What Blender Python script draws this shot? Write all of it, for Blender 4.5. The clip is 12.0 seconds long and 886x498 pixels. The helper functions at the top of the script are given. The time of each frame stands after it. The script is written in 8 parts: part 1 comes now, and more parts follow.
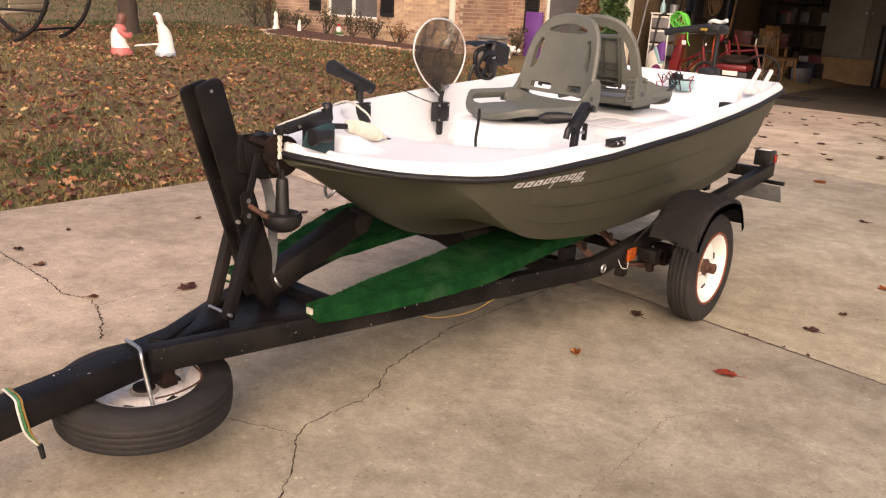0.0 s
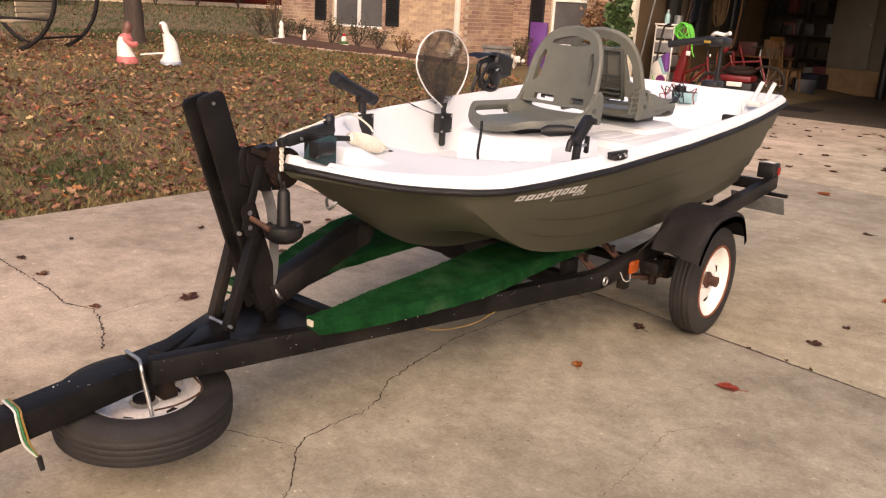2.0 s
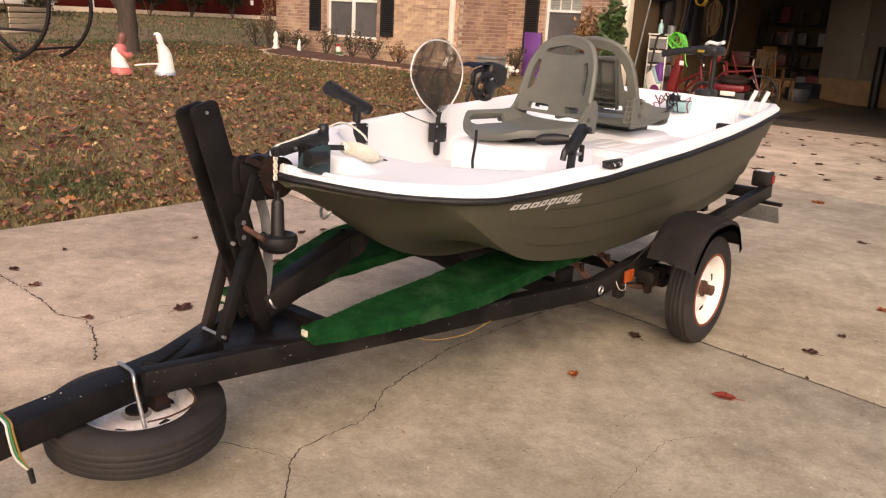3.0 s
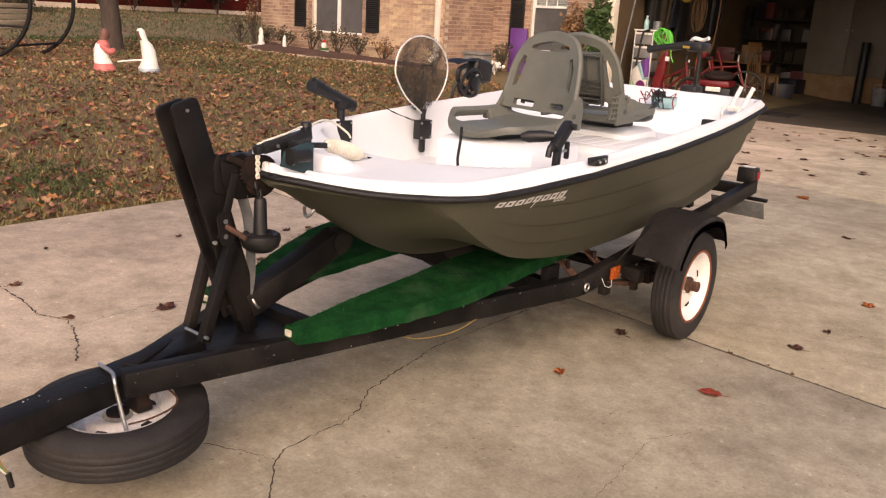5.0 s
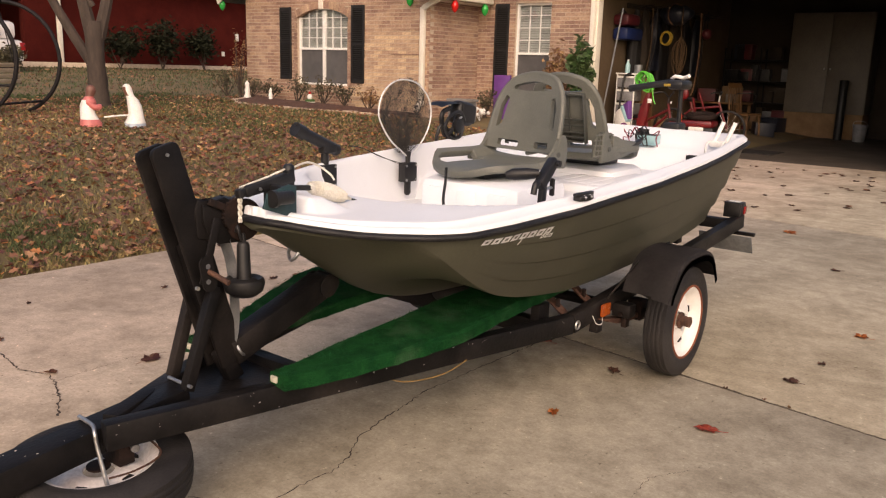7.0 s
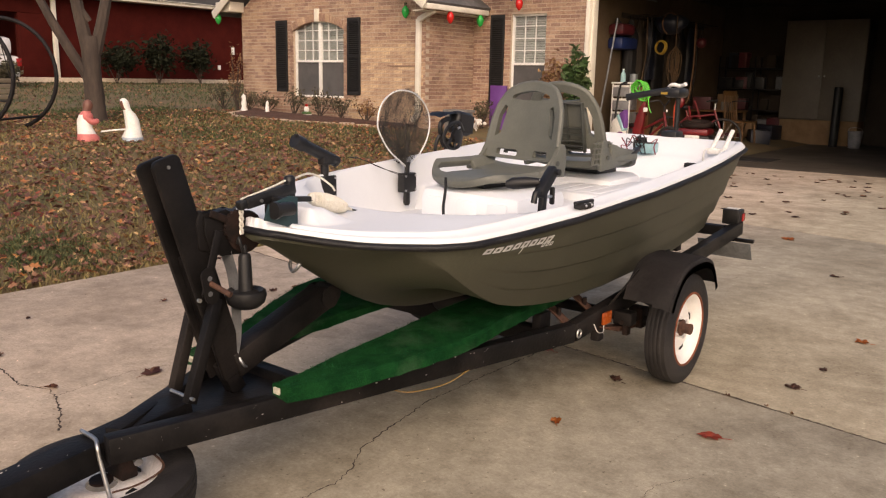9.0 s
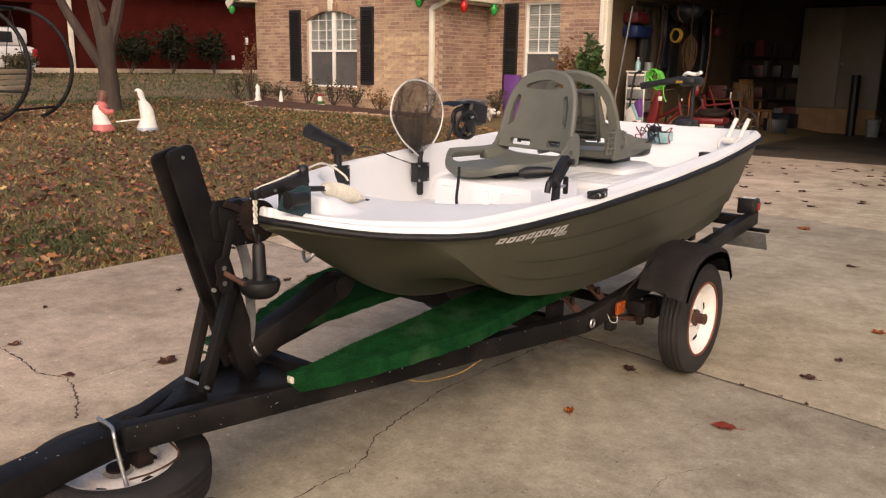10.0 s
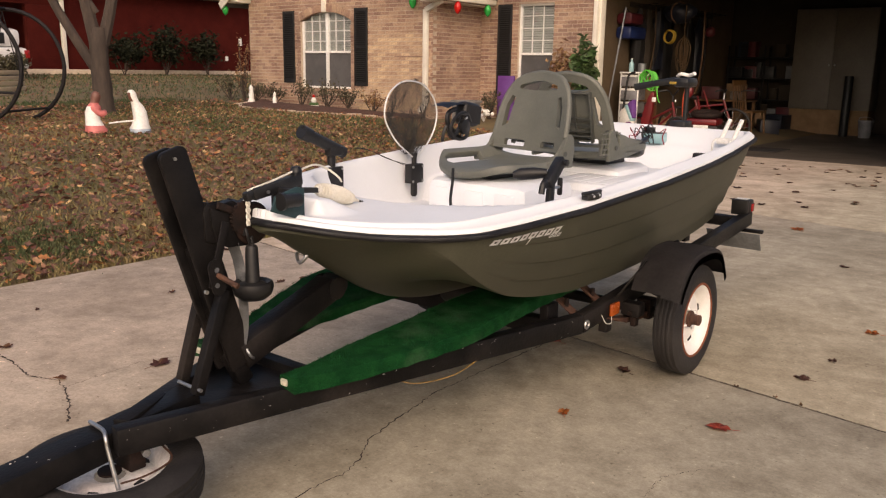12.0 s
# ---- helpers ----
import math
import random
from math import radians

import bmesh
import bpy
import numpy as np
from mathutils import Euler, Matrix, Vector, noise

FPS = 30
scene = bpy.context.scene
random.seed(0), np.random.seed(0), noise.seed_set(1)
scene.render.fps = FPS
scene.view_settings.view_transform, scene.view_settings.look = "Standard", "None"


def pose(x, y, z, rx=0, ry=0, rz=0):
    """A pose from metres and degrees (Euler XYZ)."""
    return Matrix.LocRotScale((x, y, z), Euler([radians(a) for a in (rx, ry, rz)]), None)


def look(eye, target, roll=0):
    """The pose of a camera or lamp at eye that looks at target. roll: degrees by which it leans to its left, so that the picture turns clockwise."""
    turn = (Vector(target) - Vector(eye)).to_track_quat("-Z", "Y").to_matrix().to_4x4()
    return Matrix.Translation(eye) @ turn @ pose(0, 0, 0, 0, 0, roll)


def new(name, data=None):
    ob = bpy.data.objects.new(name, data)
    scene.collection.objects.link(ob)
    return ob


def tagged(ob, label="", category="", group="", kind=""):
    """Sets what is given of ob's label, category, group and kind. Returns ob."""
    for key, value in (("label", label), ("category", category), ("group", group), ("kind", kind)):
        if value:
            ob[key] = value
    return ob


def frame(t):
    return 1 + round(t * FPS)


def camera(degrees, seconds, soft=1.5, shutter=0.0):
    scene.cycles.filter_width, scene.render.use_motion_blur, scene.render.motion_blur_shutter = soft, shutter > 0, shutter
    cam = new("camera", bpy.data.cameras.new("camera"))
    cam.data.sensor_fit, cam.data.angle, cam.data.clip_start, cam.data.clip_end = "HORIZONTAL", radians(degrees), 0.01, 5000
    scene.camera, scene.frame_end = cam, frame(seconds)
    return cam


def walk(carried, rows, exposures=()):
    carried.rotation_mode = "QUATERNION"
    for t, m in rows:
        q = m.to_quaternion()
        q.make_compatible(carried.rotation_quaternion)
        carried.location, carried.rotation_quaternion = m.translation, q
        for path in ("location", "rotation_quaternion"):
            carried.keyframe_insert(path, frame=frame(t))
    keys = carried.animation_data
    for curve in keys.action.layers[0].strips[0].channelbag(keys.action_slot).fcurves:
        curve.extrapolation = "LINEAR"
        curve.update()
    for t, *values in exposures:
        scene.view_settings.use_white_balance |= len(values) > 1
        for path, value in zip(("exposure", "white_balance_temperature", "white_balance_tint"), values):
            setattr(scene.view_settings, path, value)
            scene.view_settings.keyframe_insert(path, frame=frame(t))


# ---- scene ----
cam = camera(57.0, 12.0, soft=1.2)
PATH = [
    (0, (2.065, -3.453, 1.348), (0.841, -1.982, 0.765), 3.1),
    (0.5, (2.061, -3.447, 1.348), (0.841, -1.964, 0.79), 3.3),
    (1, (2.063, -3.437, 1.349), (0.829, -1.962, 0.799), 3.3),
    (1.5, (2.062, -3.439, 1.348), (0.824, -1.967, 0.798), 3.4),
    (2, (2.068, -3.443, 1.36), (0.832, -1.975, 0.797), 3.3),
    (2.5, (2.066, -3.439, 1.355), (0.841, -1.955, 0.81), 3.1),
    (3, (2.062, -3.435, 1.355), (0.83, -1.955, 0.816), 3.2),
    (5, (2.055, -3.414, 1.357), (0.848, -1.915, 0.81), 3.2),
    (5.5, (2.057, -3.408, 1.359), (0.86, -1.898, 0.82), 3.2),
    (6, (2.057, -3.399, 1.353), (0.864, -1.886, 0.817), 2.7),
    (6.5, (2.053, -3.391, 1.34), (0.863, -1.872, 0.813), 2.4),
    (7, (2.049, -3.385, 1.324), (0.839, -1.853, 0.891), 1.7),
    (7.2, (2.045, -3.384, 1.319), (0.839, -1.835, 0.939), 1.8),
    (7.5, (2.044, -3.385, 1.319), (0.838, -1.838, 0.938), 1.7),
    (8.2, (2.042, -3.388, 1.32), (0.843, -1.839, 0.938), 1.4),
    (8.8, (2.04, -3.394, 1.32), (0.845, -1.843, 0.932), 1.1),
    (9, (2.04, -3.394, 1.32), (0.831, -1.854, 0.913), 1.1),
    (9.5, (2.041, -3.395, 1.32), (0.812, -1.877, 0.888), 1.0),
    (10, (2.042, -3.394, 1.32), (0.811, -1.879, 0.888), 0.9),
    (10.5, (2.037, -3.392, 1.319), (0.81, -1.871, 0.894), 1.0),
    (11, (2.039, -3.39, 1.318), (0.81, -1.87, 0.896), 0.9),
    (11.5, (2.037, -3.389, 1.321), (0.811, -1.867, 0.897), 0.9),
    (12, (2.036, -3.386, 1.319), (0.816, -1.862, 0.89), 0.9),
]
EXPOSURE = [(0, 0.49, 7400, 22), (2.5, 0.43, 7400, 22), (5.5, 0.37, 7400, 22), (6.5, 0.31, 7400, 22), (7.2, 0.17, 7300, 20), (9.5, 0.14, 7200, 18), (12, 0.06, 7200, 18)]
walk(cam, [(t, look(eye, target, roll)) for t, eye, target, roll in PATH], EXPOSURE)

# ---- light ----
world = bpy.data.worlds.new("world")
scene.world = world
world.use_nodes = True
wn = world.node_tree
sky = wn.nodes.new("ShaderNodeTexSky")
sky.sky_type = 'NISHITA'
sky.sun_disc = False
sky.sun_elevation = radians(34)
sky.sun_rotation = radians(141)
sky.air_density, sky.dust_density, sky.ozone_density = 1.0, 4.0, 1.0
wn.nodes["Background"].inputs["Strength"].default_value = 0.15
wn.links.new(sky.outputs[0], wn.nodes["Background"].inputs["Color"])
sun = new("sun", bpy.data.lights.new("sun", 'SUN'))
sun.data.energy, sun.data.angle, sun.data.color = 1.62, radians(80), (1.0, 0.88, 0.74)
sun.matrix_world = look((4.2, -5.2, 4.5), (0, 0, 0))


# ---- materials ----
def material(name):
    m = bpy.data.materials.new(name)
    m.use_nodes = True
    return m, m.node_tree.nodes, m.node_tree.links, m.node_tree.nodes["Principled BSDF"]


def surface(name, colour, second=None, rough=0.6, metal=0.0, scale=6.0, fine=60.0, bump=0.15, third=None, dirt=0.0, island=0.0, objrand=0.0, spec=0.5, coat=0.0, stretch=(1, 1, 1), mix=(0.38, 0.62), grain=1.0):
    """Two colours mixed by broad noise, fine grain over it, bump, and stains of a third colour."""
    m, n, l, b = material(name)
    second = second or tuple(c * 0.8 for c in colour)
    tc = n.new("ShaderNodeTexCoord")
    mp = n.new("ShaderNodeMapping")
    mp.inputs["Scale"].default_value = stretch
    l.new(tc.outputs["Object"], mp.inputs[0])
    big = n.new("ShaderNodeTexNoise")
    big.inputs["Scale"].default_value, big.inputs["Detail"].default_value, big.inputs["Roughness"].default_value = scale, 6, 0.6
    sm = n.new("ShaderNodeTexNoise")
    sm.inputs["Scale"].default_value, sm.inputs["Detail"].default_value = fine, 3
    for t in (big, sm):
        l.new(mp.outputs[0], t.inputs["Vector"])
    ramp = n.new("ShaderNodeValToRGB")
    ramp.color_ramp.elements[0].position, ramp.color_ramp.elements[1].position = mix
    ramp.color_ramp.elements[0].color, ramp.color_ramp.elements[1].color = (*colour, 1), (*second, 1)
    l.new(big.outputs["Fac"], ramp.inputs[0])
    out = ramp.outputs[0]
    if third:
        st = n.new("ShaderNodeTexNoise")
        st.inputs["Scale"].default_value, st.inputs["Detail"].default_value = scale * 0.37, 8
        l.new(mp.outputs[0], st.inputs["Vector"])
        sr = n.new("ShaderNodeValToRGB")
        sr.color_ramp.elements[0].position, sr.color_ramp.elements[1].position = 0.52, 0.72
        l.new(st.outputs["Fac"], sr.inputs[0])
        mx = n.new("ShaderNodeMixRGB")
        mx.inputs["Color2"].default_value = (*third, 1)
        mm = n.new("ShaderNodeMath")
        mm.operation = 'MULTIPLY'
        mm.inputs[1].default_value = dirt
        l.new(sr.outputs[0], mm.inputs[0])
        l.new(mm.outputs[0], mx.inputs["Fac"])
        l.new(out, mx.inputs["Color1"])
        out = mx.outputs[0]
    gr = n.new("ShaderNodeMapRange")
    gr.inputs["From Min"].default_value, gr.inputs["From Max"].default_value = 0.3, 0.7
    gr.inputs["To Min"].default_value, gr.inputs["To Max"].default_value = 1 - 0.14 * grain, 1 + 0.12 * grain
    l.new(sm.outputs["Fac"], gr.inputs["Value"])
    hs = n.new("ShaderNodeHueSaturation")
    l.new(out, hs.inputs["Color"])
    l.new(gr.outputs[0], hs.inputs["Value"])
    out = hs.outputs[0]
    for amount, node, sock in ((island, "ShaderNodeNewGeometry", "Random Per Island"), (objrand, "ShaderNodeObjectInfo", "Random")):
        if amount:
            src = n.new(node)
            mr = n.new("ShaderNodeMapRange")
            mr.inputs["To Min"].default_value, mr.inputs["To Max"].default_value = 1 - amount, 1 + amount
            l.new(src.outputs[sock], mr.inputs["Value"])
            h2 = n.new("ShaderNodeHueSaturation")
            l.new(out, h2.inputs["Color"])
            l.new(mr.outputs[0], h2.inputs["Value"])
            mr2 = n.new("ShaderNodeMapRange")
            mr2.inputs["To Min"].default_value, mr2.inputs["To Max"].default_value = 0.5 - amount * 0.05, 0.5 + amount * 0.05
            l.new(src.outputs[sock], mr2.inputs["Value"])
            l.new(mr2.outputs[0], h2.inputs["Hue"])
            out = h2.outputs[0]
    l.new(out, b.inputs["Base Color"])
    b.inputs["Metallic"].default_value = metal
    b.inputs["Specular IOR Level"].default_value = spec
    b.inputs["Coat Weight"].default_value = coat
    rr = n.new("ShaderNodeMapRange")
    rr.inputs["To Min"].default_value, rr.inputs["To Max"].default_value = max(0.03, rough - 0.12), min(1, rough + 0.12)
    l.new(big.outputs["Fac"], rr.inputs["Value"])
    l.new(rr.outputs[0], b.inputs["Roughness"])
    if bump:
        bp = n.new("ShaderNodeBump")
        bp.inputs["Strength"].default_value, bp.inputs["Distance"].default_value = bump, 0.01
        l.new(sm.outputs["Fac"], bp.inputs["Height"])
        l.new(bp.outputs[0], b.inputs["Normal"])
    return m




def concrete():
    """Weathered broom-finished concrete: blotches, sand grain, pale and dark specks."""
    m, n, l, b = material("concrete")
    tc = n.new("ShaderNodeNewGeometry")

    def tex(scale, detail, rough=0.6):
        t = n.new("ShaderNodeTexNoise")
        t.inputs["Scale"].default_value, t.inputs["Detail"].default_value, t.inputs["Roughness"].default_value = scale, detail, rough
        l.new(tc.outputs["Position"], t.inputs["Vector"])
        return t.outputs["Fac"]

    def ramp(src, p0, p1, c0, c1):
        r = n.new("ShaderNodeValToRGB")
        r.color_ramp.elements[0].position, r.color_ramp.elements[1].position = p0, p1
        r.color_ramp.elements[0].color, r.color_ramp.elements[1].color = (*c0, 1), (*c1, 1)
        l.new(src, r.inputs[0])
        return r.outputs[0]

    def mix(kind, a, c, fac):
        x = n.new("ShaderNodeMixRGB")
        x.blend_type = kind
        x.inputs[0].default_value = fac
        l.new(a, x.inputs[1])
        l.new(c, x.inputs[2])
        return x.outputs[0]

    broad = ramp(tex(0.55, 7, 0.65), 0.36, 0.66, (0.315, 0.275, 0.205), (0.535, 0.485, 0.382))
    stain = ramp(tex(1.1, 9, 0.74), 0.52, 0.70, (1, 1, 1), (0.62, 0.60, 0.58))
    blotch = ramp(tex(3.2, 8, 0.7), 0.33, 0.60, (0.66, 0.64, 0.61), (1.06, 1.05, 1.04))
    patch = ramp(tex(12, 7, 0.75), 0.36, 0.64, (0.84, 0.83, 0.81), (1.09, 1.09, 1.08))
    grit = ramp(tex(24, 3, 0.6), 0.685, 0.73, (1, 1, 1), (1.5, 1.48, 1.45))
    sand = ramp(tex(75, 4, 0.7), 0.30, 0.72, (0.80, 0.79, 0.78), (1.12, 1.12, 1.12))
    speck = ramp(tex(38, 2), 0.66, 0.74, (1, 1, 1), (0.55, 0.53, 0.50))
    pale = ramp(tex(55, 1), 0.72, 0.77, (1, 1, 1), (1.35, 1.35, 1.35))
    c = mix('MULTIPLY', broad, blotch, 0.9)
    # paler and pinker towards the lawn side, with a wavering edge
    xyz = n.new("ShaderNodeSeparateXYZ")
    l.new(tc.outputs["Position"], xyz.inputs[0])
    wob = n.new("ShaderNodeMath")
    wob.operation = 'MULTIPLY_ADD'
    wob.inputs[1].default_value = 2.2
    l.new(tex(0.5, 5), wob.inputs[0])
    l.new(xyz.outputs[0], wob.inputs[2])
    lawnward = n.new("ShaderNodeMapRange")
    lawnward.interpolation_type = 'SMOOTHSTEP'
    lawnward.inputs["From Min"].default_value, lawnward.inputs["From Max"].default_value = -0.6, 1.6
    l.new(wob.outputs[0], lawnward.inputs["Value"])
    c = mix('MULTIPLY', c, ramp(lawnward.outputs[0], 0.0, 1.0, (1.46, 1.32, 1.34), (0.97, 0.97, 0.965)), 1.0)
    for layer in (stain, patch, sand, speck, pale, grit):
        c = mix('MULTIPLY', c, layer, 1.0)
    l.new(c, b.inputs["Base Color"])
    b.inputs["Roughness"].default_value = 0.88
    b.inputs["Specular IOR Level"].default_value = 0.3
    bp = n.new("ShaderNodeBump")
    bp.inputs["Strength"].default_value, bp.inputs["Distance"].default_value = 0.35, 0.003
    l.new(tex(140, 3), bp.inputs["Height"])
    l.new(bp.outputs[0], b.inputs["Normal"])
    return m


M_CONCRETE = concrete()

M_FENDER = surface("dusty_black_steel", (0.026, 0.023, 0.023), (0.050, 0.044, 0.043), 0.6, scale=6, fine=70, bump=0.15, third=(0.07, 0.063, 0.06), dirt=0.4, spec=0.25)
M_JOINT = surface("joint_filler", (0.026, 0.017, 0.012), (0.060, 0.038, 0.026), 0.9, scale=20)
M_SOIL = surface("lawn_soil", (0.11, 0.085, 0.038), (0.18, 0.118, 0.052), 0.95, scale=1.2, fine=40, bump=0.5, third=(0.085, 0.10, 0.035), dirt=0.8)
M_GRASS = surface("grass", (0.105, 0.098, 0.034), (0.235, 0.170, 0.072), 0.8, scale=0.8, fine=30, bump=0, island=0.35)
M_GREEN = surface("green_grass", (0.040, 0.064, 0.018), (0.075, 0.080, 0.030), 0.8, scale=0.8, fine=30, bump=0, island=0.3)
M_LEAF = surface("fallen_leaves", (0.145, 0.050, 0.028), (0.26, 0.128, 0.078), 0.75, scale=3, fine=30, bump=0.1, island=0.6)
M_LEAF_TAN = surface("tan_leaves", (0.42, 0.26, 0.14), (0.30, 0.16, 0.08), 0.7, scale=3, fine=30, bump=0.1, island=0.45)
M_LEAF_RUST = surface("rust_leaves", (0.30, 0.095, 0.035), (0.22, 0.07, 0.03), 0.7, scale=3, fine=30, bump=0.1, island=0.5)
M_REDORANGE = surface("orange_red_webbing", (0.42, 0.06, 0.02), (0.34, 0.045, 0.018), 0.8, scale=12, fine=150, bump=0.2)
M_LEAF_RED = surface("red_leaf", (0.42, 0.07, 0.035), (0.30, 0.05, 0.03), 0.6, scale=30, fine=120)
M_LEAF_ORANGE = surface("orange_leaf", (0.50, 0.17, 0.03), (0.36, 0.09, 0.02), 0.6, scale=30, fine=120)
M_LEAF_BROWN = surface("brown_leaf", (0.13, 0.055, 0.035), (0.08, 0.035, 0.025), 0.7, scale=30, fine=120)
M_BLACK = surface("black_trailer_paint", (0.0050, 0.0046, 0.0048), (0.0105, 0.0092, 0.0092), 0.46, scale=9, fine=90, bump=0.12, third=(0.055, 0.045, 0.040), dirt=0.42, spec=0.15)
M_RUST = surface("rusty_steel", (0.060, 0.029, 0.020), (0.115, 0.052, 0.031), 0.8, metal=0.2, scale=25, fine=150, bump=0.5)
M_DARKRUST = surface("dark_rusty_steel", (0.011, 0.008, 0.007), (0.026, 0.014, 0.011), 0.75, metal=0.1, scale=25, fine=150, bump=0.12, spec=0.2)
M_ZINC = surface("zinc_steel", (0.55, 0.55, 0.54), (0.40, 0.40, 0.40), 0.35, metal=0.9, scale=20, fine=120, bump=0.1)
M_SILVER = surface("bright_aluminium", (0.82, 0.82, 0.81), (0.74, 0.74, 0.73), 0.3, metal=0.4, scale=20, fine=120, bump=0.05)
M_GALV = surface("galvanised_sheet", (0.24, 0.25, 0.26), (0.18, 0.19, 0.20), 0.5, metal=0.6, scale=8, fine=60)
M_RUBBER = surface("tyre_rubber", (0.014, 0.0125, 0.0128), (0.025, 0.0225, 0.022), 0.7, scale=8, fine=120, bump=0.2, third=(0.06, 0.053, 0.046), dirt=0.3, spec=0.3)
M_RIMPAINT = surface("white_rim_paint", (0.80, 0.79, 0.76), (0.76, 0.74, 0.71), 0.4, scale=10, fine=90, bump=0.05, third=(0.35, 0.17, 0.09), dirt=0.06, grain=0.3)
M_RIMDIRTY = surface("weathered_rim_paint", (0.80, 0.78, 0.77), (0.70, 0.67, 0.65), 0.5, scale=14, fine=90, bump=0.1, third=(0.24, 0.11, 0.06), dirt=0.5)
M_CARPET = surface("green_turf_carpet", (0.004, 0.042, 0.012), (0.009, 0.072, 0.020), 0.95, scale=16, fine=300, bump=1.0, third=(0.16, 0.24, 0.15), dirt=0.22, spec=0.05, grain=3.0)
M_CARPETEND = surface("frayed_carpet_backing", (0.62, 0.58, 0.46), (0.45, 0.42, 0.33), 0.95, scale=60, fine=300, bump=0.6)
M_HULL = surface("olive_polyethylene", (0.048, 0.048, 0.031), (0.060, 0.059, 0.038), 0.5, scale=2.0, fine=140, bump=0.05, third=(0.045, 0.042, 0.027), dirt=0.4)
M_WHITE = surface("white_polyethylene", (0.775, 0.795, 0.82), (0.74, 0.755, 0.775), 0.38, scale=2.5, fine=160, bump=0.012, third=(0.70, 0.67, 0.62), dirt=0.2, grain=0.12)
M_RAIL = surface("black_rub_rail", (0.02, 0.02, 0.024), (0.035, 0.034, 0.036), 0.5, scale=12, fine=80)
M_MARK = surface("white_decal", (0.86, 0.86, 0.85), (0.80, 0.80, 0.79), 0.4, scale=20, bump=0)
M_SEAT = surface("grey_green_seat_plastic", (0.105, 0.108, 0.090), (0.128, 0.130, 0.109), 0.5, scale=7, fine=260, bump=0.05)
# darker copy of the seat plastic for ribs, back frames and bolts
M_SEATDARK = surface("darker_seat_plastic", (0.05, 0.053, 0.046), (0.068, 0.070, 0.061), 0.55, scale=7, fine=200, bump=0.1)
M_PLASTIC = surface("black_plastic", (0.009, 0.009, 0.010), (0.017, 0.016, 0.016), 0.42, scale=15, fine=200, bump=0.08, spec=0.35)
M_NAVY = surface("dark_navy_plastic", (0.010, 0.013, 0.024), (0.016, 0.019, 0.032), 0.45, scale=12, fine=120, bump=0.05)
M_TEAL = surface("dark_teal_plate", (0.010, 0.034, 0.040), (0.015, 0.043, 0.048), 0.5, scale=15)
M_ROPE = surface("cream_rope", (0.76, 0.73, 0.65), (0.66, 0.62, 0.52), 0.9, scale=30, fine=300, bump=0.6)
M_STRAP = surface("grey_webbing", (0.19, 0.195, 0.205), (0.30, 0.305, 0.315), 0.8, scale=9, fine=260, bump=0.4)
M_YELLOW = surface("yellow_wire", (0.27, 0.165, 0.045), (0.22, 0.13, 0.035), 0.5, scale=20)
M_GREENW = surface("green_wire", (0.05, 0.22, 0.08), None, 0.5, scale=20)
M_WHITEW = surface("white_wire", (0.7, 0.68, 0.62), None, 0.5, scale=20)
M_REDW = surface("red_wire", (0.20, 0.010, 0.02), None, 0.4, scale=20)
M_ORANGE = surface("amber_lens", (0.40, 0.085, 0.015), (0.32, 0.062, 0.013), 0.25, scale=20, bump=0)
M_REDLENS = surface("red_lens", (0.24, 0.012, 0.012), (0.32, 0.02, 0.02), 0.22, scale=20, bump=0)
M_BRICK = surface("buff_brick", (0.350, 0.222, 0.150), (0.45, 0.312, 0.218), 0.85, scale=3, fine=35, bump=0.5, island=0.23, objrand=0.23, third=(0.24, 0.165, 0.125), dirt=0.55, grain=1.8)
M_MORTAR = surface("mortar", (0.52, 0.42, 0.325), (0.45, 0.36, 0.275), 0.95, scale=12, fine=90, bump=0.3)
# red brick lowered throughout, with the eave's shadow put into its colour
M_REDBRICK = surface("red_brick_wall", (0.047, 0.0062, 0.0045), (0.064, 0.0092, 0.0066), 0.92, scale=2.2, fine=28, bump=0.3, spec=0.08)
M_SHUTTER = surface("shutter_and_dark_gap_black", (0.006, 0.0055, 0.006), (0.010, 0.009, 0.009), 0.7, scale=6, fine=60)
M_TRIM = surface("cream_trim_paint", (0.74, 0.70, 0.60), (0.66, 0.61, 0.52), 0.55, scale=3, fine=60, bump=0.06)
M_SASH = surface("white_vinyl", (0.78, 0.77, 0.74), (0.72, 0.71, 0.68), 0.4, scale=6, fine=60, bump=0.03)
M_BLIND = surface("pale_blind_slats", (0.42, 0.41, 0.385), (0.34, 0.335, 0.32), 0.6, scale=4, fine=60, bump=0)
M_SCREEN = surface("dark_insect_screen", (0.07, 0.068, 0.068), (0.095, 0.09, 0.09), 0.6, scale=4, fine=200, bump=0.1)
M_MULCH = surface("red_mulch", (0.055, 0.023, 0.016), (0.10, 0.046, 0.030), 0.95, scale=14, fine=60, bump=0.8)
M_STONE = surface("edging_stone", (0.50, 0.39, 0.30), (0.40, 0.31, 0.24), 0.9, scale=7, fine=60, bump=0.5, objrand=0.15)
M_PLANTER = surface("weathered_grey_planter", (0.20, 0.185, 0.17), (0.15, 0.14, 0.13), 0.85, scale=7, fine=60, bump=0.4)
M_BARK = surface("bark", (0.038, 0.027, 0.021), (0.070, 0.050, 0.038), 0.9, scale=5, fine=30, bump=0.9, stretch=(1, 1, 0.25))
M_SHRUB = surface("shrub_leaves", (0.035, 0.075, 0.022), (0.06, 0.10, 0.03), 0.6, scale=6, fine=40, bump=0.1, island=0.4)
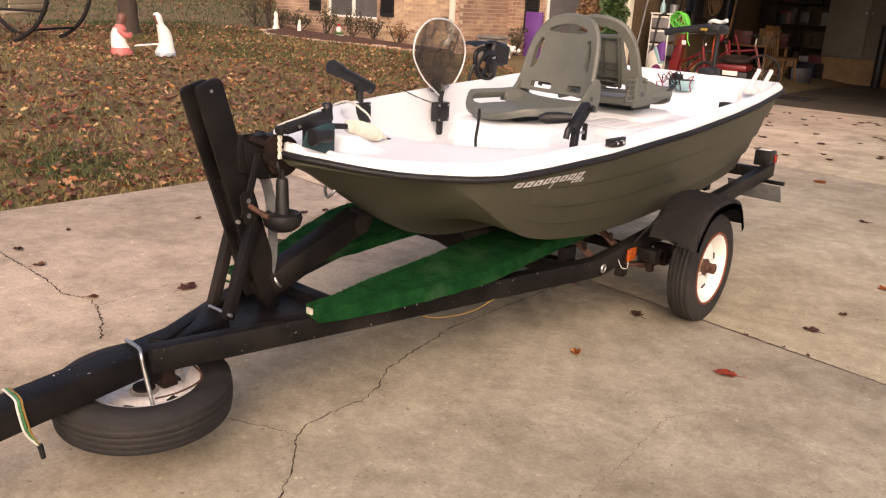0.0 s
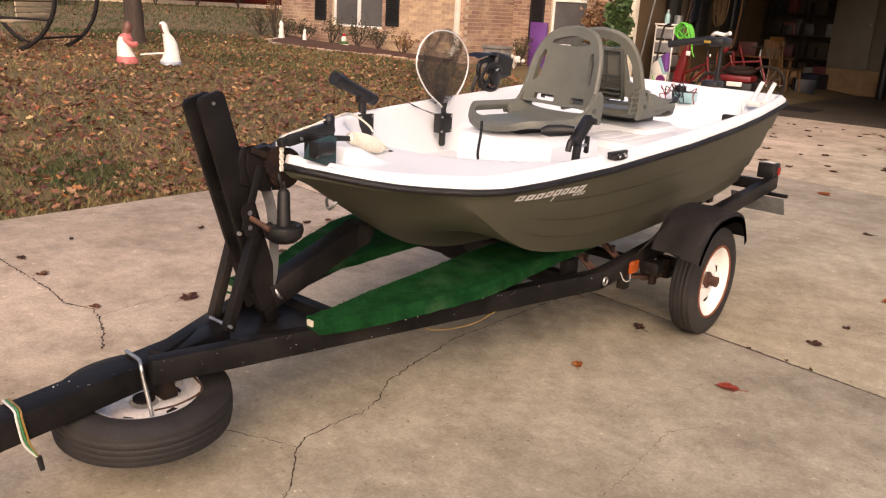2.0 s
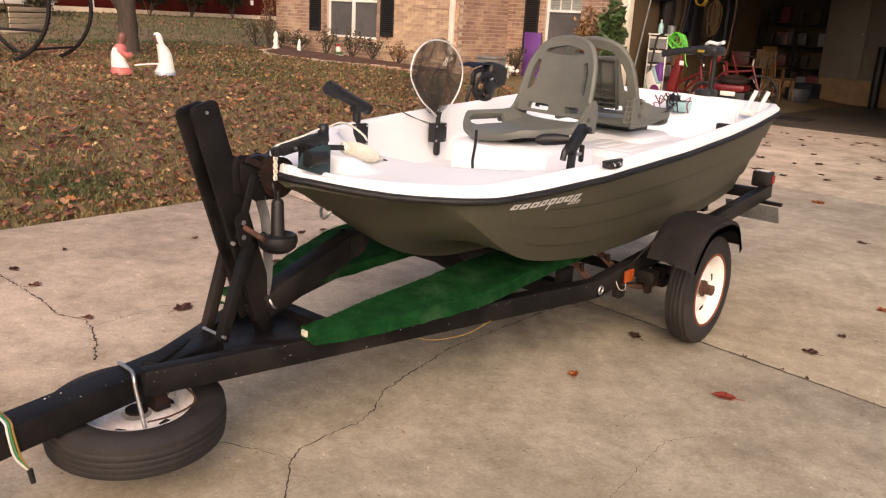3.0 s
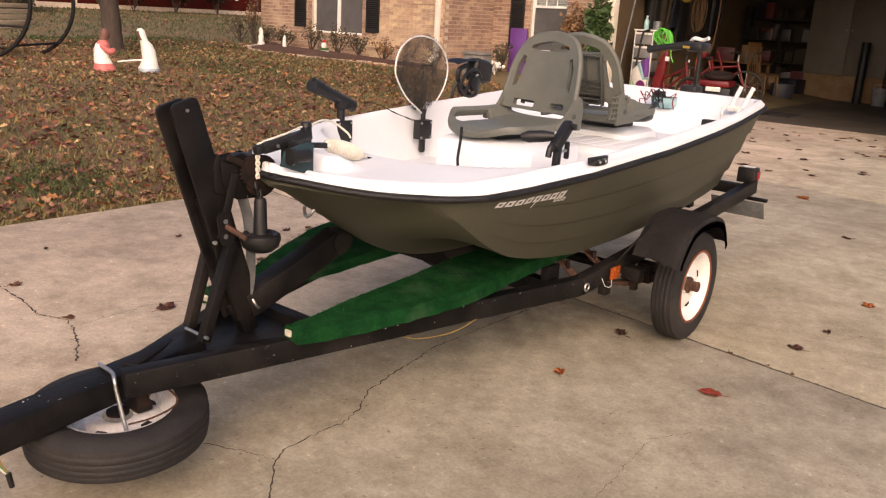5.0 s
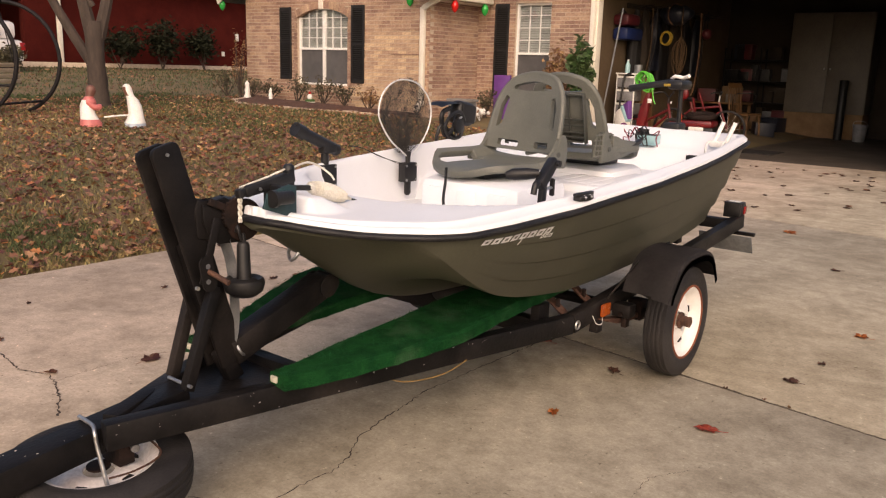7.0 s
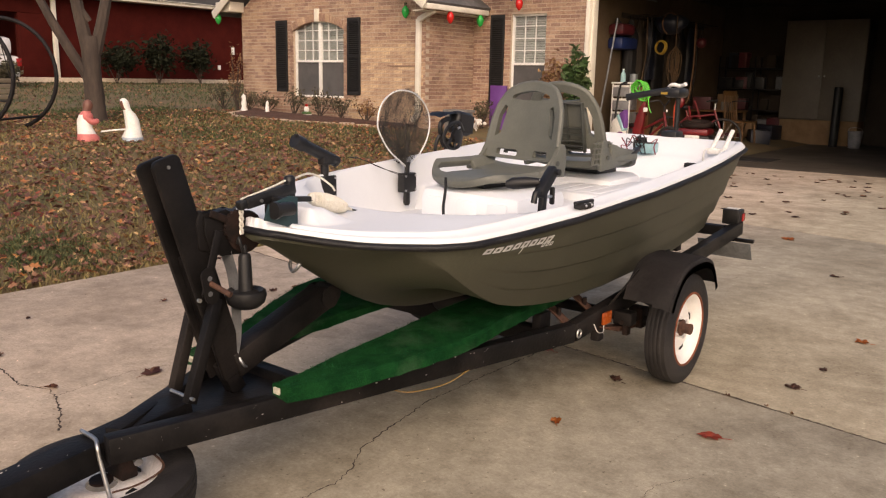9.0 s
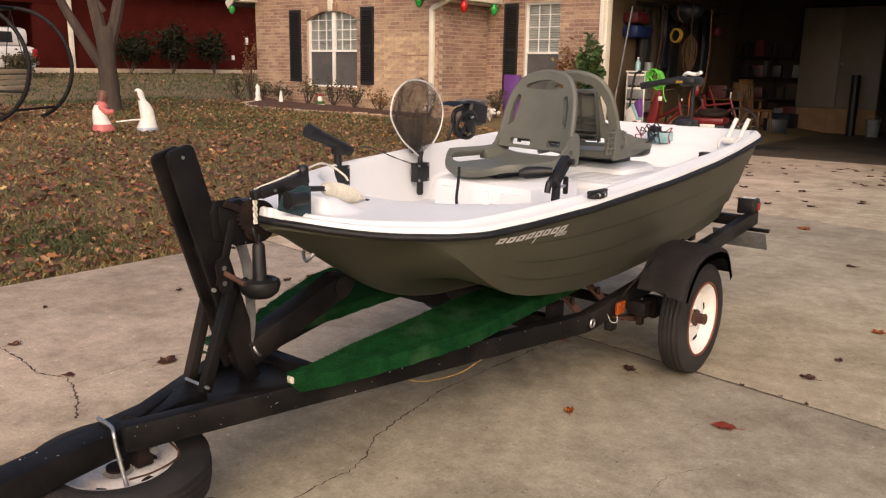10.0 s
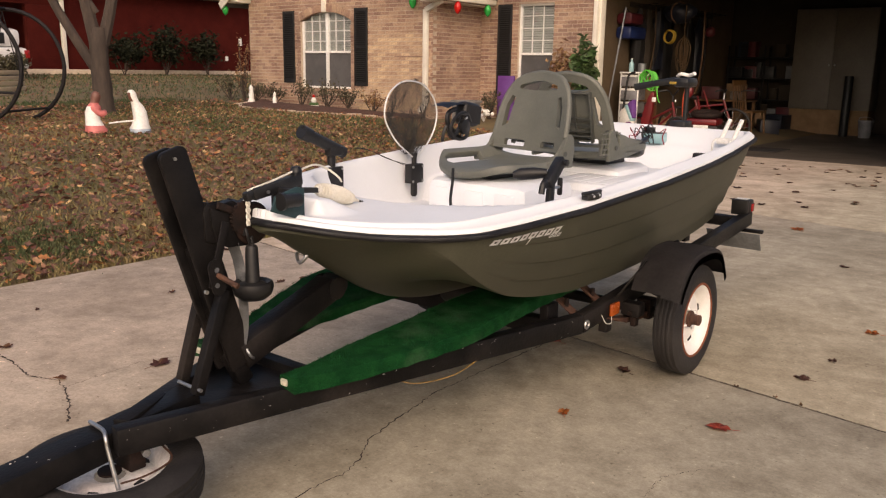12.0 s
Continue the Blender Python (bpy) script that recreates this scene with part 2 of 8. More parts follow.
M_HEDGE = surface("dark_evergreen_leaves", (0.010, 0.012, 0.007), (0.019, 0.021, 0.011), 0.8, scale=6, fine=40, bump=0.1, island=0.3, spec=0.1)
M_SHRUBDARK = surface("winter_shrub_leaves", (0.050, 0.048, 0.024), (0.085, 0.066, 0.034), 0.7, scale=6, fine=40, bump=0.1, island=0.4)
M_DRY = surface("dry_stems", (0.17, 0.085, 0.04), (0.25, 0.14, 0.065), 0.8, scale=8, fine=40, bump=0.2, island=0.4)
M_FIGWHITE = surface("white_moulded_plastic", (0.78, 0.77, 0.73), (0.70, 0.68, 0.64), 0.5, scale=8, fine=60, bump=0.05)
M_FIGPINK = surface("pink_moulded_plastic", (0.60, 0.17, 0.15), (0.50, 0.14, 0.13), 0.5, scale=8, fine=60, bump=0.05)
M_FIGBLUE = surface("pale_blue_moulded_plastic", (0.40, 0.47, 0.55), None, 0.5, scale=8, fine=60, bump=0.05)
M_FIGBROWN = surface("brown_moulded_plastic", (0.16, 0.065, 0.045), None, 0.5, scale=8, fine=60, bump=0.05)
M_IRON = surface("dark_iron", (0.010, 0.009, 0.010), (0.018, 0.015, 0.015), 0.6, metal=0.1, spec=0.2, scale=12, fine=90, bump=0.2)
M_WOOD = surface("pale_bench_wood", (0.50, 0.40, 0.27), (0.40, 0.31, 0.20), 0.75, scale=3, fine=30, bump=0.3, stretch=(1, 8, 8))
M_ROPETAN = surface("tan_rope", (0.10, 0.057, 0.024), (0.075, 0.042, 0.018), 0.9, scale=20, fine=200, bump=0.4)
M_DARKRED = surface("dull_red_vinyl", (0.105, 0.012, 0.017), (0.075, 0.010, 0.014), 0.5, scale=8, fine=60, bump=0.05)
M_OAK = surface("oak_wood", (0.20, 0.10, 0.036), (0.15, 0.072, 0.026), 0.5, scale=5, fine=40, bump=0.15)
M_ROOF = surface("grey_shingles", (0.085, 0.08, 0.08), (0.12, 0.11, 0.105), 0.9, scale=3, fine=14, bump=0.5)
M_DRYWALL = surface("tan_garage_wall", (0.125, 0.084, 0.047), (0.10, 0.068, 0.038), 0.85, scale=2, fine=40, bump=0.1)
# dark copy of the garage wall tan, with deep shade put into it
M_BACKWALL = surface("shade_dark_brown", (0.036, 0.025, 0.016), (0.027, 0.019, 0.012), 0.85, scale=2, fine=40, bump=0.1)
# floor and cabinet colours are lowered to hold the garage's dimness
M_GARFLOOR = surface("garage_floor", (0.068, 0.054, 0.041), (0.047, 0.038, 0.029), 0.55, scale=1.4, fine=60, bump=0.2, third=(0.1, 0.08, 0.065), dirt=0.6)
M_DOORWHITE = surface("dimmed_beige", (0.135, 0.115, 0.090), (0.115, 0.098, 0.078), 0.5, scale=3, fine=60, bump=0.05)
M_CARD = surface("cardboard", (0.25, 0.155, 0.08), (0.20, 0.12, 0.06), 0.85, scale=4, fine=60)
M_PURPLE = surface("purple_board", (0.115, 0.035, 0.20), (0.14, 0.05, 0.23), 0.5, scale=4, fine=60)
M_RED = surface("red_enamel", (0.150, 0.008, 0.010), (0.105, 0.007, 0.009), 0.4, scale=8, fine=60, bump=0.03)
M_BLUE = surface("blue_plastic", (0.009, 0.019, 0.080), (0.013, 0.026, 0.105), 0.4, scale=8)
M_LIME = surface("bright_green_hose", (0.10, 0.58, 0.06), (0.08, 0.46, 0.05), 0.4, scale=10)
M_MAGENTA = surface("purple_plastic", (0.20, 0.035, 0.16), None, 0.4, scale=8)
M_CLEARBIN = surface("smoky_plastic_drawer", (0.24, 0.235, 0.24), (0.17, 0.17, 0.175), 0.3, scale=8, bump=0.03)
M_YEL = surface("yellow_plastic", (0.36, 0.23, 0.028), None, 0.4, scale=8)
M_GREYP = surface("grey_plastic", (0.085, 0.088, 0.095), (0.12, 0.12, 0.126), 0.5, scale=8)
M_CYAN = surface("pale_blue_battery_case", (0.30, 0.50, 0.53), (0.25, 0.43, 0.46), 0.4, scale=8)
M_BULBG = surface("green_lamp_shell", (0.01, 0.30, 0.05), (0.015, 0.38, 0.07), 0.2, scale=8, bump=0)
M_BULBR = surface("red_lamp_shell", (0.52, 0.015, 0.012), (0.45, 0.012, 0.01), 0.2, scale=8, bump=0)
M_BULBB = surface("blue_lamp_shell", (0.015, 0.06, 0.38), (0.02, 0.08, 0.45), 0.2, scale=8, bump=0)
M_CARWHITE = surface("white_car_paint", (0.72, 0.70, 0.68), (0.66, 0.64, 0.62), 0.25, scale=4, bump=0)
M_TURF = surface("green_turf_pile", (0.004, 0.048, 0.013), (0.010, 0.085, 0.024), 0.9, scale=14, fine=200, bump=0, island=0.5, spec=0.1)
M_CHIP = surface("pale_scuffed_metal", (0.42, 0.41, 0.40), (0.30, 0.28, 0.27), 0.6, scale=40, fine=200)
M_RUSTEDGE = surface("orange_rust", (0.15, 0.040, 0.015), (0.22, 0.065, 0.026), 0.85, scale=30, fine=150, bump=0.3)
M_MESHNET = surface("dark_landing_net_cord", (0.03, 0.028, 0.026), (0.05, 0.045, 0.04), 0.8, scale=30)
m_, n_, l_, b_ = material("window_glass")
b_.inputs["Base Color"].default_value, b_.inputs["Roughness"].default_value = (0.9, 0.95, 0.95, 1), 0.03
b_.inputs["Transmission Weight"].default_value, b_.inputs["IOR"].default_value = 1.0, 1.45
M_GLASS = m_


# ---- mesh helpers ----
def finish(bm, name, mat, smooth=40):
    bmesh.ops.recalc_face_normals(bm, faces=bm.faces)
    me = bpy.data.meshes.new(name)
    bm.to_mesh(me)
    bm.free()
    for m in (mat if isinstance(mat, (list, tuple)) else [mat]):
        me.materials.append(m)
    if smooth:
        me.shade_smooth()
        me.set_sharp_from_angle(angle=radians(smooth))
    return me


def part(name, bm, mat, parent, label="", smooth=40):
    ob = new(name, finish(bm, name, mat, smooth))
    ob.parent = parent
    if label:
        ob["label"] = label
    return ob


def thing(name, label, category, m=None, group="", kind=""):
    ob = new(name)
    ob.empty_display_size = 0.05
    if m is not None:
        ob.matrix_basis = m
    return tagged(ob, label, category, group, kind)


def solo(name, bm, mat, label, category, m=None, group="", kind="", smooth=40):
    ob = new(name, finish(bm, name, mat, smooth))
    if m is not None:
        ob.matrix_basis = m
    return tagged(ob, label, category, group, kind)


def box(bm, lo, hi, bevel=0.0, m=None, segs=2):
    c = [(a + b) / 2 for a, b in zip(lo, hi)]
    s = [abs(b - a) for a, b in zip(lo, hi)]
    mat = (m or Matrix()) @ Matrix.LocRotScale(c, None, s)
    vs = bmesh.ops.create_cube(bm, size=1, matrix=mat)["verts"]
    if bevel:
        es = list({e for v in vs for e in v.link_edges})
        bmesh.ops.bevel(bm, geom=es, offset=bevel, segments=segs, affect='EDGES', profile=0.5)
    return bm


def B(lo, hi, bevel=0.0, m=None):
    return box(bmesh.new(), lo, hi, bevel, m)


def beam(bm, a, b, w, h, bevel=0.004, up=(0, 0, 1)):
    """A square bar from a to b, w across and h high, its middle line on a-b."""
    a, b = Vector(a), Vector(b)
    d = (b - a)
    y = d.normalized()
    x = y.cross(Vector(up)).normalized()
    z = x.cross(y)
    m = Matrix((x, y, z)).transposed().to_4x4()
    m.translation = (a + b) / 2
    return box(bm, (-w / 2, -d.length / 2, -h / 2), (w / 2, d.length / 2, h / 2), bevel, m)


def tube(bm, pts, r, n=10, closed=False, caps=True):
    """A round tube along points; r is a number or one radius a point."""
    pts = [Vector(p) for p in pts]
    rs = r if isinstance(r, (list, tuple)) else [r] * len(pts)
    rings, side = [], None
    k = len(pts)
    for i, p in enumerate(pts):
        d = (pts[(i + 1) % k] - pts[i - 1]) if closed else (pts[min(i + 1, k - 1)] - pts[max(i - 1, 0)])
        d.normalize()
        if side is None:
            side = d.orthogonal().normalized()
        side = (side - d * side.dot(d))
        side = side.normalized() if side.length > 1e-5 else d.orthogonal().normalized()
        o = d.cross(side)
        rings.append([bm.verts.new(p + rs[i] * (math.cos(2 * math.pi * j / n) * side + math.sin(2 * math.pi * j / n) * o)) for j in range(n)])
    for i in range(k if closed else k - 1):
        A, C = rings[i], rings[(i + 1) % k]
        for j in range(n):
            bm.faces.new((A[j], A[(j + 1) % n], C[(j + 1) % n], C[j]))
    if caps and not closed:
        bm.faces.new(rings[0][::-1])
        bm.faces.new(rings[-1])
    return bm


def T(pts, r, n=10, closed=False):
    return tube(bmesh.new(), pts, r, n, closed)


def curve(pts, steps=8):
    """A smooth line through points."""
    p = [Vector(q) for q in pts]
    p = [2 * p[0] - p[1]] + p + [2 * p[-1] - p[-2]]
    out = []
    for i in range(1, len(p) - 2):
        for s in range(steps):
            t = s / steps
            out.append(0.5 * (2 * p[i] + (p[i + 1] - p[i - 1]) * t + (2 * p[i - 1] - 5 * p[i] + 4 * p[i + 1] - p[i + 2]) * t * t + (3 * p[i] - p[i - 1] - 3 * p[i + 1] + p[i + 2]) * t ** 3))
    out.append(p[-2])
    return out


def lathe(bm, profile, n=32, m=None, closed=False):
    """Turns (radius, height) pairs round z."""
    m = m or Matrix()
    rings = [[bm.verts.new(m @ Vector((r * math.cos(2 * math.pi * j / n), r * math.sin(2 * math.pi * j / n), z))) for j in range(n)] for r, z in profile]
    k = len(rings)
    for i in range(k if closed else k - 1):
        A, C = rings[i], rings[(i + 1) % k]
        for j in range(n):
            bm.faces.new((A[j], A[(j + 1) % n], C[(j + 1) % n], C[j]))
    if not closed:
        bm.faces.new(rings[0][::-1])
        bm.faces.new(rings[-1])
    return bm


def grid(bm, rows, close_ends=False):
    """Skins rows of points."""
    vs = [[bm.verts.new(p) for p in row] for row in rows]
    for A, C in zip(vs, vs[1:]):
        for j in range(len(A) - 1):
            bm.faces.new((A[j], A[j + 1], C[j + 1], C[j]))
    if close_ends:
        bm.faces.new(vs[0][::-1])
        bm.faces.new(vs[-1])
    return bm


def prism(bm, outline, z0, z1, bevel=0.0, m=None):
    """An upright slab from a plan outline."""
    m = m or Matrix()
    lo = [bm.verts.new(m @ Vector((x, y, z0))) for x, y in outline]
    hi = [bm.verts.new(m @ Vector((x, y, z1))) for x, y in outline]
    k = len(lo)
    fs = [bm.faces.new(lo[::-1]), bm.faces.new(hi)]
    for i in range(k):
        fs.append(bm.faces.new((lo[i], lo[(i + 1) % k], hi[(i + 1) % k], hi[i])))
    if bevel:
        bmesh.ops.bevel(bm, geom=list({e for f in fs for e in f.edges}), offset=bevel, segments=2, affect='EDGES', profile=0.5)
    return bm


def arc(cx, cy, r, a0, a1, n):
    return [(cx + r * math.cos(radians(a0 + (a1 - a0) * i / n)), cy + r * math.sin(radians(a0 + (a1 - a0) * i / n))) for i in range(n + 1)]


def ball(bm, c, r, seg=16):
    rr = r if isinstance(r, (list, tuple)) else (r, r, r)
    bmesh.ops.create_uvsphere(bm, u_segments=seg, v_segments=max(6, seg // 2), radius=1, matrix=Matrix.LocRotScale(c, None, rr))
    return bm


def smoothstep(a, b, x):
    t = min(1, max(0, (x - a) / (b - a)))
    return t * t * (3 - 2 * t)


rng = random.Random(7)

# ---- ground ----
EDGE = -3.0          # the lawn's edge along the driveway
WALL_L = 8.77        # front of the projecting brick wing
WALL_R = 10.30       # front of the set-back wing and the garage


def lawn_height(x, y):
    d = max(0.0, EDGE - x)
    h = 0.62 * (1 - math.exp(-d / 4.8)) * (0.86 + 0.016 * min(max(y, -8), 12))
    far = max(0.0, -13.5 - x)
    h += 0.027 * far * smoothstep(0, 3, far) if far < 60 else 0.027 * 60
    return h + 0.012 * noise.noise((x * 0.9, y * 0.9, 0)) * min(1, d)


def ground_height(x, y):
    return lawn_height(x, y) if x < EDGE else 0.0


bm = bmesh.new()
xs = [-260, -160, -110, -80] + [-60 + 2 * i for i in range(18)] + [-24 + 0.5 * i for i in range(42)] + [-3.004]
ys = [-260, -120, -60, -30] + [-16 + 0.75 * i for i in range(62)] + [34, 40, 55, 90, 160, 300]
grid(bm, [[(x, y, lawn_height(x, y) - 0.012) for x in xs] for y in ys])
solo("lawn_ground", bm, M_SOIL, "thin brown lawn soil rising toward the houses", "ground", kind="structure")
bm = bmesh.new()
grid(bm, [[(-3.004, y, -0.112), (9.0, y, -0.112), (9.1, y, -0.05), (60, y, -0.05), (260, y, -0.05)] for y in (-260, -12, 0, 34, 300)])
solo("ground", bm, M_SOIL, "bare brown ground beyond the driveway", "ground", kind="structure")

# driveway of poured slabs with open joints
driveway = thing("driveway", "tan weathered concrete driveway in large slabs", "driveway", kind="structure")
cuts_y = [-9.0, -4.10, 0.1336, 4.50, WALL_R - 0.02]
slant = [0.0, -0.136, -0.136, -0.136, 0.0]
cuts_x = [EDGE, 3.4, 9.0]
for i in range(4):
    for j in range(2):
        xa, xb = cuts_x[j] + 0.006, cuts_x[j + 1] - 0.004
        ring = [(xa, cuts_y[i] + slant[i] * xa + 0.0065), (xb, cuts_y[i] + slant[i] * xb + 0.0065), (xb, cuts_y[i + 1] + slant[i + 1] * xb - 0.0065), (xa, cuts_y[i + 1] + slant[i + 1] * xa - 0.0065)]
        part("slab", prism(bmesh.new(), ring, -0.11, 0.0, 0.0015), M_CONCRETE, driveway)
part("joint_filler", B((EDGE + 0.004, -9, -0.11), (9, WALL_R - 0.03, -0.004)), M_JOINT, driveway)


# ---- houses ----
def wall_with_holes(bm, x0, x1, z0, z1, y0, y1, holes):
    """A wall along x between y0 and y1, with openings (x0, x1, z0, z1) through it."""
    xs = sorted({x0, x1, *[h[0] for h in holes], *[h[1] for h in holes]})
    zs = sorted({z0, z1, *[h[2] for h in holes], *[h[3] for h in holes]})
    for a, b in zip(xs, xs[1:]):
        for c, d in zip(zs, zs[1:]):
            if not any(h[0] - 1e-6 <= a and b <= h[1] + 1e-6 and h[2] - 1e-6 <= c and d <= h[3] + 1e-6 for h in holes):
                box(bm, (a, y0, c), (b, y1, d))
    bmesh.ops.remove_doubles(bm, verts=bm.verts, dist=1e-4)
    return bm


WIN1 = (-11.70, -10.18, 0.90, 2.47)
WIN2 = (-7.13, -6.33, 0.80, 2.58)
LEFT_END, CORNER, JAMB = -13.42, -8.02, -5.46
GTOP = 2.95

house = thing("brick_house", "buff brick house with black shutters and white windows", "house", kind="structure")
part("wall_left_wing", wall_with_holes(bmesh.new(), LEFT_END, CORNER, -0.2, 2.75, WALL_L, WALL_L + 0.2, [WIN1]), M_MORTAR, house, smooth=0)
part("wall_gable", prism(bmesh.new(), [(LEFT_END, 2.752), (CORNER, 2.752), (-10.72, 4.6)], 0.0, 0.2, 0, Matrix.Translation((0, WALL_L + 0.2, 0)) @ Matrix.Rotation(radians(90), 4, 'X')), M_MORTAR, house, smooth=0)
part("wall_return", B((CORNER - 0.2, WALL_L + 0.202, -0.2), (CORNER - 0.002, WALL_R, 2.72)), M_MORTAR, house, smooth=0)
part("wall_right_wing", wall_with_holes(bmesh.new(), CORNER, JAMB - 0.02, -0.2, 3.4, WALL_R, WALL_R + 0.2, [WIN2]), M_MORTAR, house, smooth=0)
part("wall_side", B((LEFT_END, WALL_L + 0.202, -0.2), (LEFT_END + 0.2, 18, 2.72)), M_MORTAR, house, smooth=0)
part("header_wall", B((JAMB, WALL_R, GTOP + 0.15), (2.2, WALL_R + 0.2, 3.4)), M_MORTAR, house, smooth=0)
part("wall_garage_end", B((0.05, WALL_R, -0.05), (2.2, WALL_R + 0.2, GTOP + 0.148)), M_MORTAR, house, smooth=0)
# roofs
bm = bmesh.new()
for a, b in (((LEFT_END - 0.38, 2.66), (-10.72, 4.80)), ((CORNER + 0.38, 2.66), (-10.72, 4.80))):
    beam(bm, (a[0], 13.0, a[1]), (b[0], 13.0, b[1]), 9.4, 0.10, 0, up=(0, 0, 1))
part("roof", bm, M_ROOF, house, smooth=0)
bm = bmesh.new()
grid(bm, [[(CORNER - 0.05, WALL_R - 0.40, 3.40), (2.6, WALL_R - 0.40, 3.40)], [(CORNER - 0.05, 15, 5.2), (2.6, 15, 5.2)], [(CORNER - 0.05, 20, 2.9), (2.6, 20, 2.9)]])
bmesh.ops.solidify(bm, geom=bm.faces[:], thickness=0.12)
part("roof", bm, M_ROOF, house, smooth=0)
part("soffit", B((CORNER + 0.012, WALL_L - 0.40, 2.535), (CORNER + 0.28, WALL_R - 0.02, 2.555)), M_TRIM, house)
for s_ in (1, -1):
    part("rake_board", beam(bmesh.new(), (-10.72 + s_ * 3.08, 8.275, 2.625), (-10.72, 8.275, 4.765), 0.035, 0.17, 0.006), M_TRIM, house)
part("eave_gutter", B((-7.80, WALL_R - 0.42, 2.95), (-6.55, WALL_R - 0.30, 3.05), 0.015), M_TRIM, house)
part("gable_cornice", B((LEFT_END - 0.42, WALL_L - 0.40, 2.70), (LEFT_END + 0.10, WALL_L - 0.004, 2.92), 0.02), M_TRIM, house)
# downspout with an elbow at the gutter
bm = bmesh.new()
beam(bm, (CORNER - 0.13, WALL_L - 0.05, 0.62), (CORNER - 0.13, WALL_L - 0.05, 2.42), 0.10, 0.075, 0.012, up=(0, 1, 0))
beam(bm, (CORNER - 0.13, WALL_L - 0.05, 2.40), (CORNER + 0.30, WALL_L - 0.12, 2.56), 0.10, 0.075, 0.012, up=(0, 1, 0))
beam(bm, (CORNER - 0.13, WALL_L - 0.06, 0.66), (CORNER - 0.10, WALL_L - 0.24, 0.54), 0.10, 0.075, 0.012)
part("downspout", bm, M_TRIM, house, "cream metal downspout")
part("gutter", B((CORNER + 0.285, WALL_L - 0.46, 2.56), (CORNER + 0.40, WALL_R - 0.05, 2.66), 0.018), M_TRIM, house)


def window(w, y, arched, cols, rows):
    """A double-hung window in its opening, with grilles, blinds and a brick-coloured sill."""
    x0, x1, z0, z1 = w
    top = bpy.data.objects.new("window", None)
    scene.collection.objects.link(top)
    top.parent = house
    zr = z0 + (z1 - z0) * 0.46
    f = 0.038
    bm = bmesh.new()
    for lo, hi in (((x0, y + 0.05, z0), (x0 + f, y + 0.12, z1)), ((x1 - f, y + 0.05, z0), (x1, y + 0.12, z1)), ((x0 + f, y + 0.05, z0), (x1 - f, y + 0.12, z0 + f)), ((x0 + f, y + 0.05, z1 - f), (x1 - f, y + 0.12, z1)), ((x0 + f, y + 0.055, zr), (x1 - f, y + 0.125, zr + 0.045))):
        box(bm, lo, hi, 0.006)
    if arched:
        xm = (x0 + x1) / 2
        box(bm, (xm - 0.035, y + 0.045, z0 + f), (xm + 0.035, y + 0.125, z1 - f), 0.006)
    part("frame", bm, M_SASH, top)
    bm = bmesh.new()
    n = cols
    for i in range(1, n):
        x = x0 + f + (x1 - x0 - 2 * f) * i / n
        box(bm, (x - 0.008, y + 0.075, zr + 0.045), (x + 0.008, y + 0.095, z1 - f))
    for i in range(1, rows):
        z = zr + 0.045 + (z1 - zr - f) * i / rows
        box(bm, (x0 + f, y + 0.073, z - 0.008), (x1 - f, y + 0.097, z + 0.008))
    part("grille", bm, M_SASH, top)
    bm = bmesh.new()
    box(bm, (x0 + f, y + 0.088, z0 + f), (x1 - f, y + 0.092, zr))
    p = part("screen", bm, M_SCREEN, top)
    bm = bmesh.new()
    box(bm, (x0 + f, y + 0.102, zr + 0.045), (x1 - f, y + 0.106, z1 - f))
    g = part("pane", bm, M_GLASS, top)
    g.visible_shadow = False
    bm = bmesh.new()
    z = z0 + 0.03
    while z < z1:
        box(bm, (x0, y + 0.150, z), (x1, y + 0.158, z + 0.040), m=None)
        z += 0.046
    part("blind", bm, M_BLIND, top)
    part("sill", B((x0 - 0.06, y - 0.045, z0 - 0.075), (x1 + 0.06, y + 0.05, z0 - 0.002), 0.012), M_BRICK, top)
    return top


window(WIN1, WALL_L, True, 6, 4)
window(WIN2, WALL_R, False, 3, 4)
# black sheet: the unlit rooms' darkness, painted behind the windows
part("dark_room_sheet", B((LEFT_END + 0.22, WALL_R + 1.2, -0.1), (JAMB - 0.31, WALL_R + 1.25, 3.0)), M_SHUTTER, house)


def shutter(x, y, z0, z1, w):
    top = bpy.data.objects.new("shutter", None)
    scene.collection.objects.link(top)
    top.parent = house
    bm = bmesh.new()
    for lo, hi in (((x, y - 0.035, z0), (x + 0.045, y - 0.003, z1)), ((x + w - 0.045, y - 0.035, z0), (x + w, y - 0.003, z1)), ((x + 0.045, y - 0.035, z0), (x + w - 0.045, y - 0.003, z0 + 0.07)), ((x + 0.045, y - 0.035, z1 - 0.07), (x + w - 0.045, y - 0.003, z1)), ((x + 0.045, y - 0.035, (z0 + z1) / 2 - 0.03), (x + w - 0.045, y - 0.003, (z0 + z1) / 2 + 0.03))):
        box(bm, lo, hi, 0.003)
    part("shutter_frame", bm, M_SHUTTER, top)
    bm = bmesh.new()
    z = z0 + 0.08
    while z < z1 - 0.08:
        beam(bm, (x + 0.045, y - 0.027, z), (x + w - 0.045, y - 0.027, z), 0.03, 0.008, 0, up=(0, -0.5, 0.87))
        z += 0.04
    box(bm, (x + 0.045, y - 0.019, z0 + 0.07), (x + w - 0.045, y - 0.013, z1 - 0.07))
    part("louvres", bm, M_SHUTTER, top)


shutter(-12.24, WALL_L, 0.99, 2.50, 0.36)
shutter(-10.06, WALL_L, 0.97, 2.50, 0.36)
shutter(-7.60, WALL_R, 0.80, 2.58, 0.33)

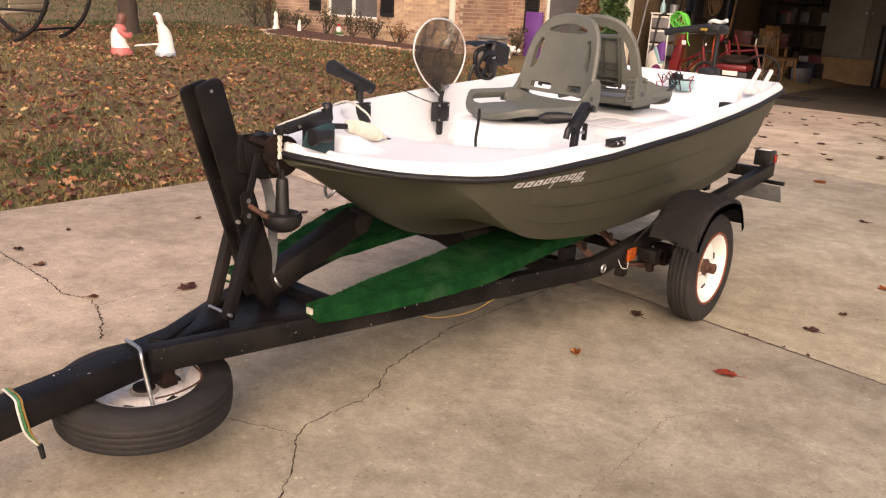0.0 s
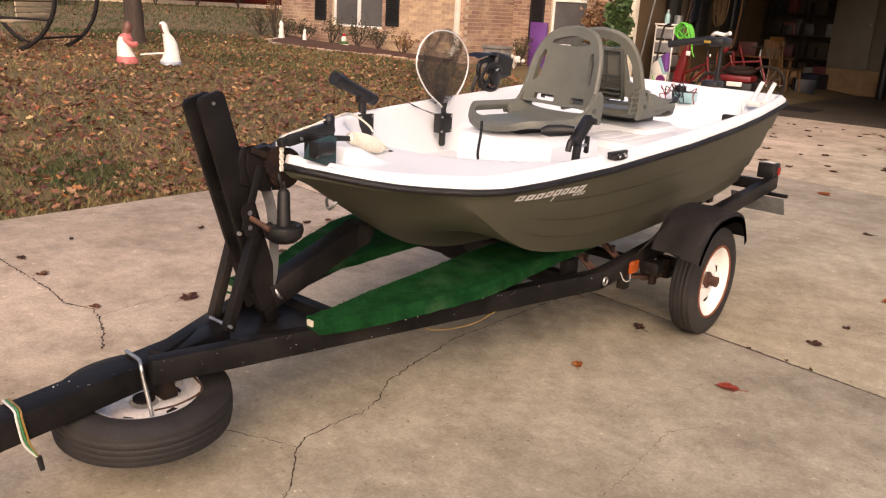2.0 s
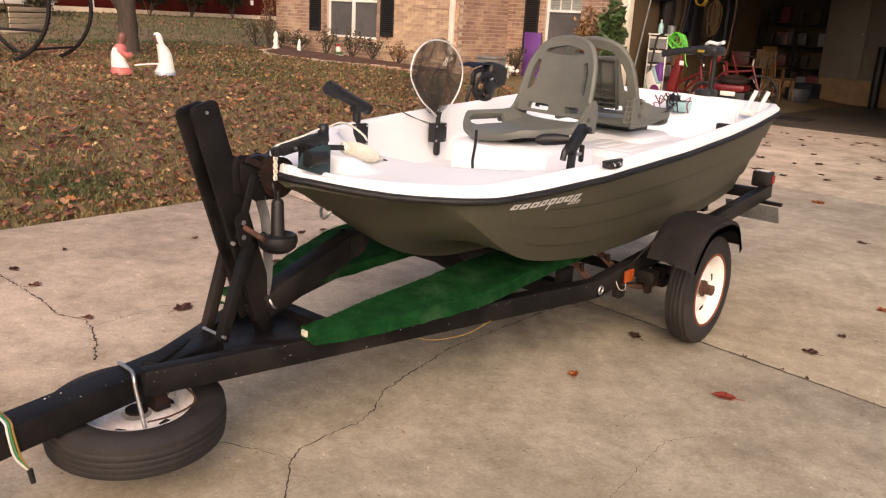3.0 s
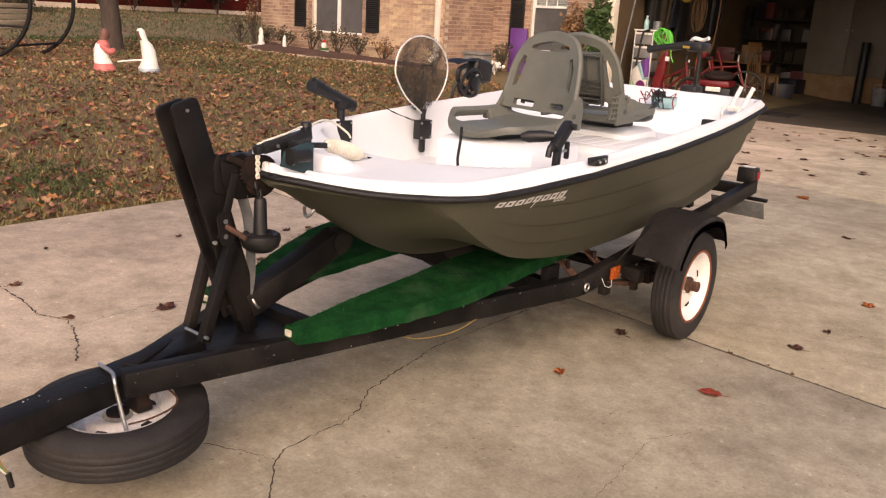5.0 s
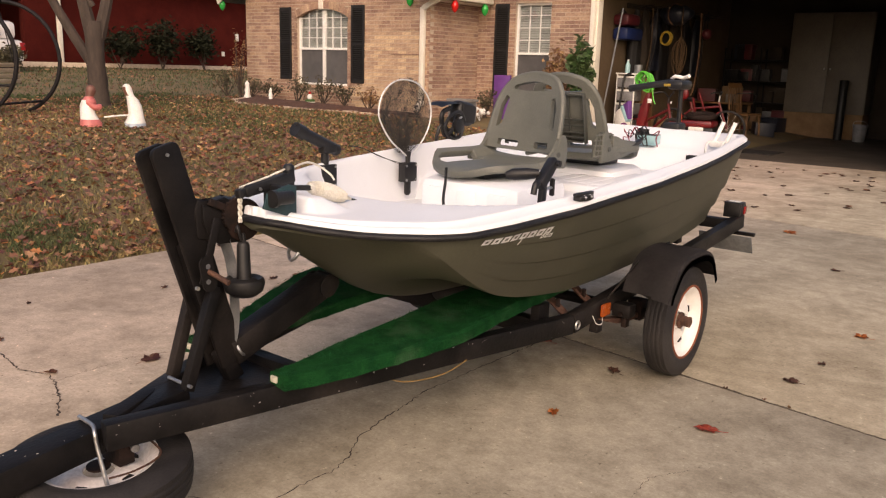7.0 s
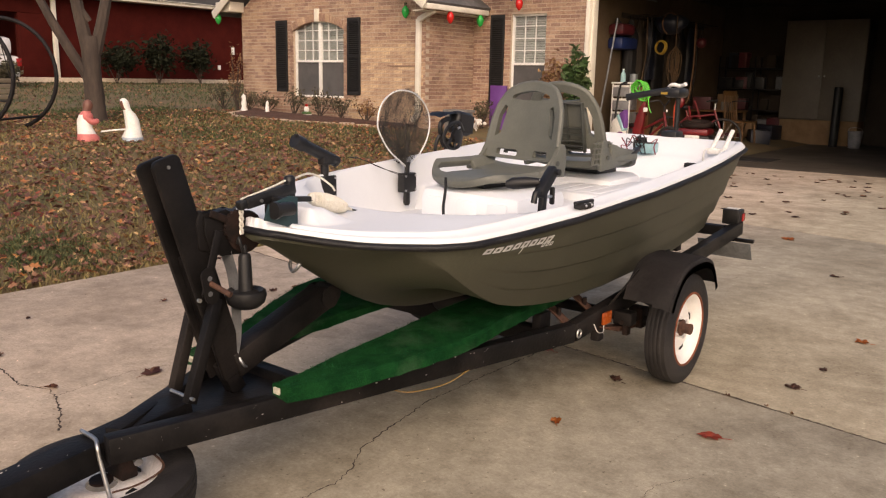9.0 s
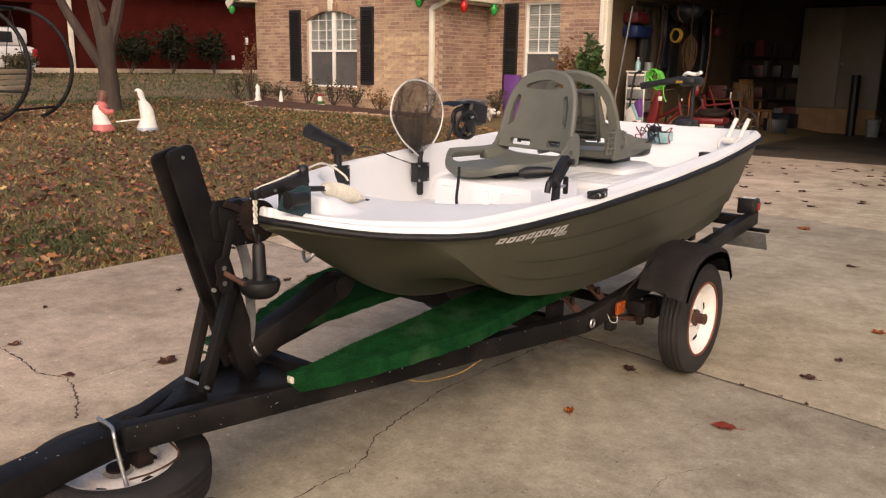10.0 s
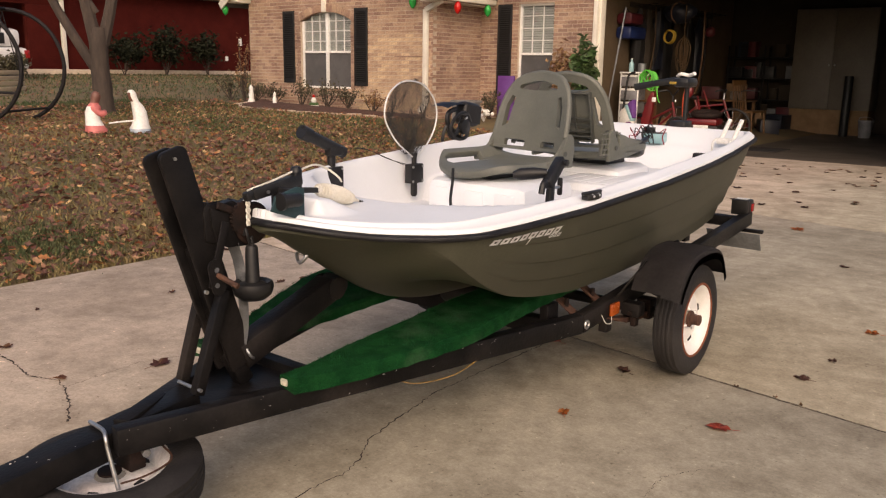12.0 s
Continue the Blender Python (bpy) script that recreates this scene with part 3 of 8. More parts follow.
# bricks in running bond, proud of the mortar, nearest ones as pieces of their own
brick_mesh = finish(box(bmesh.new(), (-0.1, -0.006, -0.0305), (0.1, 0.012, 0.0305), 0), "brick", M_BRICK, 0)
bulk = {"left": bmesh.new(), "right": bmesh.new()}
singles = []


def lay(x0, x1, z0, z1, y, holes, key, single):
    k = 0
    z = z0
    while z < z1:
        x = x0 + (0.105 if k % 2 else 0.0)
        first = True
        while x < x1 - 0.03:
            a = x0 if (first and k % 2) else x
            if first and k % 2:
                a, b = x0, x0 + 0.095
                x = x0 + 0.105 - 0.21
            else:
                a, b = x, min(x + 0.2, x1)
            first = False
            cut = [h for h in holes if a < h[1] and b > h[0] and z - 0.03 < h[3] and z + 0.03 > h[2]]
            if cut:
                h = cut[0]
                if a < h[0] - 0.04:
                    b = h[0]
                elif b > h[1] + 0.04:
                    a = h[1]
                else:
                    b = a
            if key == "left" and z > 2.58 + 0.69 * (3.08 - max(abs(a + 10.72), abs(b + 10.72))):
                b = a
            if b - a > 0.02:
                dy = rng.uniform(-0.004, 0.004)
                if b - a > 0.19 and single(a, z) and len(singles) < 300:
                    singles.append(((a + b) / 2, y + dy, z))
                else:
                    box(bulk[key], (a, y - 0.006 + dy, z - 0.0305), (b, y + 0.012 + dy, z + 0.0305))
            x += 0.21
        z += 0.0715
        k += 1


def arch_hole(w):
    return (w[0] - 0.001, w[1] + 0.001, w[2] - 0.08, w[3])


lay(LEFT_END, CORNER, 0.30, 4.2, WALL_L, [arch_hole(WIN1)], "left", lambda x, z: x > -10.1 and 0.5 < z < 2.0)
lay(CORNER, JAMB - 0.02, 0.0, 3.3, WALL_R, [arch_hole(WIN2)], "right", lambda x, z: False)
ret = bmesh.new()
for k in range(36):
    yy = WALL_L + 0.01 + (0.105 if k % 2 else 0)
    while yy < WALL_R - 0.02:
        box(ret, (CORNER - 0.012, yy, 0.30 + 0.0715 * k), (CORNER + 0.006 + rng.uniform(-0.003, 0.003), min(yy + 0.2, WALL_R - 0.01), 0.361 + 0.0715 * k))
        yy += 0.21
ob = part("brickwork", ret, M_BRICK, house, smooth=0)
ob["kind"] = "stuff"
for key, where in (("left", "left"), ("right", "right")):
    ob = part("brickwork", bulk[key], M_BRICK, house, smooth=0)
    ob["kind"] = "stuff"
for p in singles:
    ob = new("brick", brick_mesh)
    ob.parent = house
    ob.location = p
# arch of soldier bricks over the first window and a pale keystone
bm = bmesh.new()
cx, half = (WIN1[0] + WIN1[1]) / 2, (WIN1[1] - WIN1[0]) / 2
R = 1.75
zc = WIN1[3] + 0.035 - R
a_max = math.asin((half + 0.10) / R)
for i in range(24):
    a = -a_max + 2 * a_max * (i + 0.5) / 24
    m = Matrix.Translation((cx, WALL_L, zc)) @ Matrix.Rotation(a, 4, 'Y')
    box(bm, (-0.033, -0.024, R - 0.05), (0.033, 0.10, R + 0.10), 0.003, m)
part("window_arch", bm, M_BRICK, house)
for sx, xa in ((-1, WIN1[0]), (1, WIN1[1])):
    bm = bmesh.new()
    for k in range(18):
        z = WIN1[2] + 0.035 + 0.0715 * k
        box(bm, (xa + (0.004 if sx > 0 else -0.094), WALL_L - 0.018, z - 0.030), (xa + (0.094 if sx > 0 else -0.004), WALL_L + 0.04, z + 0.030), 0.003)
    part("window_surround", bm, M_BRICK, house)
part("keystone", B((cx - 0.06, WALL_L - 0.05, zc + R - 0.06), (cx + 0.06, WALL_L + 0.1, zc + R + 0.20), 0.008), M_TRIM, house)

# garage opening
bm = bmesh.new()
box(bm, (JAMB - 0.018, WALL_R - 0.05, -0.02), (JAMB + 0.06, WALL_R + 0.22, GTOP), 0.006)
box(bm, (JAMB + 0.062, WALL_R + 0.03, -0.02), (JAMB + 0.10, WALL_R + 0.2, GTOP), 0.004)
part("door_casing", bm, M_TRIM, house)
part("door_casing", B((JAMB - 0.018, WALL_R - 0.05, GTOP + 0.002), (0.10, WALL_R + 0.22, GTOP + 0.148), 0.006), M_TRIM, house)
part("door_casing", B((0.0, WALL_R - 0.05, -0.02), (0.10, WALL_R + 0.22, GTOP), 0.006), M_TRIM, house)
GBACK = 17.6
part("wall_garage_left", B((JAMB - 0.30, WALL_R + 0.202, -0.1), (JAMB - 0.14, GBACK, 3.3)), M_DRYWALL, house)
# right and back walls, and the ceiling, take the shaded wall colour
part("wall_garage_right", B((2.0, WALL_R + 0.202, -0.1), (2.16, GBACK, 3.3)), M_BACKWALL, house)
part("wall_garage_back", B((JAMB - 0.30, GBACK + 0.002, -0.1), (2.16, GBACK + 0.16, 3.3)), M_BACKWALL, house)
# raised door is assumed; added to keep bounce light out of the garage
gd = thing("assumed_garage_door", "assumed raised garage door, added to cut bounce light", "garage door", kind="structure")
for k in range(4):
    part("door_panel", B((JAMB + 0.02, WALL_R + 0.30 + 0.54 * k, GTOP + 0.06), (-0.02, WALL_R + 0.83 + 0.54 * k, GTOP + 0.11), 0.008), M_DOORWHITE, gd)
for x in (JAMB + 0.005, -0.01):
    part("door_track", B((x - 0.02, WALL_R + 0.25, GTOP + 0.03), (x + 0.005, WALL_R + 2.9, GTOP + 0.055), 0.002), M_GALV, gd)
solo("ceiling", B((JAMB - 0.138, WALL_R + 0.202, 3.20), (1.998, GBACK, 3.30)), M_BACKWALL, "tan garage ceiling with deep shade in its colour", "ceiling", kind="structure")
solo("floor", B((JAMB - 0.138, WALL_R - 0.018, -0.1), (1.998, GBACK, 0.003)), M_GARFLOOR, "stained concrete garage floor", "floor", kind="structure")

# neighbour's red brick house
nx = -26.5
red = thing("red_brick_house", "dark red brick house with a grey roof", "house", kind="structure")
part("wall", B((nx - 6, 11.0, 0.3), (nx, 34, 3.85)), M_REDBRICK, red, smooth=0)
part("foundation_strip", B((nx + 0.002, 9.0, 0.5), (nx + 0.25, 34, lawn_height(nx, 15) + 0.13), 0.02), M_STONE, red)
part("porch_wall", B((nx - 6, 4.0, 0.3), (nx - 5.8, 10.998, 3.9)), M_REDBRICK, red, smooth=0)
part("porch_beam", B((nx - 0.3, 3.0, 3.25), (nx, 10.998, 3.86)), M_REDBRICK, red, smooth=0)
part("porch_post", B((nx - 0.28, 9.85, 0.5), (nx - 0.002, 10.96, 3.245), 0.02), M_REDBRICK, red)
part("downspout", B((nx + 0.02, 10.95, 1.1), (nx + 0.14, 11.1, 3.84), 0.02), M_TRIM, red)
part("fascia", B((nx + 0.002, 3.0, 3.87), (nx + 0.55, 34, 4.02), 0.01), M_TRIM, red)
bm = bmesh.new()
grid(bm, [[(nx + 0.6, 2.5, 3.98), (nx + 0.6, 35, 3.98)], [(nx - 5, 2.5, 6.4), (nx - 5, 35, 6.4)], [(nx - 11, 2.5, 3.9), (nx - 11, 35, 3.9)]])
bmesh.ops.solidify(bm, geom=bm.faces[:], thickness=0.12)
part("roof", bm, M_ROOF, red, smooth=0)

# ---- trailer ----
def tab_line(y, rows, k):
    return float(np.interp(y, [q[0] for q in rows], [q[k] for q in rows]))


trailer = thing("boat_trailer", "black painted steel boat trailer with green carpeted bunks", "boat trailer")
# tongue and the two frame rails
part("tongue", beam(bmesh.new(), (0, -3.05, 0.219), (0, -2.05, 0.329), 0.10, 0.080, 0.006), M_BLACK, trailer)
for s in (1, -1):
    bm = bmesh.new()
    rail = [(0.078, -2.345, 0.326), (0.487, -0.56, 0.322), (0.475, 1.43, 0.496)] if s > 0 else [(-0.035, -2.30, 0.322), (0.20, -1.82, 0.325), (0.487, -0.90, 0.322), (0.487, -0.56, 0.322), (0.475, 1.43, 0.496)]
    for a, b in zip(rail, rail[1:]):
        beam(bm, (s * a[0], a[1], a[2]), (s * b[0], b[1], b[2]), 0.052, 0.078, 0.006)
    part("frame_rail", bm, M_BLACK, trailer)
part("crossmember", beam(bmesh.new(), (-0.46, -0.62, 0.30), (0.46, -0.62, 0.30), 0.06, 0.07, 0.005), M_BLACK, trailer)
part("crossmember", beam(bmesh.new(), (-0.46, 1.36, 0.478), (0.46, 1.36, 0.478), 0.06, 0.06, 0.005), M_BLACK, trailer)
part("crossmember", beam(bmesh.new(), (-0.22, -1.70, 0.338), (0.20, -1.70, 0.338), 0.05, 0.05, 0.005), M_BLACK, trailer)
part("axle", T([(-0.68, 0.035, 0.2505), (0.68, 0.035, 0.2505)], 0.026), M_BLACK, trailer)
for s in (1, -1):
    bm = bmesh.new()
    pts = [(s * 0.505, -0.36 + 0.72 * i / 10, 0.30 - 0.05 * math.sin(math.pi * i / 10)) for i in range(11)]
    for k in range(3):
        q = pts[k * 1: 11 - k * 1]
        for a, b in zip(q, q[1:]):
            beam(bm, (a[0], a[1], a[2] - 0.008 * k), (b[0], b[1], b[2] - 0.008 * k), 0.045, 0.007, 0)
    part("leaf_spring", bm, M_RUST, trailer, "rusty leaf spring")
    part("spring_hanger", B((s * 0.505 - 0.02, -0.39, 0.245), (s * 0.505 + 0.02, -0.34, 0.30), 0.006), M_BLACK, trailer)
# paint knocked off along the near rail
chips = bmesh.new()
cr = random.Random(5)
for _ in range(52):
    t = cr.random() ** 1.3
    top = cr.random() < 0.6
    p = Vector((0.012 + 0.475 * t + 0.0268, -2.625 + 2.065 * t - 0.0062, 0.326 - 0.004 * t + (cr.uniform(0.022, 0.0375) if top else cr.uniform(-0.036, 0.02))))
    a, b = cr.uniform(0.001, 0.005), cr.uniform(0.0007, 0.0025)
    d = Vector((0.224, 0.974, 0))
    vs = [chips.verts.new(p + d * (a * cr.uniform(0.6, 1.2) * u) + Vector((0.0006, -0.0002, b * cr.uniform(0.5, 1.2) * w))) for u, w in ((-1, -0.4), (0.2, -1), (1, 0.1), (0.1, 1))]
    chips.faces.new(vs)
wear = part("paint_wear", chips, M_CHIP, trailer, "pale scuffs in the black paint", smooth=0)
wear["kind"] = "stuff"
# gusset plate where the rails meet the tongue
part("gusset_plate", prism(bmesh.new(), [(-0.02, -2.16), (0.075, -2.24), (0.185, -1.73), (-0.205, -1.73)], 0.328, 0.3345, 0.002), M_BLACK, trailer)


def tyre_profile(r_in, r_out, w):
    """Section of a tyre as (radius, height) pairs round its ring."""
    h = w / 2
    pts = [(r_in, -h * 0.72), (r_in + 0.012, -h * 0.86), (r_in + (r_out - r_in) * 0.45, -h), (r_out - 0.042, -h * 0.97), (r_out - 0.024, -h * 0.90), (r_out - 0.012, -h * 0.80)]
    tread = []
    for k in range(5):
        c = -h * 0.78 + h * 1.56 * (k + 0.5) / 5
        g = h * 0.13
        ro = r_out - 0.010 * (c / h) ** 2
        tread += [(ro - 0.001, c - g), (ro, c - g * 0.3), (ro, c + g * 0.3), (ro - 0.001, c + g)]
        if k < 4:
            tread += [(ro - 0.003, c + g * 1.15), (ro - 0.003, c + g * 1.25)]
    return pts + tread + [(r, -z) for r, z in pts[::-1]]


def wheel(name, m, label, rim_mat, slots, parent):
    """A steel-rim trailer wheel with a 4.80-12 tyre, axis along its own z, outside upward."""
    top = bpy.data.objects.new(name, None)
    scene.collection.objects.link(top)
    top.parent = parent
    top.matrix_basis = m
    top["label"] = label
    part("tyre", lathe(bmesh.new(), tyre_profile(0.160, 0.267, 0.128), 64, closed=True), M_RUBBER, top, smooth=50)
    rim = [(0.045, 0.012), (0.075, 0.020), (0.100, 0.016), (0.122, 0.004), (0.128, 0.000), (0.134, 0.022), (0.150, 0.042), (0.160, 0.050), (0.169, 0.053), (0.171, 0.046), (0.162, 0.040), (0.152, 0.030), (0.140, -0.02), (0.150, -0.045), (0.168, -0.05), (0.160, -0.056), (0.130, -0.03), (0.120, -0.006), (0.045, 0.002)]
    part("rim", lathe(bmesh.new(), rim, 48, closed=True), rim_mat, top, smooth=45)
    # slots are solid blocks, black for the shade in the holes
    for k in range(slots):
        mm = Matrix.Rotation(2 * math.pi * k / slots + 0.3, 4, 'Z')
        part("slot", box(bmesh.new(), (0.098, -0.017, 0.004), (0.119, 0.017, 0.0168), 0.004, mm), M_SHUTTER, top)
    return top


for s in (1, -1):
    w = wheel("wheel", Matrix.Translation((s * 0.697, 0.035, 0.2505)) @ Matrix.Rotation(radians(90 * s), 4, 'Y') @ Matrix.Scale(0.938, 4), "white steel wheel with worn black tyre", M_RIMPAINT, 4, trailer)
    part("rust_edge", lathe(bmesh.new(), [(0.1690, 0.052), (0.176, 0.054), (0.180, 0.0575), (0.171, 0.0605)], 48, closed=True), M_RUSTEDGE, w, "orange rust round the rim edge")
    part("hub", lathe(bmesh.new(), [(0.040, 0.016), (0.040, 0.026), (0.026, 0.030), (0.024, 0.056), (0.026, 0.058), (0.026, 0.068), (0.020, 0.071)], 20), M_RUST, w, "rusty bearing hub")
    for k in range(4):
        a = math.pi / 2 * k + 0.4
        part("lug_nut", lathe(bmesh.new(), [(0.008, 0.012), (0.008, 0.026), (0.005, 0.028)], 6, Matrix.Translation((0.058 * math.cos(a), 0.058 * math.sin(a), 0))), M_RIMDIRTY, w)
    # mudguard with a folded outer lip
    bm = bmesh.new()
    prof = [(-0.322, 0.415), (-0.295, 0.468), (-0.225, 0.545), (-0.14, 0.582), (-0.02, 0.590), (0.08, 0.580), (0.165, 0.540), (0.232, 0.435)]
    prof = [(p.x, p.y) for p in curve([(a, b, 0) for a, b in prof], 3)]
    x0, x1 = 0.590, 0.800
    rows_ = []
    for y, z in prof:
        dy, dz = y, z - 0.27
        d = math.hypot(dy, dz)
        dy, dz = dy / d, dz / d
        rows_.append([(s * x0, y, z), (s * (x0 + 0.05), y, z), (s * (x0 + 0.085), y, z), (s * (x0 + 0.13), y, z), (s * (x1 - 0.03), y, z), (s * (x1 - 0.008), y - 0.006 * dy, z - 0.006 * dz), (s * x1, y - 0.022 * dy, z - 0.022 * dz), (s * x1, y - 0.05 * dy, z - 0.05 * dz)])
    # torn front edge
    rows_[0] = [(x, y + 0.5 * j, z + j) for (x, y, z), j in zip(rows_[0], (0.034, 0.020, 0.026, 0.006, 0.004, 0.0, 0.0, 0.004))]
    grid(bm, rows_)
    bmesh.ops.solidify(bm, geom=bm.faces[:], thickness=0.003)
    part("mudguard", bm, M_FENDER, trailer, "dented black steel mudguard")
    part("mudguard_bracket", beam(bmesh.new(), (s * 0.51, -0.28, 0.38), (s * 0.62, -0.24, 0.552), 0.04, 0.006, 0), M_BLACK, trailer)
    part("mudguard_bracket", beam(bmesh.new(), (s * 0.51, 0.05, 0.38), (s * 0.62, 0.05, 0.59), 0.04, 0.006, 0), M_BLACK, trailer)
    part("axle_bracket", B((s * 0.515 - 0.012, -0.225, 0.285), (s * 0.515 + 0.075, -0.16, 0.345), 0.008), M_BLACK, trailer)
    part("axle_bolt", T([(s * 0.55, -0.235, 0.30), (s * 0.55, -0.15, 0.30)], 0.010, 8), M_DARKRUST, trailer)
    part("shackle_link", B((s * 0.545 - 0.006, -0.20, 0.235), (s * 0.545 + 0.02, -0.165, 0.30), 0.004), M_DARKRUST, trailer)
    # lamps and eyes
    part("side_marker", B((s * 0.5135, -0.352, 0.308), (s * 0.528, -0.280, 0.362), 0.005), M_ORANGE, trailer, "amber side marker lamp")
    bm = bmesh.new()
    box(bm, (s * 0.445 - 0.045, 1.38, 0.524), (s * 0.445 + 0.045, 1.47, 0.604), 0.010)
    lamp = part("tail_lamp", bm, M_PLASTIC, trailer, "red tail lamp in black housing")
    part("lamp_housing", B((s * 0.445 - 0.048, 1.352, 0.520), (s * 0.445 + 0.048, 1.382, 0.608), 0.006), M_PLASTIC, lamp)
    part("lens", B((s * 0.445 + s * 0.0455 - 0.001, 1.425, 0.536), (s * 0.445 + s * 0.0455 + 0.006 * s, 1.462, 0.580), 0.001), M_REDLENS, lamp)
    # white sticker on top of the housing, no lens
    part("lamp_sticker", B((s * 0.445 - 0.035, 1.375, 0.6085), (s * 0.445 + 0.035, 1.42, 0.611), 0), M_FIGWHITE, lamp, "white sticker on the lamp housing")
    ring = [(s * 0.516, -0.545 + 0.016 * math.cos(a), 0.318 + 0.016 * math.sin(a)) for a in [i * math.pi / 6 for i in range(12)]]
    part("tie_ring", T(ring, 0.0045, 6, closed=True), M_ZINC, trailer)
    part("wire_loop", T(curve([(s * 0.515, -0.42, 0.330), (s * 0.53, -0.41, 0.296), (s * 0.535, -0.37, 0.288), (s * 0.52, -0.34, 0.312)], 6), 0.0015, 6), M_WHITEW, trailer)
    # carpeted bunk board, tapered toward the front
    edge = [(-1.868, 0.200, 0.258), (-1.78, 0.196, 0.290), (-1.69, 0.180, 0.318), (-1.58, 0.167, 0.352), (-1.49, 0.167, 0.378), (-1.26, 0.172, 0.440), (-1.15, 0.172, 0.445), (-0.95, 0.162, 0.430), (-0.72, 0.155, 0.405), (-0.3, 0.15, 0.385), (0.4, 0.14, 0.36), (0.95, 0.13, 0.33)]
    if s < 0:
        edge = [(-1.868, 0.195, 0.258), (-1.75, 0.175, 0.285), (-1.60, 0.150, 0.330), (-1.34, 0.110, 0.455), (-1.10, 0.090, 0.545), (-0.98, 0.080, 0.560), (-0.67, 0.075, 0.48), (0.95, 0.12, 0.33)]
    bm = bmesh.new()
    rows_ = []
    for i in range(120):
        y = -1.868 + 2.818 * i / 119
        a = tab_line(y, edge, 1) - 0.006 * math.exp(-(y + 1.868) / 0.02)
        c = tab_line(y, edge, 2)
        z = 0.372 + 0.050 * smoothstep(-1.8, -0.9, y) + 0.05 * smoothstep(-0.9, 0.9, y)
        row = []
        for u, dz in ((0, 0.0), (0, 0.026), (0.03, 0.036), (0.15, 0.038), (0.3, 0.038), (0.45, 0.038), (0.6, 0.038), (0.75, 0.038), (0.88, 0.038), (0.97, 0.035), (1, 0.024), (1, -0.012)):
            x = a + (c - a) * u
            row.append((s * (x + 0.003 * noise.noise((x * 30, y * 30, 0))), y + 0.004 * noise.noise((x * 40, 1, 2)), z + dz + 0.0045 * noise.noise((x * 22, y * 22, 5)) + 0.002 * noise.noise((x * 80, y * 80, 3))))
        row.append(row[0])
        rows_.append(row)
    grid(bm, rows_, close_ends=False)
    bmesh.ops.remove_doubles(bm, verts=bm.verts, dist=1e-5)
    bm.faces.new([bm.verts.new(p) for p in rows_[-1][:-1]])
    bm.faces.new([bm.verts.new(p) for p in rows_[0][:-1]])
    bunk = part("bunk_board", bm, M_CARPET, trailer, "bunk board wrapped in green turf carpet", smooth=30)
    part("frayed_end", B((s * 0.216 - 0.014, -1.875, 0.378), (s * 0.216 + 0.014, -1.866, 0.400), 0.004), M_CARPETEND, bunk)
    fib_v, fib_f = [], []
    fr = random.Random(77 + s)
    for _ in range(9000):
        y = -1.866 + 1.6 * fr.random()
        q = fr.random()
        a, c = tab_line(y, edge, 1), tab_line(y, edge, 2)
        x = a + (c - a) * q
        z = 0.407 + 0.050 * smoothstep(-1.8, -0.9, y) + 0.05 * smoothstep(-0.9, 0.9, y)
        ed = 1 if q > 0.97 else 0
        if fr.random() < 0.22:
            x, z, ed = c, z - 0.045 * fr.random(), 1
        h, an = fr.uniform(0.003, 0.0075), fr.uniform(0, 6.28)
        cx_, cy_ = 0.0016 * math.cos(an), 0.0016 * math.sin(an)
        lx, ly_, lz = (h * fr.uniform(0.3, 0.9), h * fr.uniform(-0.5, 0.5), h * 0.4) if ed else (h * fr.uniform(-0.7, 0.7), h * fr.uniform(-0.7, 0.7), h)
        i = len(fib_v)
        fib_v += [(s * (x - cx_), y - cy_, z), (s * (x + cx_), y + cy_, z), (s * (x + lx), y + ly_, z + lz)]
        fib_f.append((i, i + 1, i + 2))
    me = bpy.data.meshes.new("turf")
    me.from_pydata(fib_v, [], fib_f)
    me.materials.append(M_TURF)
    pile = new("turf", me)
    pile.parent = bunk
    pile["kind"] = "stuff"
    part("bunk_post", B((s * 0.38 - 0.02, -0.66, 0.33), (s * 0.38 + 0.02, -0.58, 0.40), 0.003), M_BLACK, trailer)
    part("bunk_post", B((s * 0.34 - 0.02, 0.80, 0.43), (s * 0.34 + 0.02, 0.86, 0.49), 0.003), M_BLACK, trailer)
for s in (1, -1):
    for y_ in (-0.52, -0.30):
        part("bunk_bracket", beam(bmesh.new(), (s * 0.44, y_, 0.345), (s * 0.33, y_ + 0.02, 0.405), 0.045, 0.008, 0.002), M_RUST, trailer, "rusty steel bunk bracket")
        part("bracket_bolt", T([(s * 0.40, y_ + 0.005, 0.36), (s * 0.40, y_ + 0.005, 0.40)], 0.010, 8), M_DARKRUST, trailer)
    part("spring_clamp", B((s * 0.505 - 0.035, 0.00, 0.215), (s * 0.505 + 0.035, 0.07, 0.31), 0.006), M_DARKRUST, trailer, "rusty axle clamp")
part("plate_bracket", beam(bmesh.new(), (0.42, 1.41, 0.425), (0.575, 1.41, 0.425), 0.03, 0.02, 0.003), M_BLACK, trailer)
part("plate_panel", B((-0.16, -0.002, -0.115), (0.155, 0.003, 0.0), 0.001, Matrix.Translation((0.41, 1.385, 0.410)) @ Matrix.Rotation(radians(28), 4, 'X')), M_GALV, trailer, "bare galvanised plate panel")
# bow stand: leaning mast of two plates, with braces
SIDE = Matrix(((0, 0, 1, 0), (1, 0, 0, 0), (0, 1, 0, 0), (0, 0, 0, 1)))


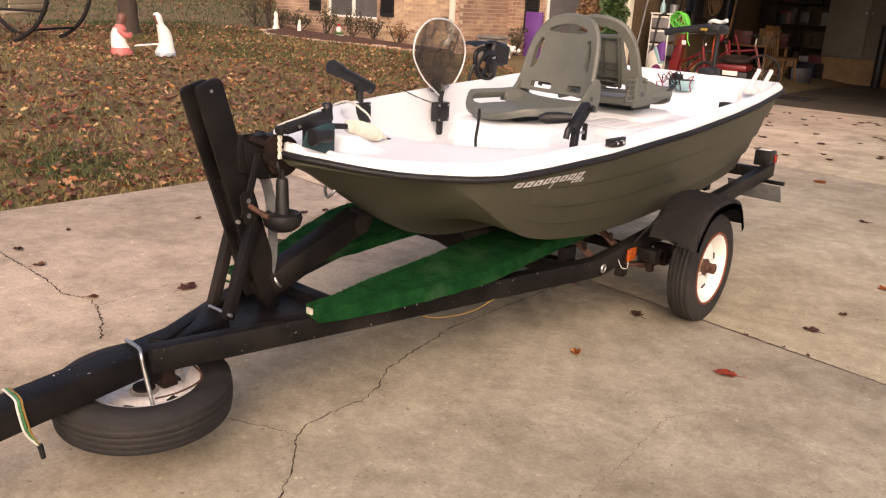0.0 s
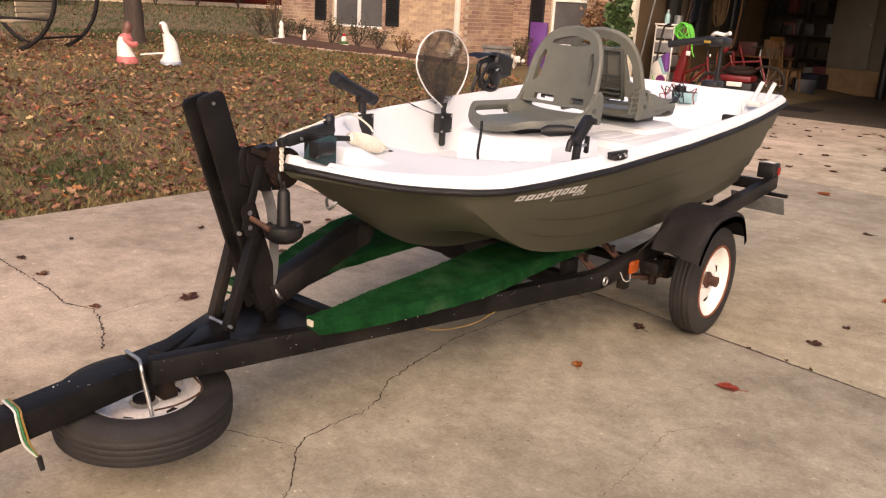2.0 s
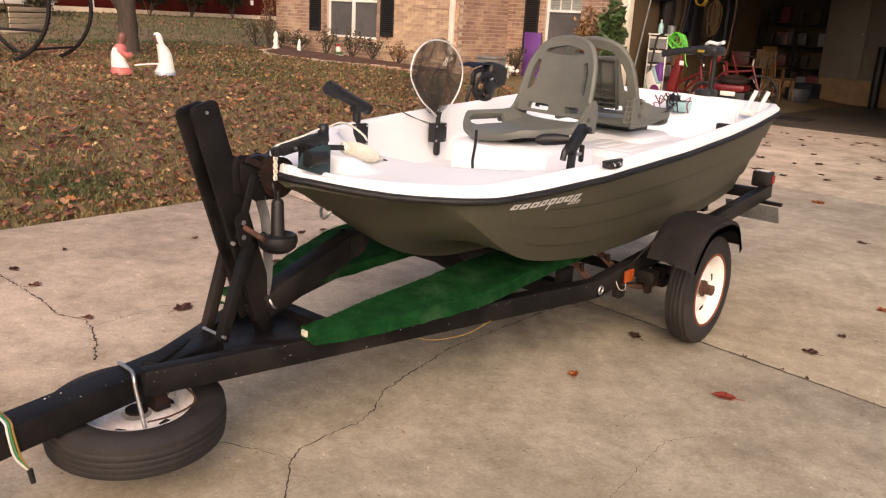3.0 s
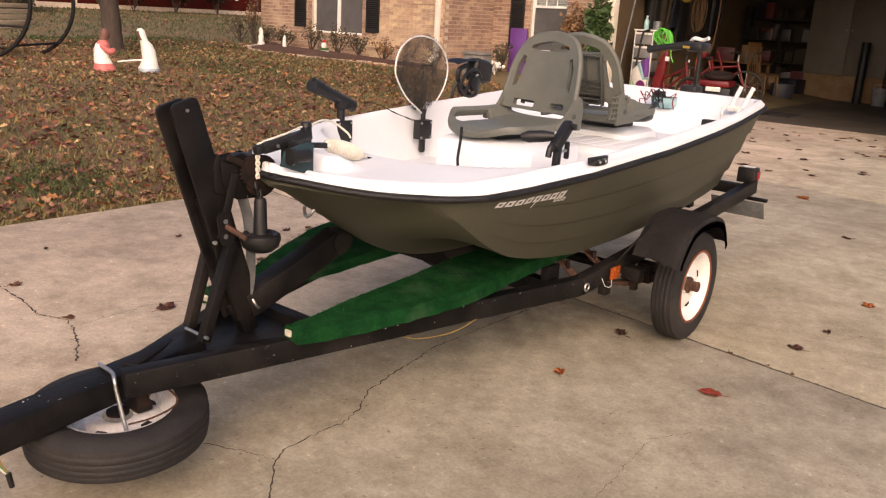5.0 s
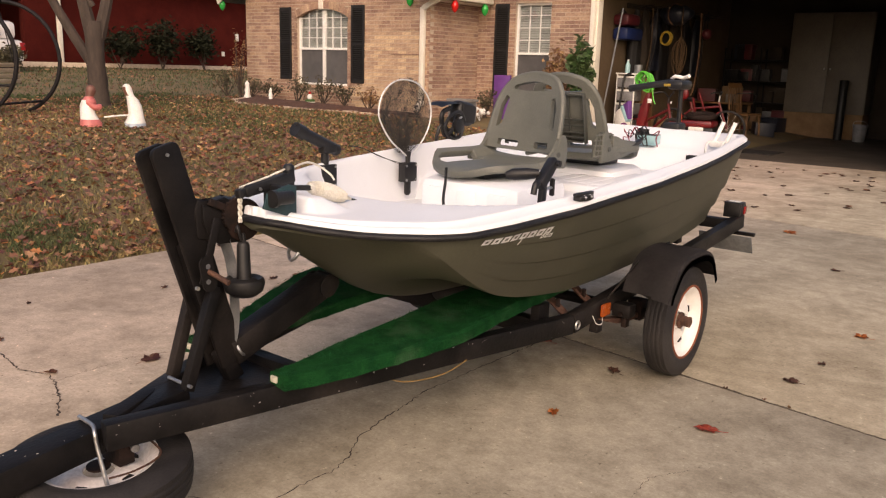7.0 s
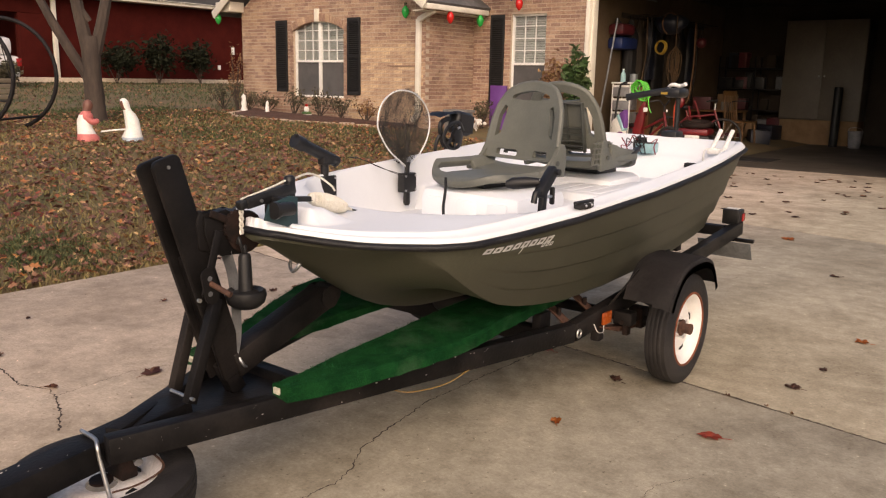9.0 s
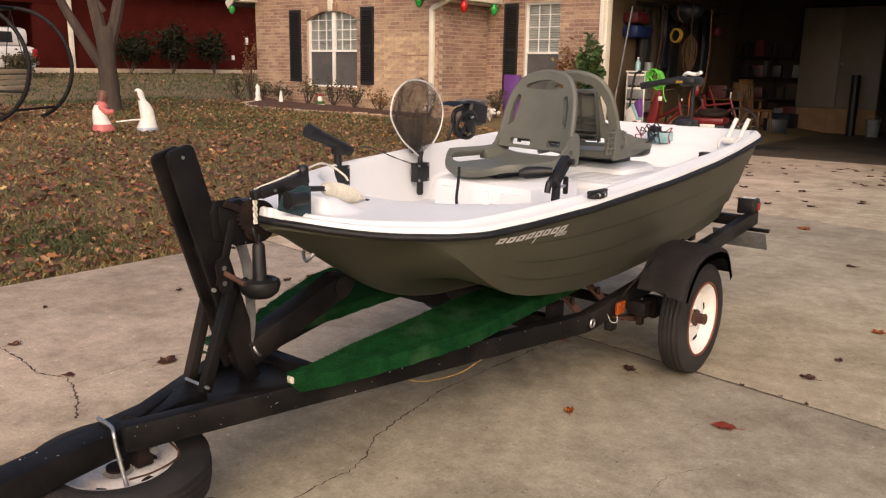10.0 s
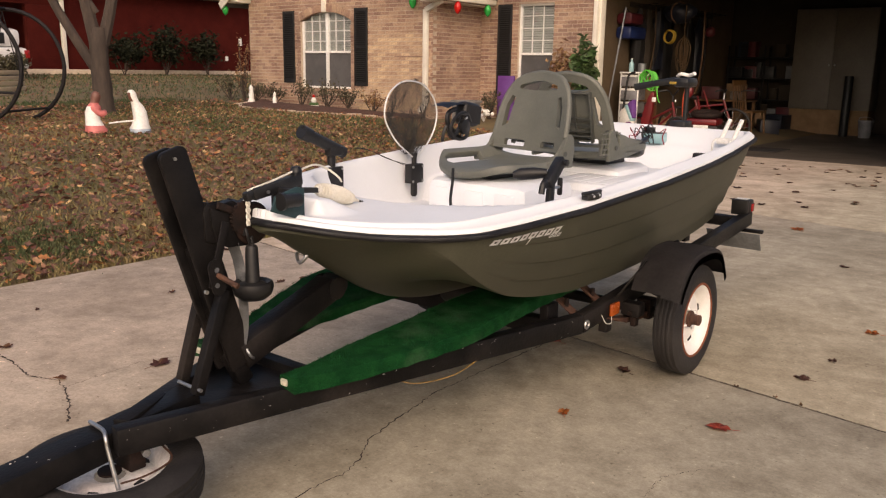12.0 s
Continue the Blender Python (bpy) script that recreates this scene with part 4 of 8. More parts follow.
def flat_bar(a, b, w, x0, x1, r=0.017):
    """A steel bar standing in the side plane from a to b, its upper corners rounded off."""
    a, b = Vector(a), Vector(b)
    d = (b - a).normalized()
    n = Vector((-d.y, d.x)) * w / 2
    top = [b + n * u - d * r * (1 - v) for u, v in ((-1, 0), (-1 + 0.35 * r * 2 / w, 0.65), (-1 + 2 * r / w, 1), (1 - 2 * r / w, 1), (1 - 0.35 * r * 2 / w, 0.65), (1, 0))]
    return prism(bmesh.new(), [tuple(p) for p in [a + n, a - n] + top], x0, x1, 0.004, SIDE)


mast = part("mast", flat_bar((-1.884, 0.40), (-2.100, 1.082), 0.098, -0.041, -0.023), M_BLACK, trailer, "leaning black steel mast")
part("mast_plate", flat_bar((-1.876, 0.40), (-2.092, 1.092), 0.090, 0.015, 0.033), M_BLACK, trailer)
part("mast_spacer", beam(bmesh.new(), (-0.004, -1.93, 0.56), (-0.004, -2.00, 0.80), 0.038, 0.07, 0.003, up=(0, -1, 0)), M_BLACK, trailer)
part("mast_cap_bolt", T([(0.033, -2.085, 1.065), (0.038, -2.085, 1.065)], 0.005, 8), M_ZINC, mast)
for s in (1, -1):
    part("brace", beam(bmesh.new(), (s * 0.066, -2.075 if s > 0 else -2.035, 0.372), (s * 0.050, -1.955, 0.665), 0.032, 0.032, 0.003, up=(0, -1, 0)), M_BLACK, trailer)
    part("mast_bolt", T([(s * 0.033, -2.005, 0.665), (s * 0.042, -2.005, 0.665)], 0.0065, 8), M_ZINC, trailer)
part("pivot_pin", T([(-0.020, -2.078, 0.392), (0.094, -2.078, 0.392)], 0.0055, 8), M_ZINC, trailer)
part("post_foot", beam(bmesh.new(), (0, -1.855, 0.335), (0, -1.905, 0.44), 0.05, 0.055, 0.008, up=(0, -1, 0)), M_BLACK, trailer)
# keel support arm with its roller
part("keel_arm", beam(bmesh.new(), (0, -1.875, 0.424), (0, -1.478, 0.572), 0.078, 0.086, 0.008), M_BLACK, trailer)
for sx in (1, -1):
    part("arm_cheek", prism(bmesh.new(), arc(-1.478, 0.572, 0.040, 0, 360, 18)[:-1], sx * 0.042 - 0.003, sx * 0.042 + 0.003, 0.001, Matrix(((0, 0, 1, 0), (1, 0, 0, 0), (0, 1, 0, 0), (0, 0, 0, 1)))), M_BLACK, trailer)
part("keel_roller", T([(-0.036, -1.455, 0.578), (0.036, -1.455, 0.578)], 0.034, 16), M_PLASTIC, trailer)
part("keel_roller", T([(-0.12, -0.66, 0.375), (-0.10, -0.66, 0.375), (0.0, -0.66, 0.375), (0.10, -0.66, 0.375), (0.12, -0.66, 0.375)], [0.050, 0.055, 0.040, 0.055, 0.050], 18), M_RUBBER, trailer)
# winch: drum, frame, handle and strap
cheek = [(-1.965, 0.81), (-1.93, 0.79)] + arc(-1.865, 0.855, 0.068, 250, 440, 14) + [(-1.91, 0.905), (-1.95, 0.90), (-1.985, 0.915), (-1.985, 0.86)]
winch = part("winch", prism(bmesh.new(), cheek, -0.046, -0.038, 0.002, SIDE), M_BLACK, trailer, "dark rusty hand winch")
part("cheek_plate", prism(bmesh.new(), cheek, 0.044, 0.052, 0.002, SIDE), M_BLACK, winch)
part("gear_housing", prism(bmesh.new(), [(-2.000, 0.815), (-1.90, 0.785), (-1.85, 0.80), (-1.845, 0.90), (-1.90, 0.93), (-1.955, 0.915), (-1.99, 0.935), (-2.005, 0.90)], 0.0, 0.040, 0.008, SIDE), M_BLACK, winch)
part("spacer", T([(-0.037, -1.98, 0.84), (0.030, -1.98, 0.84)], 0.02, 12), M_DARKRUST, winch)
part("ratchet_pawl", beam(bmesh.new(), (0.058, -1.97, 0.925), (0.058, -1.88, 0.885), 0.012, 0.022, 0.004), M_DARKRUST, winch)
part("strap_roll", T([(-0.034, -1.85, 0.86), (0.040, -1.85, 0.86)], 0.058, 20), M_BLACK, winch)
part("flange", lathe(bmesh.new(), [(0.01, 0.0), (0.06, 0.0), (0.066, 0.006), (0.06, 0.012), (0.01, 0.014)], 24, Matrix.Translation((0.0525, -1.845, 0.855)) @ Matrix.Rotation(radians(90), 4, 'Y')), M_DARKRUST, winch)
part("drum", T([(-0.04, -1.87, 0.84), (0.048, -1.87, 0.84)], 0.050, 20), M_DARKRUST, winch)
gear = [(0.048 + (0.005 if k % 2 else 0), 0) for k in range(48)]
bm = bmesh.new()
prism(bm, [(gear[k][0] * math.cos(2 * math.pi * k / 48), gear[k][0] * math.sin(2 * math.pi * k / 48)) for k in range(48)], 0, 0.012, 0, Matrix.Translation((0.056, -1.875, 0.875)) @ Matrix.Rotation(radians(90), 4, 'Y'))
part("gear", bm, M_DARKRUST, winch)
part("handle_arm", beam(bmesh.new(), (0.074, -1.955, 0.875), (0.074, -2.010, 0.685), 0.008, 0.026, 0.003, up=(0, -1, 0)), M_BLACK, winch)
bm = bmesh.new()
prism(bm, arc(0, 0.032, 0.024, 0, 180, 8) + arc(0, -0.032, 0.024, 180, 360, 8), 0, 0.006, 0, Matrix.Translation((0.075, -1.995, 0.715)) @ Matrix.Rotation(radians(90), 4, 'Y') @ Matrix.Rotation(radians(10), 4, 'Z') @ Matrix.Rotation(radians(90), 4, 'Z'))
part("slotted_plate", bm, M_BLACK, winch)
for z_ in (0.692, 0.738):
    part("plate_hole_rim", T([(0.0815, -1.997, z_), (0.0825, -1.997, z_)], 0.008, 10), M_GREYP, winch)
part("handle_grip", T([(0.07, -1.995, 0.725), (0.145, -1.972, 0.696)], [0.008, 0.009], 10), M_RUST, winch)
bm = bmesh.new()
strap = curve([(0.03, -1.900, 0.80), (0.035, -1.880, 0.72), (0.04, -1.875, 0.62), (0.035, -1.872, 0.52), (0.025, -1.875, 0.46)], 6)
grid(bm, [[(p.x - 0.024 * (1 - 0.5 * i / len(strap)), p.y - 0.006, p.z), (p.x + 0.024 * (1 - 0.5 * i / len(strap)), p.y + 0.004, p.z)] for i, p in enumerate(strap)])
bmesh.ops.solidify(bm, geom=bm.faces[:], thickness=0.003)
part("strap", bm, M_STRAP, winch, "grey webbing winch strap")
part("strap_hook", T(curve([(0.025, -1.872, 0.47), (0.045, -1.86, 0.43), (0.03, -1.835, 0.415), (0.02, -1.83, 0.44)], 5), 0.005, 8), M_ZINC, winch)
# spare wheel clamped under the tongue by a bent rod
spare = wheel("spare_wheel", Matrix.Translation((-0.012, -2.318, 0.176)) @ Matrix.Rotation(radians(4), 4, Vector((0.47, 0.88, 0.0))) @ Matrix.Scale(0.965, 4), "weathered spare wheel clamped beneath the tongue", M_RIMDIRTY, 5, trailer)
# solid rusty disc, dark for the shade inside the hub hole
part("hub_hole_disc", lathe(bmesh.new(), [(0.034, 0.02), (0.034, 0.026), (0.012, 0.027)], 20), M_DARKRUST, spare, "rusty dark disc standing in for the shaded hub hole")
part("clamp_rod", T(curve([(-0.05, -2.345, 0.345), (0.03, -2.35, 0.345), (0.060, -2.36, 0.334), (0.068, -2.36, 0.30), (0.10, -2.355, 0.19)], 6), 0.0060, 10), M_ZINC, trailer, "bent bright steel clamp rod")
part("clamp_bolt", T([(0.058, -2.25, 0.27), (0.092, -2.262, 0.263)], 0.012, 12), M_ZINC, trailer)
part("clamp_bracket", B((-0.045, -2.29, 0.20), (0.050, -2.24, 0.284), 0.005), M_DARKRUST, trailer)
part("safety_chain", T(curve([(0.055, -2.20, 0.262), (0.10, -2.19, 0.232), (0.125, -2.23, 0.226), (0.135, -2.30, 0.224), (0.12, -2.36, 0.222)], 6), 0.0032, 6), M_RUST, trailer, "thin rusty safety chain")
# wiring
for k, mt in enumerate((M_YELLOW, M_GREENW, M_WHITEW)):
    o = 0.007 * k
    part("lamp_wire", T(curve([(-0.05, -2.68 - o, 0.305), (0.03, -2.685 - o, 0.307), (0.055, -2.69 - o, 0.288), (0.062, -2.68 - o, 0.22), (0.072, -2.665, 0.175)], 6), 0.0032, 6), mt, trailer)
part("plug", T([(0.072, -2.665, 0.18), (0.076, -2.66, 0.14)], [0.008, 0.007], 8), M_PLASTIC, trailer)
part("hanging_wire", T(curve([(0.285, -1.45, 0.290), (0.33, -1.38, 0.268), (0.37, -1.24, 0.266), (0.385, -1.12, 0.290)], 8), 0.0022, 6), M_YELLOW, trailer)

# ---- boat ----
BM = Matrix.Translation((0.012, 0, 0)) @ Matrix.Rotation(radians(2.5), 4, 'Z') @ Matrix.Rotation(radians(0.9), 4, 'Y')
HW_Y = [-1.862, -1.857, -1.845, -1.82, -1.78, -1.741, -1.649, -1.54, -1.47, -1.432, -1.277, -0.967, -0.348, 0.2, 0.581, 1.0, 1.16, 1.20]
HW_X = [0.008, 0.045, 0.074, 0.110, 0.158, 0.206, 0.325, 0.455, 0.510, 0.528, 0.575, 0.638, 0.668, 0.660, 0.637, 0.595, 0.575, 0.56]
ZT_Y = [-1.87, -1.72, -1.5, -0.967, -0.04, 0.6, 1.2]
ZT_Z = [0.882, 0.838, 0.838, 0.877, 0.923, 0.957, 0.989]
KEEL_Y = [-1.87, -1.76, -1.68, -1.59, -1.48, -1.384, -1.272, -1.17, -1.04, -0.6, 1.2]
KEEL_Z = [0.84, 0.79, 0.735, 0.683, 0.617, 0.558, 0.509, 0.482, 0.460, 0.430, 0.445]
# chine: the crease where the raked bow face meets the side
CH_Y = [-1.62, -1.56, -1.52, -1.46, -1.406, -1.30, -1.15, -1.0, -0.85, -0.62, -0.26, 0.4, 1.2]
CH_X = [0.31, 0.405, 0.45, 0.462, 0.462, 0.455, 0.435, 0.430, 0.425, 0.425, 0.43, 0.43, 0.40]
CH_Z = [0.812, 0.80, 0.772, 0.728, 0.692, 0.632, 0.566, 0.527, 0.500, 0.470, 0.462, 0.47, 0.525]


def tab(y, ys, zs):
    return float(np.interp(y, ys, zs))


def half_beam(y):
    return sum(tab(y + d, HW_Y, HW_X) for d in (-0.015, 0, 0.015)) / 3 if y > -1.7 else tab(y, HW_Y, HW_X)


def sheer(y):
    return sum(tab(y + d, ZT_Y, ZT_Z) for d in (-0.08, -0.04, 0, 0.04, 0.08)) / 5


STATIONS = [-1.861, -1.857, -1.85, -1.84, -1.825, -1.80, -1.77, -1.73, -1.68, -1.63, -1.60, -1.57, -1.54, -1.515, -1.49, -1.47] + [-1.44 + 0.03 * i for i in range(30)] + [-0.54 + 0.06 * i for i in range(29)] + [1.20]


def soft(y, ys, zs):
    return sum(tab(y + d, ys, zs) for d in (-0.03, -0.015, 0, 0.015, 0.03)) / 5


def hull_section(y):
    """Half a cross-section from the keel to the gunwale as (distance from the middle, height); the chine is point 14."""
    hw, zt = half_beam(y), sheer(y)
    zk = soft(y, KEEL_Y, KEEL_Z)
    bow = 1 - smoothstep(-1.60, -1.50, y)
    b = soft(y, CH_Y, CH_X) * (1 - bow) + 0.86 * hw * bow
    zc = min(soft(y, CH_Y, CH_Z), zt - 0.03) * (1 - bow) + (zt - 0.028) * bow
    aft = smoothstep(-1.50, -1.10, y)
    pts = []
    for i in range(15):
        u = i / 14
        a = b * u
        front = zk + (zc - zk) * (math.hypot(u, 0.12) - 0.12) / (math.hypot(1, 0.12) - 0.12)
        lobe = zk + 3.0 * a * a + 0.22 * a
        side = zc + 2.2 * (a - b) ** 2
        two = -0.02 * math.log(math.exp(-lobe / 0.02) + math.exp(-side / 0.02)) if zc < lobe + 0.6 else lobe
        two = min(two, zk + 0.15)
        z = front + (two - front) * aft * smoothstep(0, 0.25, u) if i < 14 else zc
        pts.append((a, min(z, zt - 0.02)))
    z0 = pts[-1][1]
    m = 44
    for i in range(1, m + 1):
        s = i / m
        a = b + (hw - 0.012 - b) * (1 - (1 - s) ** 1.28)
        k = s * 4.1 + 0.15
        strake = 0.012 * (k % 1.0) ** 1.4 * smoothstep(-1.40, -0.95, y) * (1 - smoothstep(0.70, 0.74, s))
        pts.append((a - strake, z0 + (zt - z0) * (s ** 1.04)))
    return pts


boat = thing("fishing_boat", "small olive and white plastic bass fishing boat", "boat", BM)
bm = bmesh.new()
rows_ = []
for y in STATIONS:
    p = hull_section(y)
    rake = 0.07 * smoothstep(0.9, 1.2, y)
    zt = sheer(y)
    line = [(-a, y - rake * (zt - z) / 0.4, z) for a, z in p[::-1]] + [(a, y - rake * (zt - z) / 0.4, z) for a, z in p[1:]]
    rows_.append(line)
grid(bm, rows_, close_ends=True)
part("hull", bm, M_HULL, boat, "olive drab ribbed hull", smooth=28)
# black rub rail round the edge
loop = [(half_beam(y), y, sheer(y)) for y in STATIONS]
loop = [(-x, y, z) for x, y, z in loop[::-1]] + loop
bm = bmesh.new()
rows_ = []
for x, y, z in loop:
    o = 0.012
    sx = 1 if x > 0 else -1
    front = 1 if y < -1.5 else 0
    rows_.append([(x - sx * 0.004, y, z - 0.019), (x + sx * o * (1 - 0.4 * front), y - o * front, z - 0.016), (x + sx * (o + 0.004) * (1 - 0.4 * front), y - (o + 0.003) * front, z - 0.007), (x + sx * o * (1 - 0.4 * front), y - o * front, z + 0.001), (x - sx * 0.004, y, z + 0.004)])
grid(bm, rows_)
bmesh.ops.solidify(bm, geom=bm.faces[:], thickness=0.004)
part("rub_rail", bm, M_RAIL, boat, "black rubber rub rail", smooth=60)


def liner_floor(x, y):
    """Height of the moulded deck inside the gunwale."""
    zt = sheer(y)
    fore = zt + 0.031
    well = 0.690
    mid = 0.795 + 0.03 * smoothstep(-0.6, 0.8, y)
    aft = 0.69
    lip = -1.37 + 0.9 * x * x
    z = fore + (well - fore) * smoothstep(lip, lip + 0.075, y)
    hump = (1 - smoothstep(0.075, 0.125, abs(x))) * smoothstep(-1.725, -1.695, y)
    nose = zt + 0.082 - 0.15 * min(1.0, max(0.0, (y + 1.64) / 0.34))
    z = max(z, fore + (nose - fore) * hump) if y < -1.38 else z
    z += (mid - well) * smoothstep(-0.36, -0.28, y)
    z += (aft - mid) * smoothstep(0.72, 0.80, y)
    z += (0.925 - aft) * smoothstep(0.93, 0.97, y)
    sec = hull_section(y)
    under = float(np.interp(abs(x), [q[0] for q in sec[:15]], [q[1] for q in sec[:15]]))
    return max(z, min(under + 0.03, zt + 0.02))


bm = bmesh.new()
rows_ = []
ly = sorted(set(STATIONS[2:] + [-0.82 + 0.01 * i for i in range(12)] + [0.70 + 0.012 * i for i in range(10)] + [-1.78 + 0.0125 * i for i in range(58)]))
for y in ly:
    hw, zt = half_beam(y), sheer(y)
    w = min(0.066 - 0.012 * smoothstep(-1.3, -0.7, y) - 0.026 * smoothstep(-0.2, 0.7, y), hw * 0.5)
    end = smoothstep(1.06, 1.12, y)
    sec = [(hw - 0.002, zt), (hw - 0.002, zt + 0.010), (hw - 0.006, zt + 0.016), (hw - 0.013, zt + 0.0185), (hw - w + 0.014, zt + 0.020), (hw - w + 0.006, zt + 0.028), (hw - w - 0.004, zt + 0.032), (hw - w - 0.012, zt + 0.031)]
    inner = hw - w - 0.014
    wall_in = 0.055 - 0.015 * smoothstep(-1.3, -0.7, y) - 0.020 * smoothstep(-0.2, 0.6, y) if y > -1.5 else 0.02
    # finer rows in the wall's curve
    curve_in = []
    for i in range(9):
        s = i / 9
        a = inner - wall_in * s
        if a <= 0.02:
            break
        f = liner_floor(a, y)
        f = f + (zt + 0.031 - f) * end
        curve_in.append((a, zt + 0.030 + (f - zt - 0.030) * smoothstep(0, 1, s)))
    while len(curve_in) < 9:
        curve_in.append(curve_in[-1] if curve_in else (inner, zt))
    a0 = max(0.0, inner - wall_in)
    flat = []
    for i in range(17):
        a = a0 * (1 - i / 16)
        f = liner_floor(a, y)
        flat.append((a, f + (zt + 0.031 - f) * end))
    side = hull_section(y)[14:]
    reach = lambda z: float(np.interp(z, [q[1] for q in side], [q[0] for q in side])) - 0.022
    low = lambda a, z: (min(a, max(0.0, reach(z))), z) if z < zt - 0.02 else (a, z)
    r = sec + [low(a, z) for a, z in curve_in + flat]
    rows_.append([(a, y, z) for a, z in r] + [(-a, y, z) for a, z in r[::-1][1:]])
zb = sheer(-1.85)
rows_.insert(0, [(x, -1.856, zb - 0.004) for x, y, z in rows_[0]])
grid(bm, rows_)
part("deck_liner", bm, M_WHITE, boat, "white moulded deck and gunwale", smooth=50)
# ribbed hatch lid moulded into the middle deck
lid = part("hatch_lid", B((0.03, -0.17, 0.790), (0.43, 0.44, 0.836), 0.014), M_WHITE, boat)
for k in range(5):
    part("lid_rib", B((0.07 + 0.066 * k, -0.12, 0.8361), (0.115 + 0.066 * k, 0.39, 0.8385), 0.0012), M_WHITE, lid)
# seat pedestals
for y0, y1 in ((-0.72, -0.30), (0.15, 0.54)):
    ped = part("seat_pedestal", B((-0.25, y0, 0.66), (0.25, y1, 0.872), 0.045), M_WHITE, boat)
    for xr in (-0.15, 0.0, 0.15):
        part("pilaster", B((xr - 0.05, y0 - 0.005, 0.66), (xr + 0.05, y0 + 0.02, 0.835), 0.010), M_WHITE, ped)


# ---- things in the boat ----
EQ = Matrix()
BOW = Matrix.Translation((0.079, -0.132, 0.051)) @ Matrix.Scale(0.961, 4)      # bow fittings sit on the boat's slewed centre line

def plate_with_holes(outer, holes, thick):
    """A flat plate in the x-z plane with holes through it, thick along y."""
    bm = bmesh.new()
    for loop_ in [outer] + holes:
        vs = [bm.verts.new((x, 0, z)) for x, z in loop_]
        for i in range(len(vs)):
            bm.edges.new((vs[i], vs[(i + 1) % len(vs)]))
    bmesh.ops.triangle_fill(bm, use_beauty=True, use_dissolve=False, edges=bm.edges[:])
    bmesh.ops.subdivide_edges(bm, edges=[e for e in bm.edges if e.calc_length() > 0.09], cuts=1)
    bmesh.ops.triangulate(bm, faces=bm.faces[:])
    r = bmesh.ops.extrude_face_region(bm, geom=bm.faces[:])
    bmesh.ops.translate(bm, verts=[v for v in r["geom"] if isinstance(v, bmesh.types.BMVert)], vec=(0, thick, 0))
    return bm


def round_rect(x0, x1, z0, z1, r, n=5):
    return arc(x1 - r, z1 - r, r, 0, 90, n) + arc(x0 + r, z1 - r, r, 90, 180, n) + arc(x0 + r, z0 + r, r, 180, 270, n) + arc(x1 - r, z0 + r, r, 270, 360, n)


